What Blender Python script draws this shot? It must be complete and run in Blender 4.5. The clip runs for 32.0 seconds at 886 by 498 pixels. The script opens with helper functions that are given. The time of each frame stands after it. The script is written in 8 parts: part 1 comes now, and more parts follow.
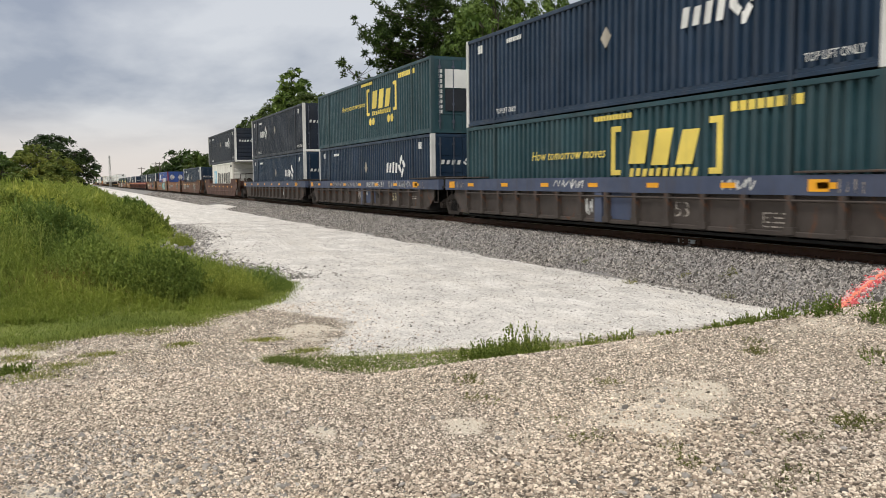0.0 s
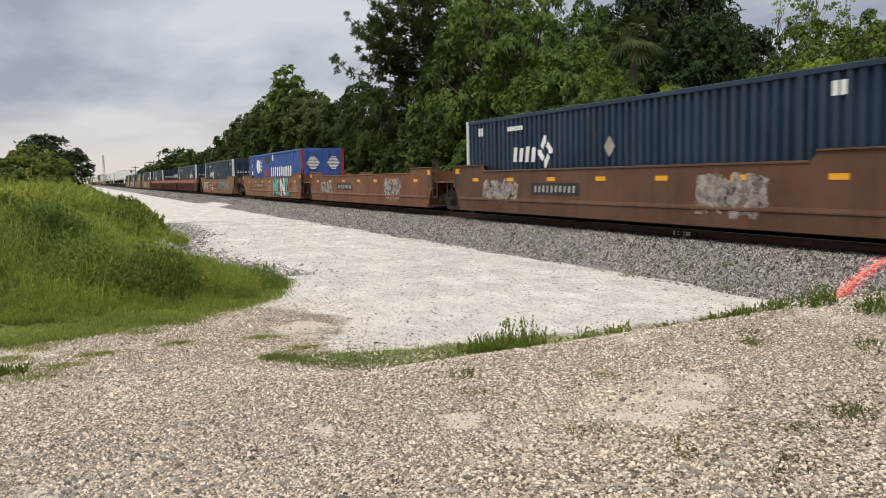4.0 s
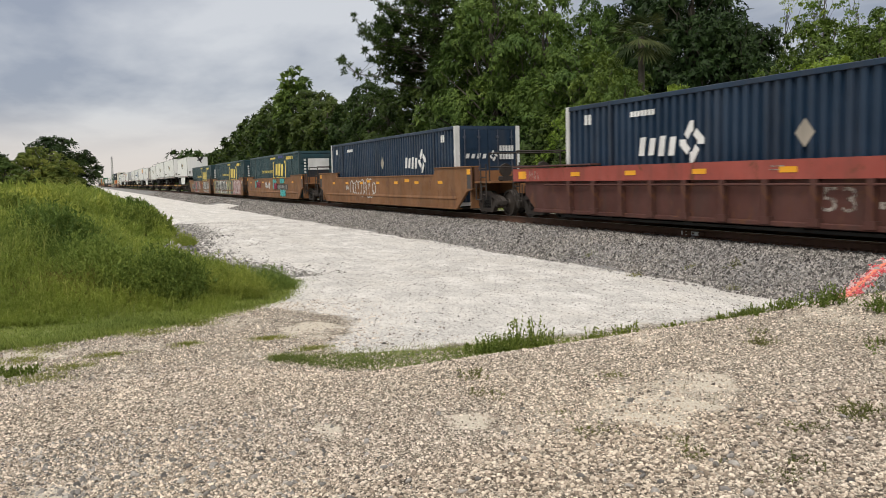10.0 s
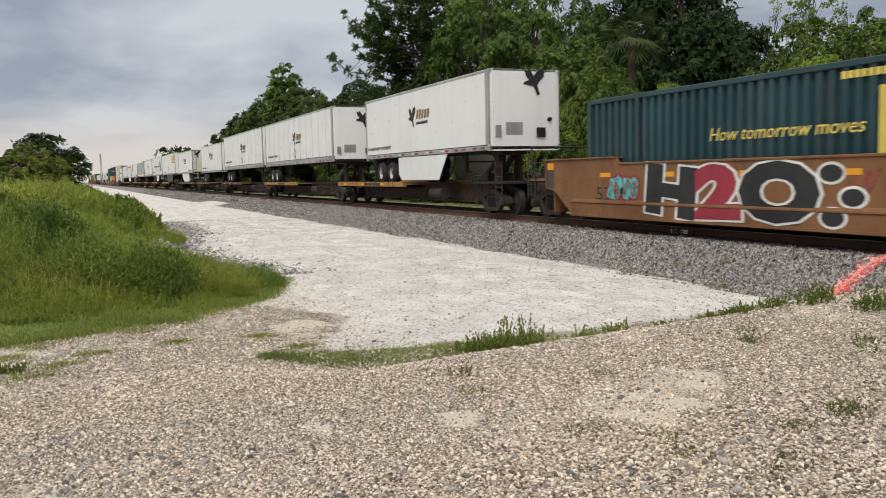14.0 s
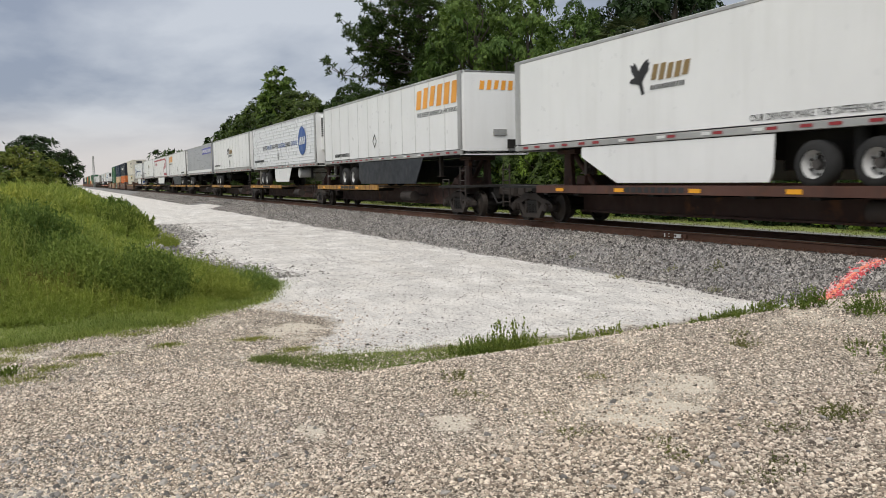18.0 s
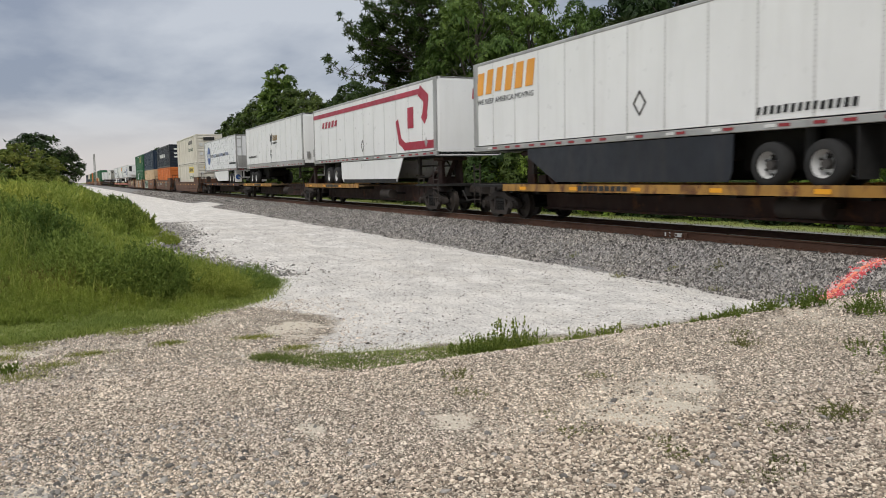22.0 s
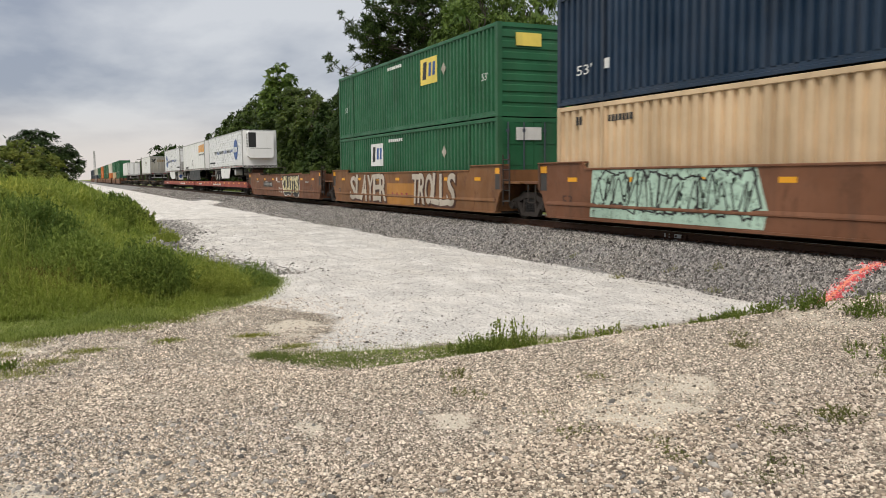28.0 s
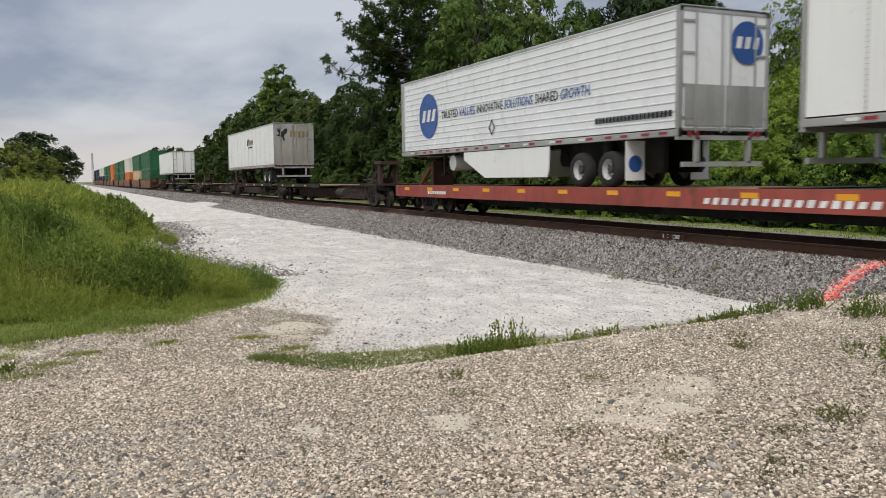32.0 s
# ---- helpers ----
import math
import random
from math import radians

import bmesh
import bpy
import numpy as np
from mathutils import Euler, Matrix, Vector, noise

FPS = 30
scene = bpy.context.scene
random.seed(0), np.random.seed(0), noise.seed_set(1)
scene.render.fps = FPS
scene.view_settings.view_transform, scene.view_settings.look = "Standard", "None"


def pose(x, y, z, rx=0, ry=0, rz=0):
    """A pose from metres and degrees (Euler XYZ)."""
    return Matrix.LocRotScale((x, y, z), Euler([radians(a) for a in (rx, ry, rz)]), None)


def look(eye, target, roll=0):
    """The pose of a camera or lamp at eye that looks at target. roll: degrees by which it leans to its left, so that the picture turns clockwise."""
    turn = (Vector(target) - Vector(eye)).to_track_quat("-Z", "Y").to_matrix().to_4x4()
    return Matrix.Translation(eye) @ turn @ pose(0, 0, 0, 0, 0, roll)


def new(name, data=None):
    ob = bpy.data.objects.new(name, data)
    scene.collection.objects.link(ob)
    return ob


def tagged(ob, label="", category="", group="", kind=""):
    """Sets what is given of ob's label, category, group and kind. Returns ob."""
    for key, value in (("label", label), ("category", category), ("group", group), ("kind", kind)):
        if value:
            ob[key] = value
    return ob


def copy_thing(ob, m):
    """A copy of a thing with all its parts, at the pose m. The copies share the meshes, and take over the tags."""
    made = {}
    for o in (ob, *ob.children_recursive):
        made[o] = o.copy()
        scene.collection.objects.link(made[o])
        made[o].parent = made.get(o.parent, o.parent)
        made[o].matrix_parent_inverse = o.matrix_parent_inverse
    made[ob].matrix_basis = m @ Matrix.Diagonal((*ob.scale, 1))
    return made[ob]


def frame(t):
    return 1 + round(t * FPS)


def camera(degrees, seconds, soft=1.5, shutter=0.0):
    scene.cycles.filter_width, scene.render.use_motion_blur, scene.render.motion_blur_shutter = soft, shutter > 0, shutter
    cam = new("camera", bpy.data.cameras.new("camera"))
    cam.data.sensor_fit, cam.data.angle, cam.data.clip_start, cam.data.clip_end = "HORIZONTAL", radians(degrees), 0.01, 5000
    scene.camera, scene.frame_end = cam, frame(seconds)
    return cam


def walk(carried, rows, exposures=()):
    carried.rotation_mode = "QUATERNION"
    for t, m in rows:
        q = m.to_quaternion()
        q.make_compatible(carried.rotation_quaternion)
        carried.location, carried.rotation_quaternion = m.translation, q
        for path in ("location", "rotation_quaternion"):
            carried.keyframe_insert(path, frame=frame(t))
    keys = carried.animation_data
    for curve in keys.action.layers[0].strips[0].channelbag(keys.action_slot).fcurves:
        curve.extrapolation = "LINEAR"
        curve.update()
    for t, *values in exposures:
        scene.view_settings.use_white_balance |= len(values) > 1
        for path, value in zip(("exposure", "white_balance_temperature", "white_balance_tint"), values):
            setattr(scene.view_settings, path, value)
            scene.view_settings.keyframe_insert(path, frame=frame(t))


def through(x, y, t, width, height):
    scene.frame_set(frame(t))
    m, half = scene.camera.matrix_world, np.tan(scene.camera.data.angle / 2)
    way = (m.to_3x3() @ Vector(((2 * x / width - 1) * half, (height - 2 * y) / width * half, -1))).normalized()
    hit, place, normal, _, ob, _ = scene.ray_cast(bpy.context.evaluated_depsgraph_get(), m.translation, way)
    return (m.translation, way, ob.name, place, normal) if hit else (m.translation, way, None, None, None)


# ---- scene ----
cam = camera(56.79, 32.0, soft=0.65, shutter=0.12)
EYE = Vector((0, 0, 1.95))


def aim(heading, tilt, lean):
    """The camera's pose: degrees from the track's far end towards the train, above the horizon, and of roll."""
    a, b, c = radians(heading), radians(tilt), radians(lean)
    ahead = Vector((-math.cos(a) * math.cos(b), math.sin(a) * math.cos(b), math.sin(b)))
    right = Vector((math.sin(a), math.cos(a), 0))
    up = right.cross(ahead)
    side, top = right * math.cos(c) + up * math.sin(c), up * math.cos(c) - right * math.sin(c)
    m = Matrix((side, top, -ahead)).transposed().to_4x4()
    m.translation = EYE
    return m


SWAY = (
    (0, 23.63, -4.76, -0.49), (0.5, 23.79, -4.73, -0.59), (1, 23.93, -4.81, -0.81), (1.5, 24.04, -4.96, -0.94),
    (2, 24.05, -5.07, -1.07), (2.5, 24.00, -5.14, -1.21), (3, 23.96, -5.14, -1.23), (3.5, 23.93, -5.12, -1.18),
    (5.5, 23.88, -4.98, -1.34), (6, 23.93, -4.88, -1.44), (6.5, 23.92, -4.79, -1.55), (7, 23.83, -4.80, -1.56),
    (7.5, 23.63, -4.87, -1.54), (8, 23.47, -5.00, -1.46), (8.5, 23.32, -5.10, -1.41), (9, 23.29, -5.12, -1.46),
    (9.5, 23.29, -5.12, -1.41), (10, 23.40, -5.05, -1.38), (10.5, 23.58, -4.95, -1.34), (11, 23.79, -4.81, -1.25),
    (11.5, 23.90, -4.74, -1.22), (12, 23.98, -4.75, -1.18), (12.5, 23.97, -4.83, -1.21), (13, 23.98, -4.96, -1.25),
    (13.5, 24.02, -5.11, -1.26), (14, 24.07, -5.22, -1.27), (14.5, 24.09, -5.28, -1.28), (16.5, 24.16, -5.18, -1.34),
    (17, 24.25, -5.12, -1.29), (17.5, 24.39, -5.04, -1.20), (18, 24.53, -4.98, -1.09), (18.5, 24.60, -4.89, -0.99),
    (19, 24.61, -4.82, -0.86), (19.5, 24.57, -4.82, -0.80), (20, 24.46, -4.88, -0.74), (20.5, 24.35, -4.98, -0.69),
    (21, 24.33, -5.06, -0.72), (21.5, 24.38, -5.09, -0.84), (22, 24.48, -5.07, -0.96), (22.5, 24.54, -5.08, -1.10),
    (23, 24.51, -5.16, -1.15), (23.5, 24.41, -5.17, -1.17), (24, 24.31, -5.18, -1.11), (24.5, 24.31, -5.17, -1.00),
    (25, 24.32, -5.15, -0.88), (25.5, 24.37, -5.13, -0.76), (27.5, 24.48, -5.14, -0.50), (28, 24.51, -5.10, -0.55),
    (28.5, 24.51, -5.16, -0.43), (29, 24.51, -5.19, -0.51), (29.5, 24.55, -5.16, -0.59), (30, 24.60, -5.09, -0.68),
    (30.5, 24.65, -5.04, -0.71), (31, 24.68, -5.01, -0.77), (31.5, 24.67, -5.02, -0.80), (32, 24.62, -5.02, -0.71))
walk(cam, [(t, aim(*turn)) for t, *turn in SWAY], [(0, 0.06, 6480, 10), (3, 0.05, 6480, 10), (6, 0.0, 6500, 10), (11, 0.0, 6500, 10), (14, -0.06, 6450, 10), (17, -0.08, 6250, 10), (20, -0.14, 6240, 10), (23, -0.17, 6240, 10), (25, -0.13, 6260, 10), (28, 0.0, 6500, 10), (29, 0.0, 6500, 10), (30, -0.07, 6480, 10), (32, -0.13, 6250, 10)])

# ---- light ----
world = bpy.data.worlds.new("world")
scene.world = world
world.use_nodes = True


def sky_nodes():
    nt = world.node_tree
    N, K = nt.nodes, nt.links
    N.clear()
    out, bg = N.new("ShaderNodeOutputWorld"), N.new("ShaderNodeBackground")
    co = N.new("ShaderNodeTexCoord")
    sep = N.new("ShaderNodeSeparateXYZ")
    K.new(co.outputs["Generated"], sep.inputs[0])
    sky = N.new("ShaderNodeTexSky")
    sky.sky_type, sky.sun_disc = "NISHITA", False
    sky.sun_elevation, sky.sun_rotation = radians(49), radians(223)
    dim = N.new("ShaderNodeVectorMath")
    dim.operation = "SCALE"
    dim.inputs["Scale"].default_value = 0.10
    K.new(sky.outputs[0], dim.inputs[0])
    # a flat layer of cloud seen from below: the direction divided by its height
    lift = N.new("ShaderNodeMath")
    lift.operation = "MAXIMUM"
    lift.inputs[1].default_value = 0.0
    K.new(sep.outputs["Z"], lift.inputs[0])
    plus = N.new("ShaderNodeMath")
    plus.inputs[1].default_value = 0.10
    K.new(lift.outputs[0], plus.inputs[0])
    flat = N.new("ShaderNodeVectorMath")
    flat.operation = "DIVIDE"
    three = N.new("ShaderNodeCombineXYZ")
    for k in range(3):
        K.new(plus.outputs[0], three.inputs[k])
    K.new(co.outputs["Generated"], flat.inputs[0])
    K.new(three.outputs[0], flat.inputs[1])
    mp = N.new("ShaderNodeMapping")
    mp.inputs["Scale"].default_value = (0.34, 0.62, 0.3)
    mp.inputs["Location"].default_value = (1.35, 0.2, 0)
    K.new(flat.outputs[0], mp.inputs[0])
    cloud = N.new("ShaderNodeTexNoise")
    cloud.inputs["Scale"].default_value, cloud.inputs["Detail"].default_value = 1.3, 7
    cloud.inputs["Roughness"].default_value = 0.52
    K.new(mp.outputs[0], cloud.inputs["Vector"])
    shade = N.new("ShaderNodeValToRGB")
    e = shade.color_ramp.elements
    e[0].position, e[0].color = 0.40, (0.330, 0.368, 0.450, 1)
    e[1].position, e[1].color = 0.62, (0.68, 0.70, 0.735, 1)
    K.new(cloud.outputs["Fac"], shade.inputs[0])
    # warm haze towards the horizon
    haze = N.new("ShaderNodeMapRange")
    haze.inputs[1].default_value, haze.inputs[2].default_value = 0.012, 0.105
    haze.inputs[3].default_value, haze.inputs[4].default_value = 1.0, 0.0
    haze.interpolation_type = "SMOOTHSTEP"
    K.new(sep.outputs["Z"], haze.inputs[0])
    mix = N.new("ShaderNodeMix")
    mix.data_type = "RGBA"
    K.new(haze.outputs[0], mix.inputs[0])
    K.new(shade.outputs[0], mix.inputs[6])
    mix.inputs[7].default_value = (0.77, 0.715, 0.68, 1)
    # an overcast sky grows brighter towards the zenith
    zen = N.new("ShaderNodeMapRange")
    zen.inputs[1].default_value, zen.inputs[2].default_value = 0.22, 1.0
    zen.inputs[3].default_value, zen.inputs[4].default_value = 0.97, 2.35
    K.new(sep.outputs["Z"], zen.inputs[0])
    high = N.new("ShaderNodeMapRange")
    high.inputs[1].default_value, high.inputs[2].default_value = 0.22, 0.6
    K.new(sep.outputs["Z"], high.inputs[0])
    thin = N.new("ShaderNodeMix")
    thin.data_type = "RGBA"
    K.new(high.outputs[0], thin.inputs[0])
    K.new(mix.outputs[2], thin.inputs[6])
    thin.inputs[7].default_value = (0.60, 0.585, 0.56, 1)
    lit = N.new("ShaderNodeVectorMath")
    lit.operation = "SCALE"
    K.new(thin.outputs[2], lit.inputs[0])
    K.new(zen.outputs[0], lit.inputs["Scale"])
    whole = N.new("ShaderNodeMix")
    whole.data_type = "RGBA"
    whole.inputs[0].default_value = 0.9
    K.new(dim.outputs[0], whole.inputs[6])
    K.new(lit.outputs[0], whole.inputs[7])
    K.new(whole.outputs[2], bg.inputs[0])
    K.new(bg.outputs[0], out.inputs[0])


sky_nodes()
sun = new("sun", bpy.data.lights.new("sun", "SUN"))
sun.data.energy, sun.data.angle, sun.data.color = 2.0, radians(26), (1.0, 0.945, 0.865)
sun.matrix_world = look((55, -58, 92), (0, 0, 0))


# ---- materials ----
def shader(name):
    m = bpy.data.materials.new(name)
    m.use_nodes = True
    return m, m.node_tree.nodes, m.node_tree.links, m.node_tree.nodes["Principled BSDF"]


def ramp(N, K, fac, *stops):
    r = N.new("ShaderNodeValToRGB")
    e = r.color_ramp.elements
    while len(e) < len(stops):
        e.new(0.5)
    for k, (p, c) in enumerate(stops):
        e[k].position, e[k].color = p, (*c, 1) if len(c) == 3 else c
    K.new(fac, r.inputs[0])
    return r.outputs[0]


def grain(N, K, scale, detail=4, stretch=(1, 1, 1), rough=0.55, warp=0.0, coords="Object"):
    co, mp, n = N.new("ShaderNodeTexCoord"), N.new("ShaderNodeMapping"), N.new("ShaderNodeTexNoise")
    mp.inputs["Scale"].default_value = stretch
    n.inputs["Scale"].default_value, n.inputs["Detail"].default_value = scale, detail
    n.inputs["Roughness"].default_value, n.inputs["Distortion"].default_value = rough, warp
    K.new(co.outputs[coords], mp.inputs[0])
    K.new(mp.outputs[0], n.inputs["Vector"])
    return n.outputs["Fac"]


def blend(N, K, fac, a, b, kind="MIX"):
    m = N.new("ShaderNodeMix")
    m.data_type, m.blend_type = "RGBA", kind
    if isinstance(fac, (int, float)):
        m.inputs[0].default_value = fac
    else:
        K.new(fac, m.inputs[0])
    for k, v in ((6, a), (7, b)):
        if isinstance(v, tuple):
            m.inputs[k].default_value = (*v, 1)
        else:
            K.new(v, m.inputs[k])
    return m.outputs[2]


def relief(N, K, bsdf, height, strength=0.3, depth=0.01):
    b = N.new("ShaderNodeBump")
    b.inputs["Strength"].default_value, b.inputs["Distance"].default_value = strength, depth
    K.new(height, b.inputs["Height"])
    K.new(b.outputs[0], bsdf.inputs["Normal"])


def paint(name, colour, rough=0.5, dirt=0.35, dirt_colour=(0.09, 0.075, 0.06), streak=1.0, metal=0.0, rust=0.0, vary=1.0):
    """Weathered paint on steel: blotches, rain streaks, fine grain and, where asked, rust spots."""
    m, N, K, b = shader(name)
    big = ramp(N, K, grain(N, K, 0.55, 4), (0.35, (0, 0, 0)), (0.75, (1, 1, 1)))
    run = ramp(N, K, grain(N, K, 2.6, 5, (1, 1, 0.10)), (0.48, (0, 0, 0)), (0.78, (1, 1, 1)))
    pale = tuple(min(1, c * (1 + 0.18 * vary) + 0.012 * vary) for c in colour)
    dark = tuple(c * (1 - 0.20 * vary) for c in colour)
    c = blend(N, K, big, dark, pale)
    f = N.new("ShaderNodeMath")
    f.operation = "MULTIPLY"
    f.inputs[1].default_value = dirt * streak
    K.new(run, f.inputs[0])
    c = blend(N, K, f.outputs[0], c, dirt_colour)
    spots = ramp(N, K, grain(N, K, 5.5, 8, (1, 1, 0.6), 0.7), (0.60 - 0.1 * dirt, (0, 0, 0)), (0.74, (1, 1, 1)))
    g = N.new("ShaderNodeMath")
    g.operation = "MULTIPLY"
    g.inputs[1].default_value = dirt * 0.6
    K.new(spots, g.inputs[0])
    c = blend(N, K, g.outputs[0], c, dirt_colour)
    if rust:
        r = ramp(N, K, grain(N, K, 1.9, 9, (1, 1, 0.55), 0.72, 0.6), (0.62 - 0.2 * rust, (0, 0, 0)), (0.70 - 0.16 * rust, (1, 1, 1)))
        c = blend(N, K, r, c, (0.115, 0.048, 0.022))
    K.new(c, b.inputs["Base Color"])
    K.new(ramp(N, K, grain(N, K, 3.0, 5), (0.3, (rough - 0.1,) * 3), (0.7, (min(1, rough + 0.15),) * 3)), b.inputs["Roughness"])
    b.inputs["Metallic"].default_value = metal
    b.inputs["Specular IOR Level"].default_value = 0.35
    relief(N, K, b, grain(N, K, 22, 4), 0.18, 0.006)
    return m


def worn(m, amount=0.5, scale=7.0):
    """Thin sprayed paint that has flaked: bare spots let the surface below show."""
    N, K = m.node_tree.nodes, m.node_tree.links
    mx, tr = N.new("ShaderNodeMixShader"), N.new("ShaderNodeBsdfTransparent")
    f = ramp(N, K, grain(N, K, scale, 8, (1, 1, 0.8), 0.72), (amount - 0.10, (0, 0, 0)), (amount + 0.10, (1, 1, 1)))
    K.new(f, mx.inputs[0])
    K.new(tr.outputs[0], mx.inputs[1])
    K.new(N["Principled BSDF"].outputs[0], mx.inputs[2])
    K.new(mx.outputs[0], N["Material Output"].inputs[0])
    return m


def rubbly(name, a, b_, c_, scale=9, rough=0.95):
    """Loose stones that each have a tint of their own."""
    m, N, K, b = shader(name)
    g = N.new("ShaderNodeNewGeometry")
    c = ramp(N, K, g.outputs["Random Per Island"], (0.0, a), (0.45, b_), (1.0, c_))
    sp = ramp(N, K, grain(N, K, 60, 5), (0.3, (0.62, 0.60, 0.58)), (0.7, (1.12, 1.1, 1.07)))
    c = blend(N, K, 1.0, c, sp, "MULTIPLY")
    zone = ramp(N, K, grain(N, K, 0.5, 4), (0.3, (0.90, 0.90, 0.92)), (0.7, (1.06, 1.04, 1.0)))
    K.new(blend(N, K, 1.0, c, zone, "MULTIPLY"), b.inputs["Base Color"])
    b.inputs["Roughness"].default_value = rough
    b.inputs["Specular IOR Level"].default_value = 0.2
    relief(N, K, b, grain(N, K, 90, 4), 0.35, 0.004)
    return m


def leafy(name, a, b_, c_, rough=0.6, through=0.25):
    m, N, K, b = shader(name)
    g = N.new("ShaderNodeNewGeometry")
    oi = N.new("ShaderNodeObjectInfo")
    c = ramp(N, K, g.outputs["Random Per Island"], (0.0, a), (0.55, b_), (1.0, c_))
    t = ramp(N, K, oi.outputs["Random"], (0.0, (0.74, 0.84, 0.80)), (1.0, (1.22, 1.12, 0.92)))
    c = blend(N, K, 1.0, c, t, "MULTIPLY")
    zone = ramp(N, K, grain(N, K, 0.35, 3), (0.32, (0.62, 0.72, 0.66)), (0.68, (1.28, 1.20, 1.0)))
    c = blend(N, K, 1.0, c, zone, "MULTIPLY")
    K.new(c, b.inputs["Base Color"])
    b.inputs["Roughness"].default_value = rough
    b.inputs["Specular IOR Level"].default_value = 0.12
    tr = N.new("ShaderNodeBsdfTranslucent")
    K.new(c, tr.inputs[0])
    mx = N.new("ShaderNodeMixShader")
    mx.inputs[0].default_value = through
    K.new(b.outputs[0], mx.inputs[1])
    K.new(tr.outputs[0], mx.inputs[2])
    K.new(mx.outputs[0], N["Material Output"].inputs[0])
    return m


def bark(name, a, b_):
    m, N, K, b = shader(name)
    n = grain(N, K, 6, 7, (1, 1, 0.2), 0.65)
    K.new(ramp(N, K, n, (0.3, a), (0.7, b_)), b.inputs["Base Color"])
    b.inputs["Roughness"].default_value = 0.95
    relief(N, K, b, n, 0.8, 0.04)
    return m


def earth(name):
    """The ground: crushed white limestone, tan gravel, grey ballast bed, soil under grass, by the zone weights of the sheet."""
    m, N, K, b = shader(name)

    def weight(zone):
        a = N.new("ShaderNodeAttribute")
        a.attribute_name = zone
        s = N.new("ShaderNodeMath")
        s.operation = "MULTIPLY_ADD"
        s.inputs[1].default_value, s.inputs[2].default_value = 0.9, -0.45
        K.new(edge, s.inputs[0])
        p = N.new("ShaderNodeMath")
        K.new(a.outputs["Fac"], p.inputs[0])
        K.new(s.outputs[0], p.inputs[1])
        return ramp(N, K, p.outputs[0], (0.40, (0, 0, 0)), (0.60, (1, 1, 1)))

    def stony(scale, low, mid, high):
        """Small packed stones: cells with tints of their own and dark joints."""
        co, v = N.new("ShaderNodeTexCoord"), N.new("ShaderNodeTexVoronoi")
        v.inputs["Scale"].default_value = scale
        K.new(co.outputs["Object"], v.inputs["Vector"])
        sp = N.new("ShaderNodeSeparateColor")
        K.new(v.outputs["Color"], sp.inputs[0])
        tint = ramp(N, K, sp.outputs[0], (0.0, low), (0.45, mid), (1.0, high))
        joint = ramp(N, K, v.outputs["Distance"], (0.25, (1.08, 1.08, 1.08)), (0.72, (0.40, 0.38, 0.36)))
        return blend(N, K, 1.0, tint, joint, "MULTIPLY"), v.outputs["Distance"]

    edge = grain(N, K, 2.2, 8, rough=0.65)
    tan, bumps = stony(62, (0.085, 0.073, 0.060), (0.36, 0.315, 0.255), (0.66, 0.595, 0.50))
    sand = ramp(N, K, grain(N, K, 0.9, 6, rough=0.62), (0.56, (0, 0, 0)), (0.72, (1, 1, 1)))
    sandy = ramp(N, K, grain(N, K, 60, 6), (0.3, (0.43, 0.38, 0.305)), (0.7, (0.66, 0.60, 0.505)))
    tan = blend(N, K, sand, tan, sandy)
    tan = blend(N, K, weight("sand"), tan, sandy)
    white = ramp(N, K, grain(N, K, 38, 9, rough=0.85), (0.37, (0.22, 0.21, 0.20)), (0.47, (0.62, 0.60, 0.572)), (0.60, (0.92, 0.90, 0.87)))
    wheel = ramp(N, K, grain(N, K, 0.8, 8, (0.30, 1.1, 1), 0.68), (0.36, (0.86, 0.835, 0.80)), (0.64, (1.04, 1.035, 1.03)))
    white = blend(N, K, 1.0, white, wheel, "MULTIPLY")
    rough_ = ramp(N, K, grain(N, K, 1.5, 9, (0.6, 1.0, 1), 0.74), (0.45, (0, 0, 0)), (0.56, (1, 1, 1)))
    coarse = ramp(N, K, grain(N, K, 24, 8, rough=0.85), (0.36, (0.17, 0.16, 0.15)), (0.50, (0.52, 0.498, 0.47)), (0.64, (0.84, 0.81, 0.77)))
    white = blend(N, K, rough_, white, coarse)
    grey = ramp(N, K, grain(N, K, 16, 8, rough=0.75), (0.3, (0.10, 0.097, 0.094)), (0.7, (0.34, 0.332, 0.325)))
    soil = ramp(N, K, grain(N, K, 4.5, 12, rough=0.85), (0.36, (0.12, 0.155, 0.04)), (0.52, (0.20, 0.24, 0.065)), (0.66, (0.34, 0.32, 0.16)))
    c = blend(N, K, weight("road"), tan, white)
    c = blend(N, K, weight("stone"), c, grey)
    c = blend(N, K, weight("grass"), c, soil)
    K.new(c, b.inputs["Base Color"])
    b.inputs["Roughness"].default_value = 0.97
    b.inputs["Specular IOR Level"].default_value = 0.15
    inv = N.new("ShaderNodeMath")
    inv.operation = "SUBTRACT"
    inv.inputs[0].default_value = 1.0
    K.new(bumps, inv.inputs[1])
    mixed = blend(N, K, 0.5, inv.outputs[0], grain(N, K, 34, 9, rough=0.8))
    relief(N, K, b, mixed, 0.9, 0.02)
    return m


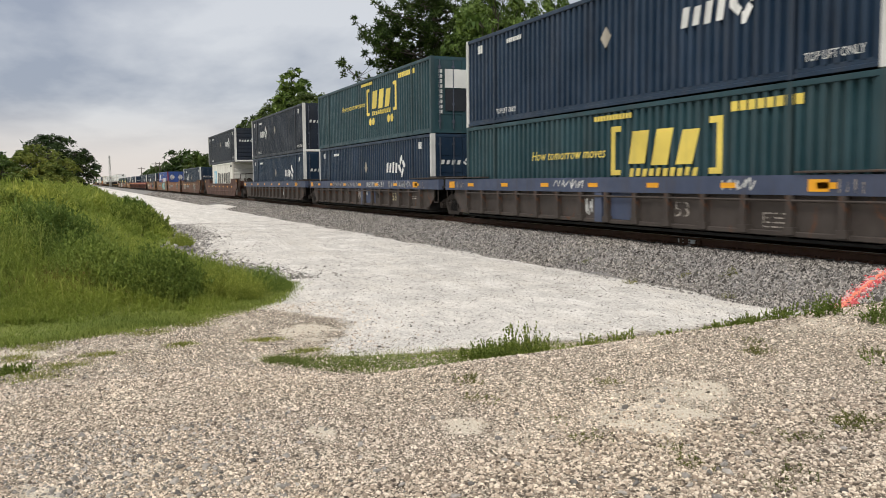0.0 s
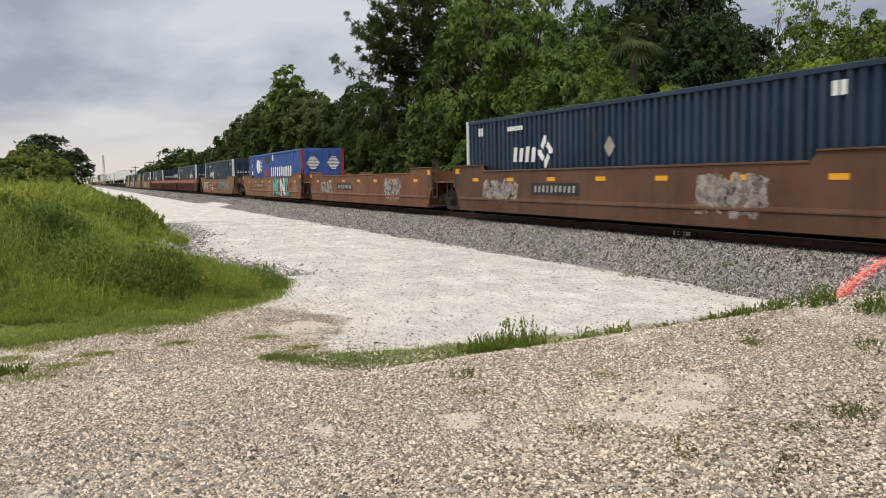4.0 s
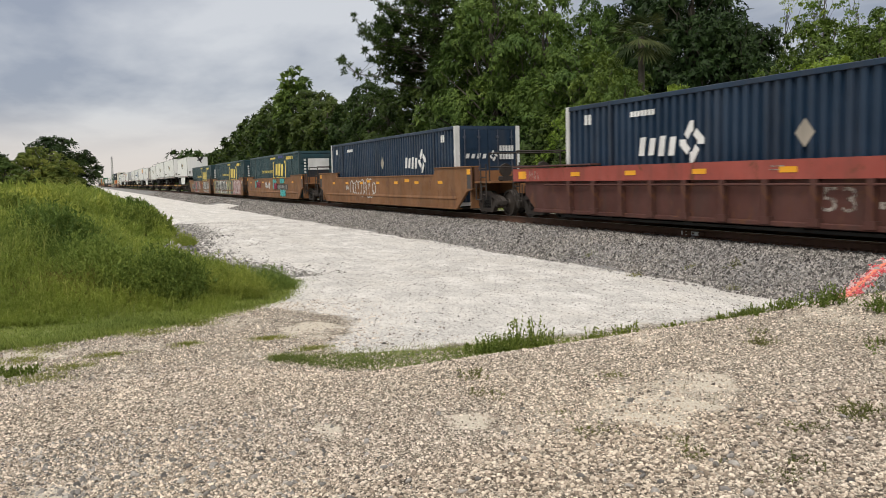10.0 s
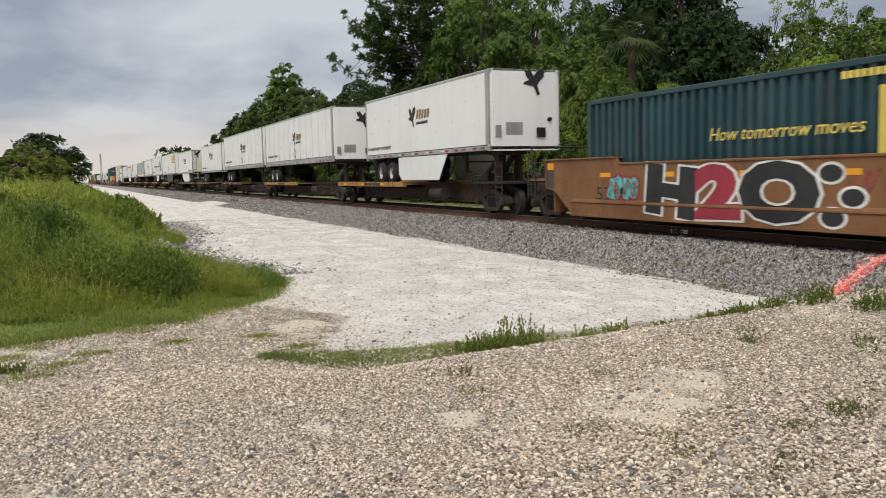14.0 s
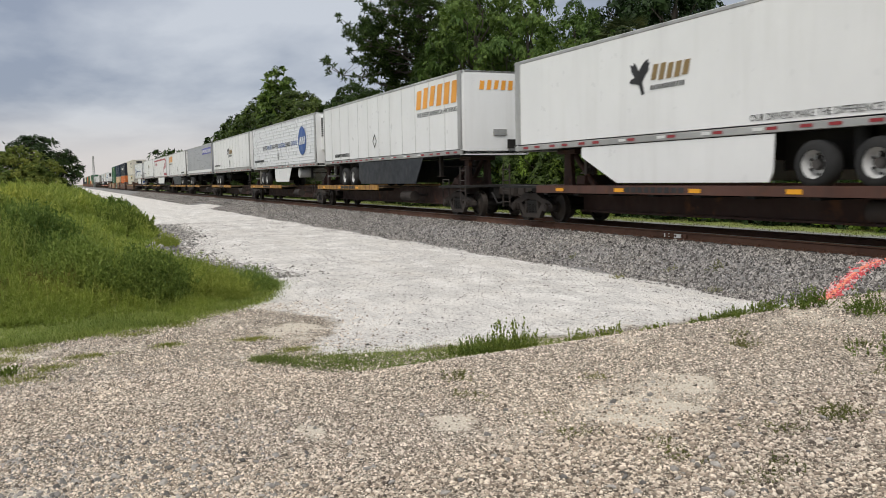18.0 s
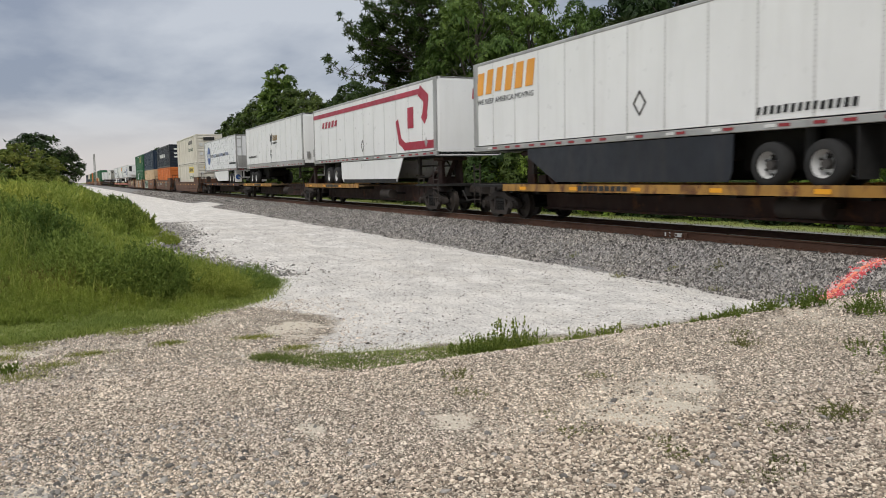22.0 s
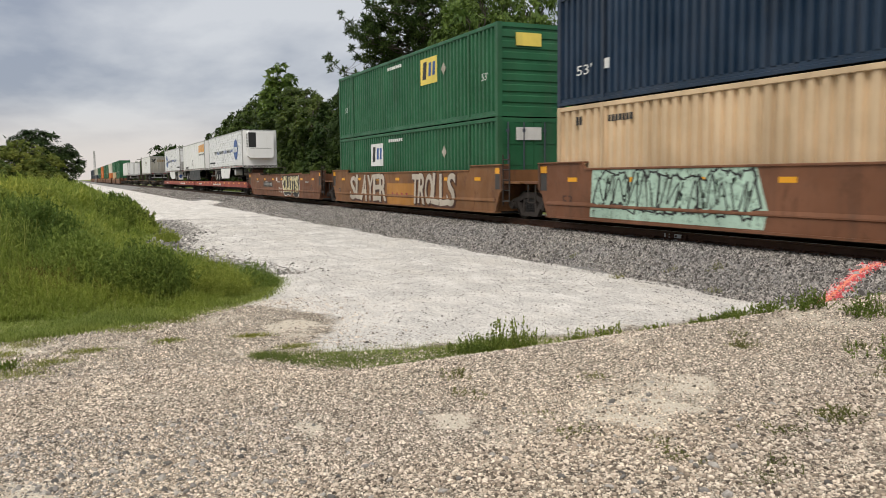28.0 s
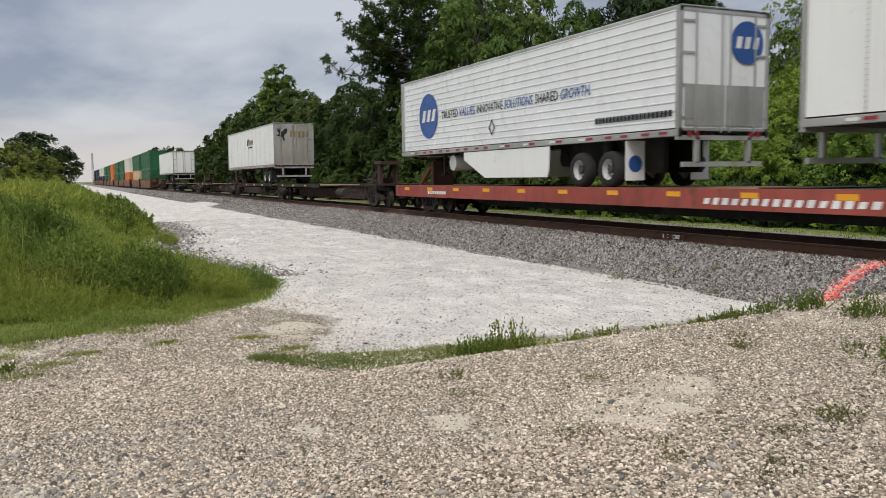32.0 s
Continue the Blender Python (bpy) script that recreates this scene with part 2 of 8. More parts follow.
M_EARTH = earth("ground")
M_FORE = rubbly("foreground_gravel", (0.085, 0.072, 0.062), (0.46, 0.388, 0.318), (0.92, 0.83, 0.72))
M_RUBBLE = rubbly("grey_rubble", (0.10, 0.10, 0.10), (0.28, 0.275, 0.265), (0.55, 0.54, 0.52))
M_SLATE = rubbly("grey_broken_stone", (0.085, 0.083, 0.082), (0.245, 0.238, 0.232), (0.46, 0.445, 0.425))
M_BALLAST = rubbly("ballast_stone", (0.036, 0.034, 0.033), (0.165, 0.158, 0.151), (0.52, 0.50, 0.48))
M_CHIP = rubbly("limestone_chip", (0.07, 0.066, 0.062), (0.23, 0.215, 0.20), (0.66, 0.63, 0.59))
M_RAIL = paint("rusty_rail", (0.105, 0.050, 0.030), 0.7, 0.5, (0.05, 0.03, 0.02))
M_RAILTOP = paint("worn_rail_head", (0.33, 0.31, 0.29), 0.35, 0.2, metal=0.9)
M_TIE = paint("old_tie", (0.10, 0.085, 0.07), 0.9, 0.5)
M_WEED = leafy("weed_leaf", (0.11, 0.145, 0.036), (0.20, 0.25, 0.064), (0.31, 0.34, 0.11), 0.6, 0.45)
M_FERN = leafy("feathery_weed", (0.21, 0.25, 0.053), (0.325, 0.365, 0.085), (0.48, 0.49, 0.155), 0.6, 0.48)
M_HERB = leafy("green_herb", (0.155, 0.205, 0.053), (0.26, 0.32, 0.088), (0.39, 0.435, 0.142), 0.6, 0.48)
M_THICK = leafy("deep_green_herb", (0.088, 0.13, 0.035), (0.16, 0.22, 0.06), (0.25, 0.31, 0.097), 0.6, 0.42)
M_LAWN = leafy("lawn_blade", (0.15, 0.192, 0.05), (0.265, 0.315, 0.085), (0.41, 0.43, 0.165), 0.6, 0.48)
M_DRY = leafy("dry_weed", (0.085, 0.085, 0.035), (0.145, 0.15, 0.055), (0.23, 0.225, 0.095), 0.7, 0.25)
M_OLIVE = leafy("olive_leaf", (0.095, 0.122, 0.034), (0.145, 0.18, 0.05), (0.215, 0.25, 0.076), 0.6, 0.3)
M_RUSSET = leafy("russet_weed", (0.10, 0.07, 0.025), (0.19, 0.15, 0.05), (0.28, 0.26, 0.09), 0.7, 0.3)
M_STRIP = leafy("dull_grass", (0.12, 0.145, 0.04), (0.21, 0.245, 0.07), (0.36, 0.355, 0.15), 0.65, 0.45)
M_TWIG = leafy("dry_twig", (0.05, 0.04, 0.03), (0.11, 0.09, 0.065), (0.2, 0.17, 0.12), 0.8, 0.1)
M_LEAF = leafy("broad_leaf", (0.047, 0.083, 0.021), (0.082, 0.134, 0.036), (0.140, 0.205, 0.061), 0.5, 0.16)
# broad leaf again, with the shade of the back rows put into its colour
M_SHADE = leafy("shaded_leaf", (0.028, 0.047, 0.012), (0.046, 0.073, 0.020), (0.078, 0.112, 0.033), 0.5, 0.12)
M_LIGHT = leafy("bright_leaf", (0.118, 0.184, 0.033), (0.190, 0.276, 0.053), (0.28, 0.365, 0.088), 0.5, 0.34)
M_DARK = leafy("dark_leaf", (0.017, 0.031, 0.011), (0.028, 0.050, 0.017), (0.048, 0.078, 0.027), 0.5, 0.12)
M_PINE = leafy("pine_needle", (0.030, 0.050, 0.016), (0.056, 0.088, 0.028), (0.100, 0.140, 0.046), 0.55, 0.12)
M_PALM = leafy("palm_frond", (0.042, 0.057, 0.028), (0.062, 0.081, 0.040), (0.095, 0.112, 0.058), 0.5, 0.2)
M_BARK = bark("grey_bark", (0.045, 0.038, 0.03), (0.13, 0.11, 0.09))
M_SPRAY_RED = paint("red_marking_paint", (0.64, 0.085, 0.095), 0.7, 0.35, (0.4, 0.3, 0.28))
M_SPRAY_PINK = paint("thin_pink_marking_paint", (0.72, 0.45, 0.43), 0.8, 0.4, (0.4, 0.37, 0.35))
M_SPRAY_ORANGE = paint("orange_marking_paint", (0.86, 0.27, 0.17), 0.7, 0.25, (0.5, 0.35, 0.3))

NAVY = paint("navy_container_paint", (0.009, 0.027, 0.058), 0.42, 0.22)
INK = paint("black_navy_container_paint", (0.010, 0.017, 0.031), 0.42, 0.25)
TEAL = paint("dark_green_container_paint", (0.018, 0.055, 0.068), 0.42, 0.25)
BLUE = paint("bright_blue_container_paint", (0.035, 0.090, 0.330), 0.45, 0.22)
GREEN = paint("green_container_paint", (0.017, 0.112, 0.047), 0.45, 0.22)
CREAM = paint("cream_container_paint", (0.62, 0.46, 0.29), 0.5, 0.30, (0.25, 0.16, 0.09))
IVORY = paint("ivory_container_paint", (0.66, 0.625, 0.545), 0.5, 0.30, (0.26, 0.22, 0.17), vary=0.5)
SHELL = paint("off_white_container_paint", (0.74, 0.73, 0.68), 0.5, 0.35, (0.25, 0.17, 0.10), vary=0.5, rust=0.05)
UMBER = paint("dark_rusty_car_paint", (0.105, 0.048, 0.026), 0.7, 0.6, (0.04, 0.028, 0.02), rust=0.4)
WHITE = paint("white_trailer_skin", (0.76, 0.762, 0.755), 0.35, 0.14, (0.38, 0.36, 0.32), vary=0.2)
PANEL = paint("white_aluminium_skin", (0.72, 0.73, 0.742), 0.30, 0.14, (0.34, 0.33, 0.31), vary=0.2)
SILVER = paint("grey_trailer_skin", (0.29, 0.30, 0.325), 0.32, 0.12, (0.18, 0.18, 0.17), vary=0.3)
ALU = paint("aluminium_rail", (0.42, 0.42, 0.41), 0.4, 0.45, (0.12, 0.11, 0.10), metal=0.4)
DOORALU = paint("dull_door_metal", (0.40, 0.385, 0.34), 0.4, 0.45, (0.16, 0.14, 0.11), metal=0.3)
ORANGE = paint("orange_container_paint", (0.62, 0.17, 0.035), 0.5, 0.25)
BROWN = paint("brown_car_paint", (0.168, 0.068, 0.031), 0.65, 0.55, (0.05, 0.032, 0.022), rust=0.35)
TAWNY = paint("tawny_car_paint", (0.205, 0.092, 0.034), 0.65, 0.5, (0.06, 0.04, 0.025), rust=0.3)
MAROON = paint("maroon_car_paint", (0.080, 0.034, 0.023), 0.65, 0.5, (0.035, 0.025, 0.02), rust=0.3)
BEAM = paint("grimy_beam_paint", (0.045, 0.020, 0.015), 0.7, 0.5, (0.026, 0.018, 0.014), rust=0.3)
REDCAR = paint("faded_red_car_paint", (0.30, 0.062, 0.045), 0.65, 0.5, (0.08, 0.045, 0.035), rust=0.25)
REDLOW = paint("dusty_red_side", (0.080, 0.027, 0.020), 0.75, 0.6, (0.040, 0.028, 0.022), rust=0.3)
GREYCAR = paint("dirty_blue_chord", (0.055, 0.072, 0.125), 0.6, 0.55, (0.06, 0.05, 0.045))
GREYLOW = paint("brown_grey_side", (0.055, 0.044, 0.038), 0.75, 0.6, (0.032, 0.027, 0.023), rust=0.2)
GREYPOST = paint("dark_grey_end_panel", (0.050, 0.046, 0.044), 0.7, 0.5)
GRIME = paint("grimy_black_steel", (0.010, 0.009, 0.008), 0.8, 0.5, (0.024, 0.019, 0.015))
TRUCK = paint("dusty_truck_casting", (0.030, 0.023, 0.019), 0.8, 0.6, (0.052, 0.040, 0.031))
TYREWALL = paint("black_tyre_rubber", (0.014, 0.014, 0.014), 0.85, 0.4, (0.045, 0.042, 0.039))
RIM = paint("white_wheel_rim", (0.52, 0.52, 0.51), 0.4, 0.6, (0.12, 0.10, 0.08))
STEELWHEEL = paint("rolling_wheel_steel", (0.045, 0.036, 0.030), 0.55, 0.4, metal=0.5)
YELLOW = paint("yellow_reflector", (0.80, 0.36, 0.015), 0.4, 0.25)
GOLD = paint("yellow_logo_paint", (0.80, 0.62, 0.12), 0.5, 0.3, (0.2, 0.2, 0.1))
CHALK = paint("white_lettering", (0.72, 0.72, 0.70), 0.5, 0.35, (0.2, 0.2, 0.2))
BLACK = paint("black_lettering", (0.016, 0.016, 0.017), 0.5, 0.2, (0.06, 0.06, 0.06))
DOTBLUE = paint("blue_disc_paint", (0.025, 0.085, 0.29), 0.4, 0.12)
AMBER = paint("amber_logo_paint", (0.78, 0.34, 0.04), 0.4, 0.12)
CRIMSON = paint("crimson_stripe", (0.36, 0.018, 0.045), 0.4, 0.12)
VIOLET = paint("violet_blue_panel", (0.055, 0.055, 0.36), 0.4, 0.1)
PATCHBLUE = paint("blue_patch_paint", (0.018, 0.028, 0.20), 0.45, 0.2)
REDTAPE = paint("red_reflective_tape", (0.27, 0.020, 0.027), 0.35, 0.35)
BRONZE = paint("bronze_lettering", (0.24, 0.16, 0.06), 0.4, 0.1)
SKYBLUE = paint("light_blue_square", (0.22, 0.50, 0.66), 0.5, 0.2)
SCRAWL = worn(paint("white_spray_line", (0.62, 0.62, 0.60), 0.6, 0.35, (0.2, 0.2, 0.2)), 0.42)
DIMSCRAWL = worn(paint("dim_spray_line", (0.34, 0.34, 0.35), 0.7, 0.4, (0.12, 0.10, 0.09)), 0.47)
FADEDPLATE = paint("dull_placard", (0.40, 0.36, 0.30), 0.6, 0.4)
SEAM = paint("seam_strip", (0.70, 0.70, 0.695), 0.4, 0.3, (0.38, 0.36, 0.33))
BARS = paint("dull_locking_bar", (0.085, 0.10, 0.14), 0.4, 0.3, metal=0.3)
DIMBAR = paint("dim_number_paint", (0.36, 0.35, 0.33), 0.6, 0.5)
MINT = paint("mint_spray_paint", (0.42, 0.58, 0.47), 0.6, 0.3)
AQUA = paint("turquoise_spray_paint", (0.10, 0.46, 0.44), 0.6, 0.3)
LIME = paint("lime_spray_paint", (0.38, 0.58, 0.10), 0.6, 0.25)
PLAINRED = paint("deep_red_spray_paint", (0.30, 0.025, 0.045), 0.6, 0.2)
PLUM = paint("dark_red_spray_paint", (0.28, 0.03, 0.06), 0.6, 0.25)
FADED = paint("faded_spray_paint", (0.40, 0.36, 0.32), 0.7, 0.5, (0.15, 0.08, 0.05))
AGED = worn(paint("aged_blue_spray_paint", (0.24, 0.27, 0.27), 0.7, 0.5, (0.15, 0.08, 0.05)), 0.46)
STRAW = paint("straw_spray_paint", (0.62, 0.55, 0.33), 0.6, 0.3)
SPRAYORANGE = worn(paint("orange_spray_cloud", (0.42, 0.12, 0.03), 0.7, 0.3), 0.5, 3.0)
BONE = paint("bone_spray_paint", (0.50, 0.44, 0.36), 0.65, 0.4, (0.2, 0.15, 0.11))
OCHRE = paint("ochre_patch_paint", (0.38, 0.17, 0.03), 0.6, 0.4, (0.18, 0.07, 0.03))
ASH = worn(paint("ash_grey_spray_paint", (0.28, 0.28, 0.27), 0.65, 0.4, (0.12, 0.10, 0.09)), 0.40, 3.0)
MAUVE = worn(paint("mauve_spray_paint", (0.36, 0.20, 0.19), 0.65, 0.4, (0.14, 0.08, 0.07)), 0.38, 3.0)
LIMEWASH = worn(paint("pale_olive_spray_paint", (0.26, 0.27, 0.15), 0.65, 0.4, (0.12, 0.10, 0.06)), 0.42, 3.0)
LOGOGREEN = paint("dark_green_lettering", (0.02, 0.075, 0.04), 0.5, 0.2)
for m_, k_ in ((MINT, 0.40), (AQUA, 0.42), (LIME, 0.40), (PLUM, 0.42), (FADED, 0.50), (STRAW, 0.43)):
    worn(m_, k_)
DECK = paint("worn_wooden_deck", (0.22, 0.15, 0.08), 0.85, 0.5)
MUDDY = paint("ochre_deck_edge", (0.36, 0.19, 0.04), 0.7, 0.7, (0.06, 0.045, 0.03), rust=0.6)
DARKSKIRT = paint("dark_skirt_panel", (0.013, 0.016, 0.023), 0.5, 0.25)

# ---- building helpers ----
class Shape:
    """Points and faces of one part."""

    def __init__(self):
        self.v, self.f, self.smooth = [], [], set()

    def add(self, pts, faces, smooth=False):
        n = len(self.v)
        self.v += [tuple(p) for p in pts]
        for f in faces:
            if smooth:
                self.smooth.add(len(self.f))
            self.f.append(tuple(n + k for k in f))
        return self

    def box(self, x0, x1, y0, y1, z0, z1, c=0.0):
        """A block; c: chamfer of its long edges."""
        if c:
            prof = [(y0 + c, z0), (y1 - c, z0), (y1, z0 + c), (y1, z1 - c), (y1 - c, z1), (y0 + c, z1), (y0, z1 - c), (y0, z0 + c)]
            return self.run(prof, x0, x1)
        p = [(x, y, z) for x in (x0, x1) for y in (y0, y1) for z in (z0, z1)]
        return self.add(p, [(0, 1, 3, 2), (4, 6, 7, 5), (0, 4, 5, 1), (2, 3, 7, 6), (0, 2, 6, 4), (1, 5, 7, 3)])

    def run(self, prof, x0, x1):
        """A profile in y, z drawn out along x."""
        n = len(prof)
        p = [(x0, *q) for q in prof] + [(x1, *q) for q in prof]
        return self.add(p, [(k, (k + 1) % n, n + (k + 1) % n, n + k) for k in range(n)] + [tuple(range(n))[::-1], tuple(range(n, 2 * n))])

    def plate(self, prof, y0, y1):
        """An outline in x, z with a thickness in y."""
        n = len(prof)
        p = [(x, y0, z) for x, z in prof] + [(x, y1, z) for x, z in prof]
        return self.add(p, [(k, n + k, n + (k + 1) % n, (k + 1) % n) for k in range(n)] + [tuple(range(n)), tuple(range(n, 2 * n))[::-1]])

    def face(self, prof, x0, x1):
        """An outline in y, z with a thickness in x."""
        return self.run(prof, x0, x1)

    def tube(self, a, b, r0, r1=None, n=10, caps=True):
        a, b = Vector(a), Vector(b)
        r1 = r0 if r1 is None else r1
        w = (b - a).normalized()
        u = w.orthogonal().normalized()
        v = w.cross(u)
        ring = [(math.cos(2 * math.pi * k / n), math.sin(2 * math.pi * k / n)) for k in range(n)]
        p = [a + (u * c + v * s) * r0 for c, s in ring] + [b + (u * c + v * s) * r1 for c, s in ring]
        self.add(p, [(k, (k + 1) % n, n + (k + 1) % n, n + k) for k in range(n)], True)
        if caps:
            self.add(p, [tuple(range(n))[::-1], tuple(range(n, 2 * n))])
        return self

    def lathe(self, prof, n=28, centre=(0, 0, 0)):
        """A closed outline in radius, y, turned about the y axis."""
        m, (cx, cy, cz) = len(prof), centre
        p = [(cx + r * math.cos(2 * math.pi * j / n), cy + y, cz + r * math.sin(2 * math.pi * j / n)) for r, y in prof for j in range(n)]
        return self.add(p, [(k * n + j, k * n + (j + 1) % n, (k + 1) % m * n + (j + 1) % n, (k + 1) % m * n + j) for k in range(m) for j in range(n)])

    def mesh(self, name):
        me = bpy.data.meshes.new(name)
        me.from_pydata(self.v, [], self.f)
        if self.smooth:
            me.polygons.foreach_set("use_smooth", [k in self.smooth for k in range(len(self.f))])
        me.update()
        return me


def part(name, shape, material, parent, label="", at=None):
    """One mesh under a thing or a part; shape: a Shape, or a mesh that alike parts share."""
    me = shape.mesh(name) if isinstance(shape, Shape) else shape
    ob = new(name, me)
    if not me.materials:
        me.materials.append(material)
    if me.materials[0] is not material:
        ob.material_slots[0].link = "OBJECT"
        ob.material_slots[0].material = material
    ob.parent = parent
    if at is not None:
        ob.location = at
    elif parent is not None and parent.get("base") is not None:
        ob.location = -Vector(parent["base"])
    if label:
        ob["label"] = label
    return ob


def thing(name, label, category, base=(0, 0, 0), group=""):
    """An empty at the thing's base. base: that place in the frame in which its parts are drawn."""
    ob = new(name)
    ob["base"] = base
    ob.empty_display_size = 0.3
    return tagged(ob, label, category, group)


def mesh_np(name, v, f, material):
    """A mesh of many triangles from arrays."""
    v, f = np.asarray(v, np.float32), np.asarray(f, np.int32)
    me = bpy.data.meshes.new(name)
    me.vertices.add(len(v))
    me.vertices.foreach_set("co", v.ravel())
    me.loops.add(f.size)
    me.loops.foreach_set("vertex_index", f.ravel())
    k = f.shape[1]
    me.polygons.add(len(f))
    me.polygons.foreach_set("loop_start", np.arange(0, f.size, k, dtype=np.int32))
    me.update(calc_edges=True)
    me.materials.append(material)
    return me


FONT = {}


def lettering(words, height, slant=0.0, narrow=1.0):
    """Words as a thin flat mesh, from the left at the origin, upright in x, z and facing -y."""
    key = (words, height, slant, narrow)
    if key not in FONT:
        cu = bpy.data.curves.new("words", "FONT")
        cu.body, cu.size, cu.shear, cu.extrude, cu.resolution_u = words, height * 1.38, slant, 0.002, 2
        ob = new("words", cu)
        bpy.context.view_layer.update()
        me = bpy.data.meshes.new_from_object(ob)
        bpy.data.objects.remove(ob)
        bpy.data.curves.remove(cu)
        me.transform(Matrix(((narrow, 0, 0, 0), (0, 0, -1, 0), (0, 1, 0, 0), (0, 0, 0, 1))))
        FONT[key] = me
    me = FONT[key].copy()
    me.materials.clear()
    return me


def written(words, x0, x1, z, height, y, material, parent, slant=0.0):
    """Words fitted between x0 and x1 on a side at y."""
    me = lettering(words, height, slant)
    wide = max(v.co.x for v in me.vertices)
    me.transform(Matrix.Diagonal(((x1 - x0) / wide, 1, 1, 1)))
    ob = part("lettering", me, material, parent)
    ob.location = ob.location + Vector((x0, y, z))
    return ob


def blocks(x0, x1, z0, z1, n, y, seed=0, lean=0.0, gap=0.24, plain=False, thick=0.006, split=False):
    """A row of plain shapes (slanted slabs) that stands for a name; split: one Shape for each."""
    rnd, s, many = random.Random(seed), Shape(), []
    w = (x1 - x0) / n
    h = z1 - z0
    for k in range(n):
        a, b = x0 + w * (k + gap / 2), x0 + w * (k + 1 - gap / 2)
        q = (b - a) / 2
        cut_ = 0 if plain else q * rnd.uniform(0.35, 0.6)
        low_, high_ = (0, 1) if plain else (rnd.choice((0, 0, 0.06)), rnd.choice((1, 1, 0.92)))
        o = [(a, low_), (b - cut_, low_), (b, high_), (a + cut_, high_)]
        t = Shape().plate([(x + lean * z * h, z0 + z * h) for x, z in o], y - thick, y)
        many.append(t)
        s.add(t.v, t.f)
    return many if split else s


def named(parent, name, args, material, label="", seed=0, lean=0.0, gap=0.24):
    """Name blocks, each a part of its own."""
    for t in blocks(*args, seed, lean, gap, split=True):
        part(name, t, material, parent, label)


def curve(pts, steps=4):
    """A smooth line through points in x, z."""
    out, q = [], [pts[0]] + list(pts) + [pts[-1]]
    for k in range(1, len(q) - 2):
        a, b, c, d = q[k - 1:k + 3]
        for j in range(steps):
            t = j / steps
            out.append(tuple(0.5 * (2 * b[i] + (c[i] - a[i]) * t + (2 * a[i] - 5 * b[i] + 4 * c[i] - d[i]) * t * t + (3 * b[i] - a[i] - 3 * c[i] + d[i]) * t ** 3) for i in (0, 1)))
    return out + [pts[-1]]


def flourish(rnd, cx, w, z0, z1):
    """One sprayed sign: a looping line that fills its cell."""
    n, h = rnd.choice((4, 5, 6)), z1 - z0
    up = rnd.random() < 0.5
    pts = []
    for k in range(n):
        f = (k / (n - 1) - 0.5) * 0.8 + rnd.uniform(-0.22, 0.22)
        v = rnd.uniform(0.72, 1.0) if (k % 2 == 0) == up else rnd.uniform(0.0, 0.3)
        pts.append((cx + f * w + 0.12 * (v - 0.5) * h, z0 + v * h))
    return curve(pts)


def disc(cx, cz, rx, rz, y, n=28, thick=0.006, skip=()):
    return Shape().plate([(cx + rx * math.cos(2 * math.pi * k / n), cz + rz * math.sin(2 * math.pi * k / n)) for k in range(n)], y - thick, y)


def stroke(pts, width, y, thick=0.006):
    """A bent band along points in x, z."""
    s = Shape()
    for k, ((a, b), (c, d)) in enumerate(zip(pts, pts[1:])):
        l = math.hypot(c - a, d - b) or 1
        nx, nz = -(d - b) / l * width / 2, (c - a) / l * width / 2
        ex, ez = (c - a) / l * width * 0.3, (d - b) / l * width * 0.3
        s.plate([(a - nx - ex, b - nz - ez), (c - nx + ex, d - nz + ez), (c + nx + ex, d + nz + ez), (a + nx - ex, b + nz - ez)], y - thick - 0.00025 * (k % 7), y)
    return s

# ---- the train: lengths in metres back from each thing's leading end, heights above the rail ----
SPEED, YC, ZR = 21.8, 13.48, 0.62
MOVERS = []
BOX, WIDE, TALL = 16.154, 2.591, 2.896
FACE = -WIDE / 2
CACHE = {}


def cached(key, make):
    if key not in CACHE:
        CACHE[key] = make().mesh(key[0])
    return CACHE[key]


def rolls(ob, s):
    """Sets a thing on the train with its leading end at s."""
    b = Vector(ob["base"])
    MOVERS.append((ob, s + b.x, YC + b.y, ZR + b.z))
    return ob


def wave(length, height, pitch, depth, flat=0.40):
    """A corrugated sheet from x = 0 backwards, its ridges at y = 0, towards -y."""
    s, xs, n = Shape(), [], max(1, round(length / pitch))
    p = length / n
    for k in range(n):
        xs += [(-k * p, 0), (-(k + flat) * p, 0), (-(k + 0.5) * p, depth), (-(k + 0.5 + flat) * p, depth)]
    xs.append((-length, 0))
    pts = [(x, y, 0) for x, y in xs] + [(x, y, height) for x, y in xs]
    m = len(xs)
    return s.add(pts, [(k + 1, k, m + k, m + k + 1) for k in range(m - 1)])


def ribbed_end(half, z0, z1, n):
    """A wall with level corrugations, facing +x at x = 0."""
    s, h = Shape(), (z1 - z0) / n
    prof = []
    for k in range(n):
        prof += [(0.0, z0 + k * h), (0.0, z0 + (k + 0.55) * h), (-0.035, z0 + (k + 0.65) * h), (-0.035, z0 + (k + 0.9) * h)]
    prof.append((0.0, z1))
    m = len(prof)
    return s.add([(x, -half, z) for x, z in prof] + [(x, half, z) for x, z in prof], [(k, m + k, m + k + 1, k + 1) for k in range(m - 1)])


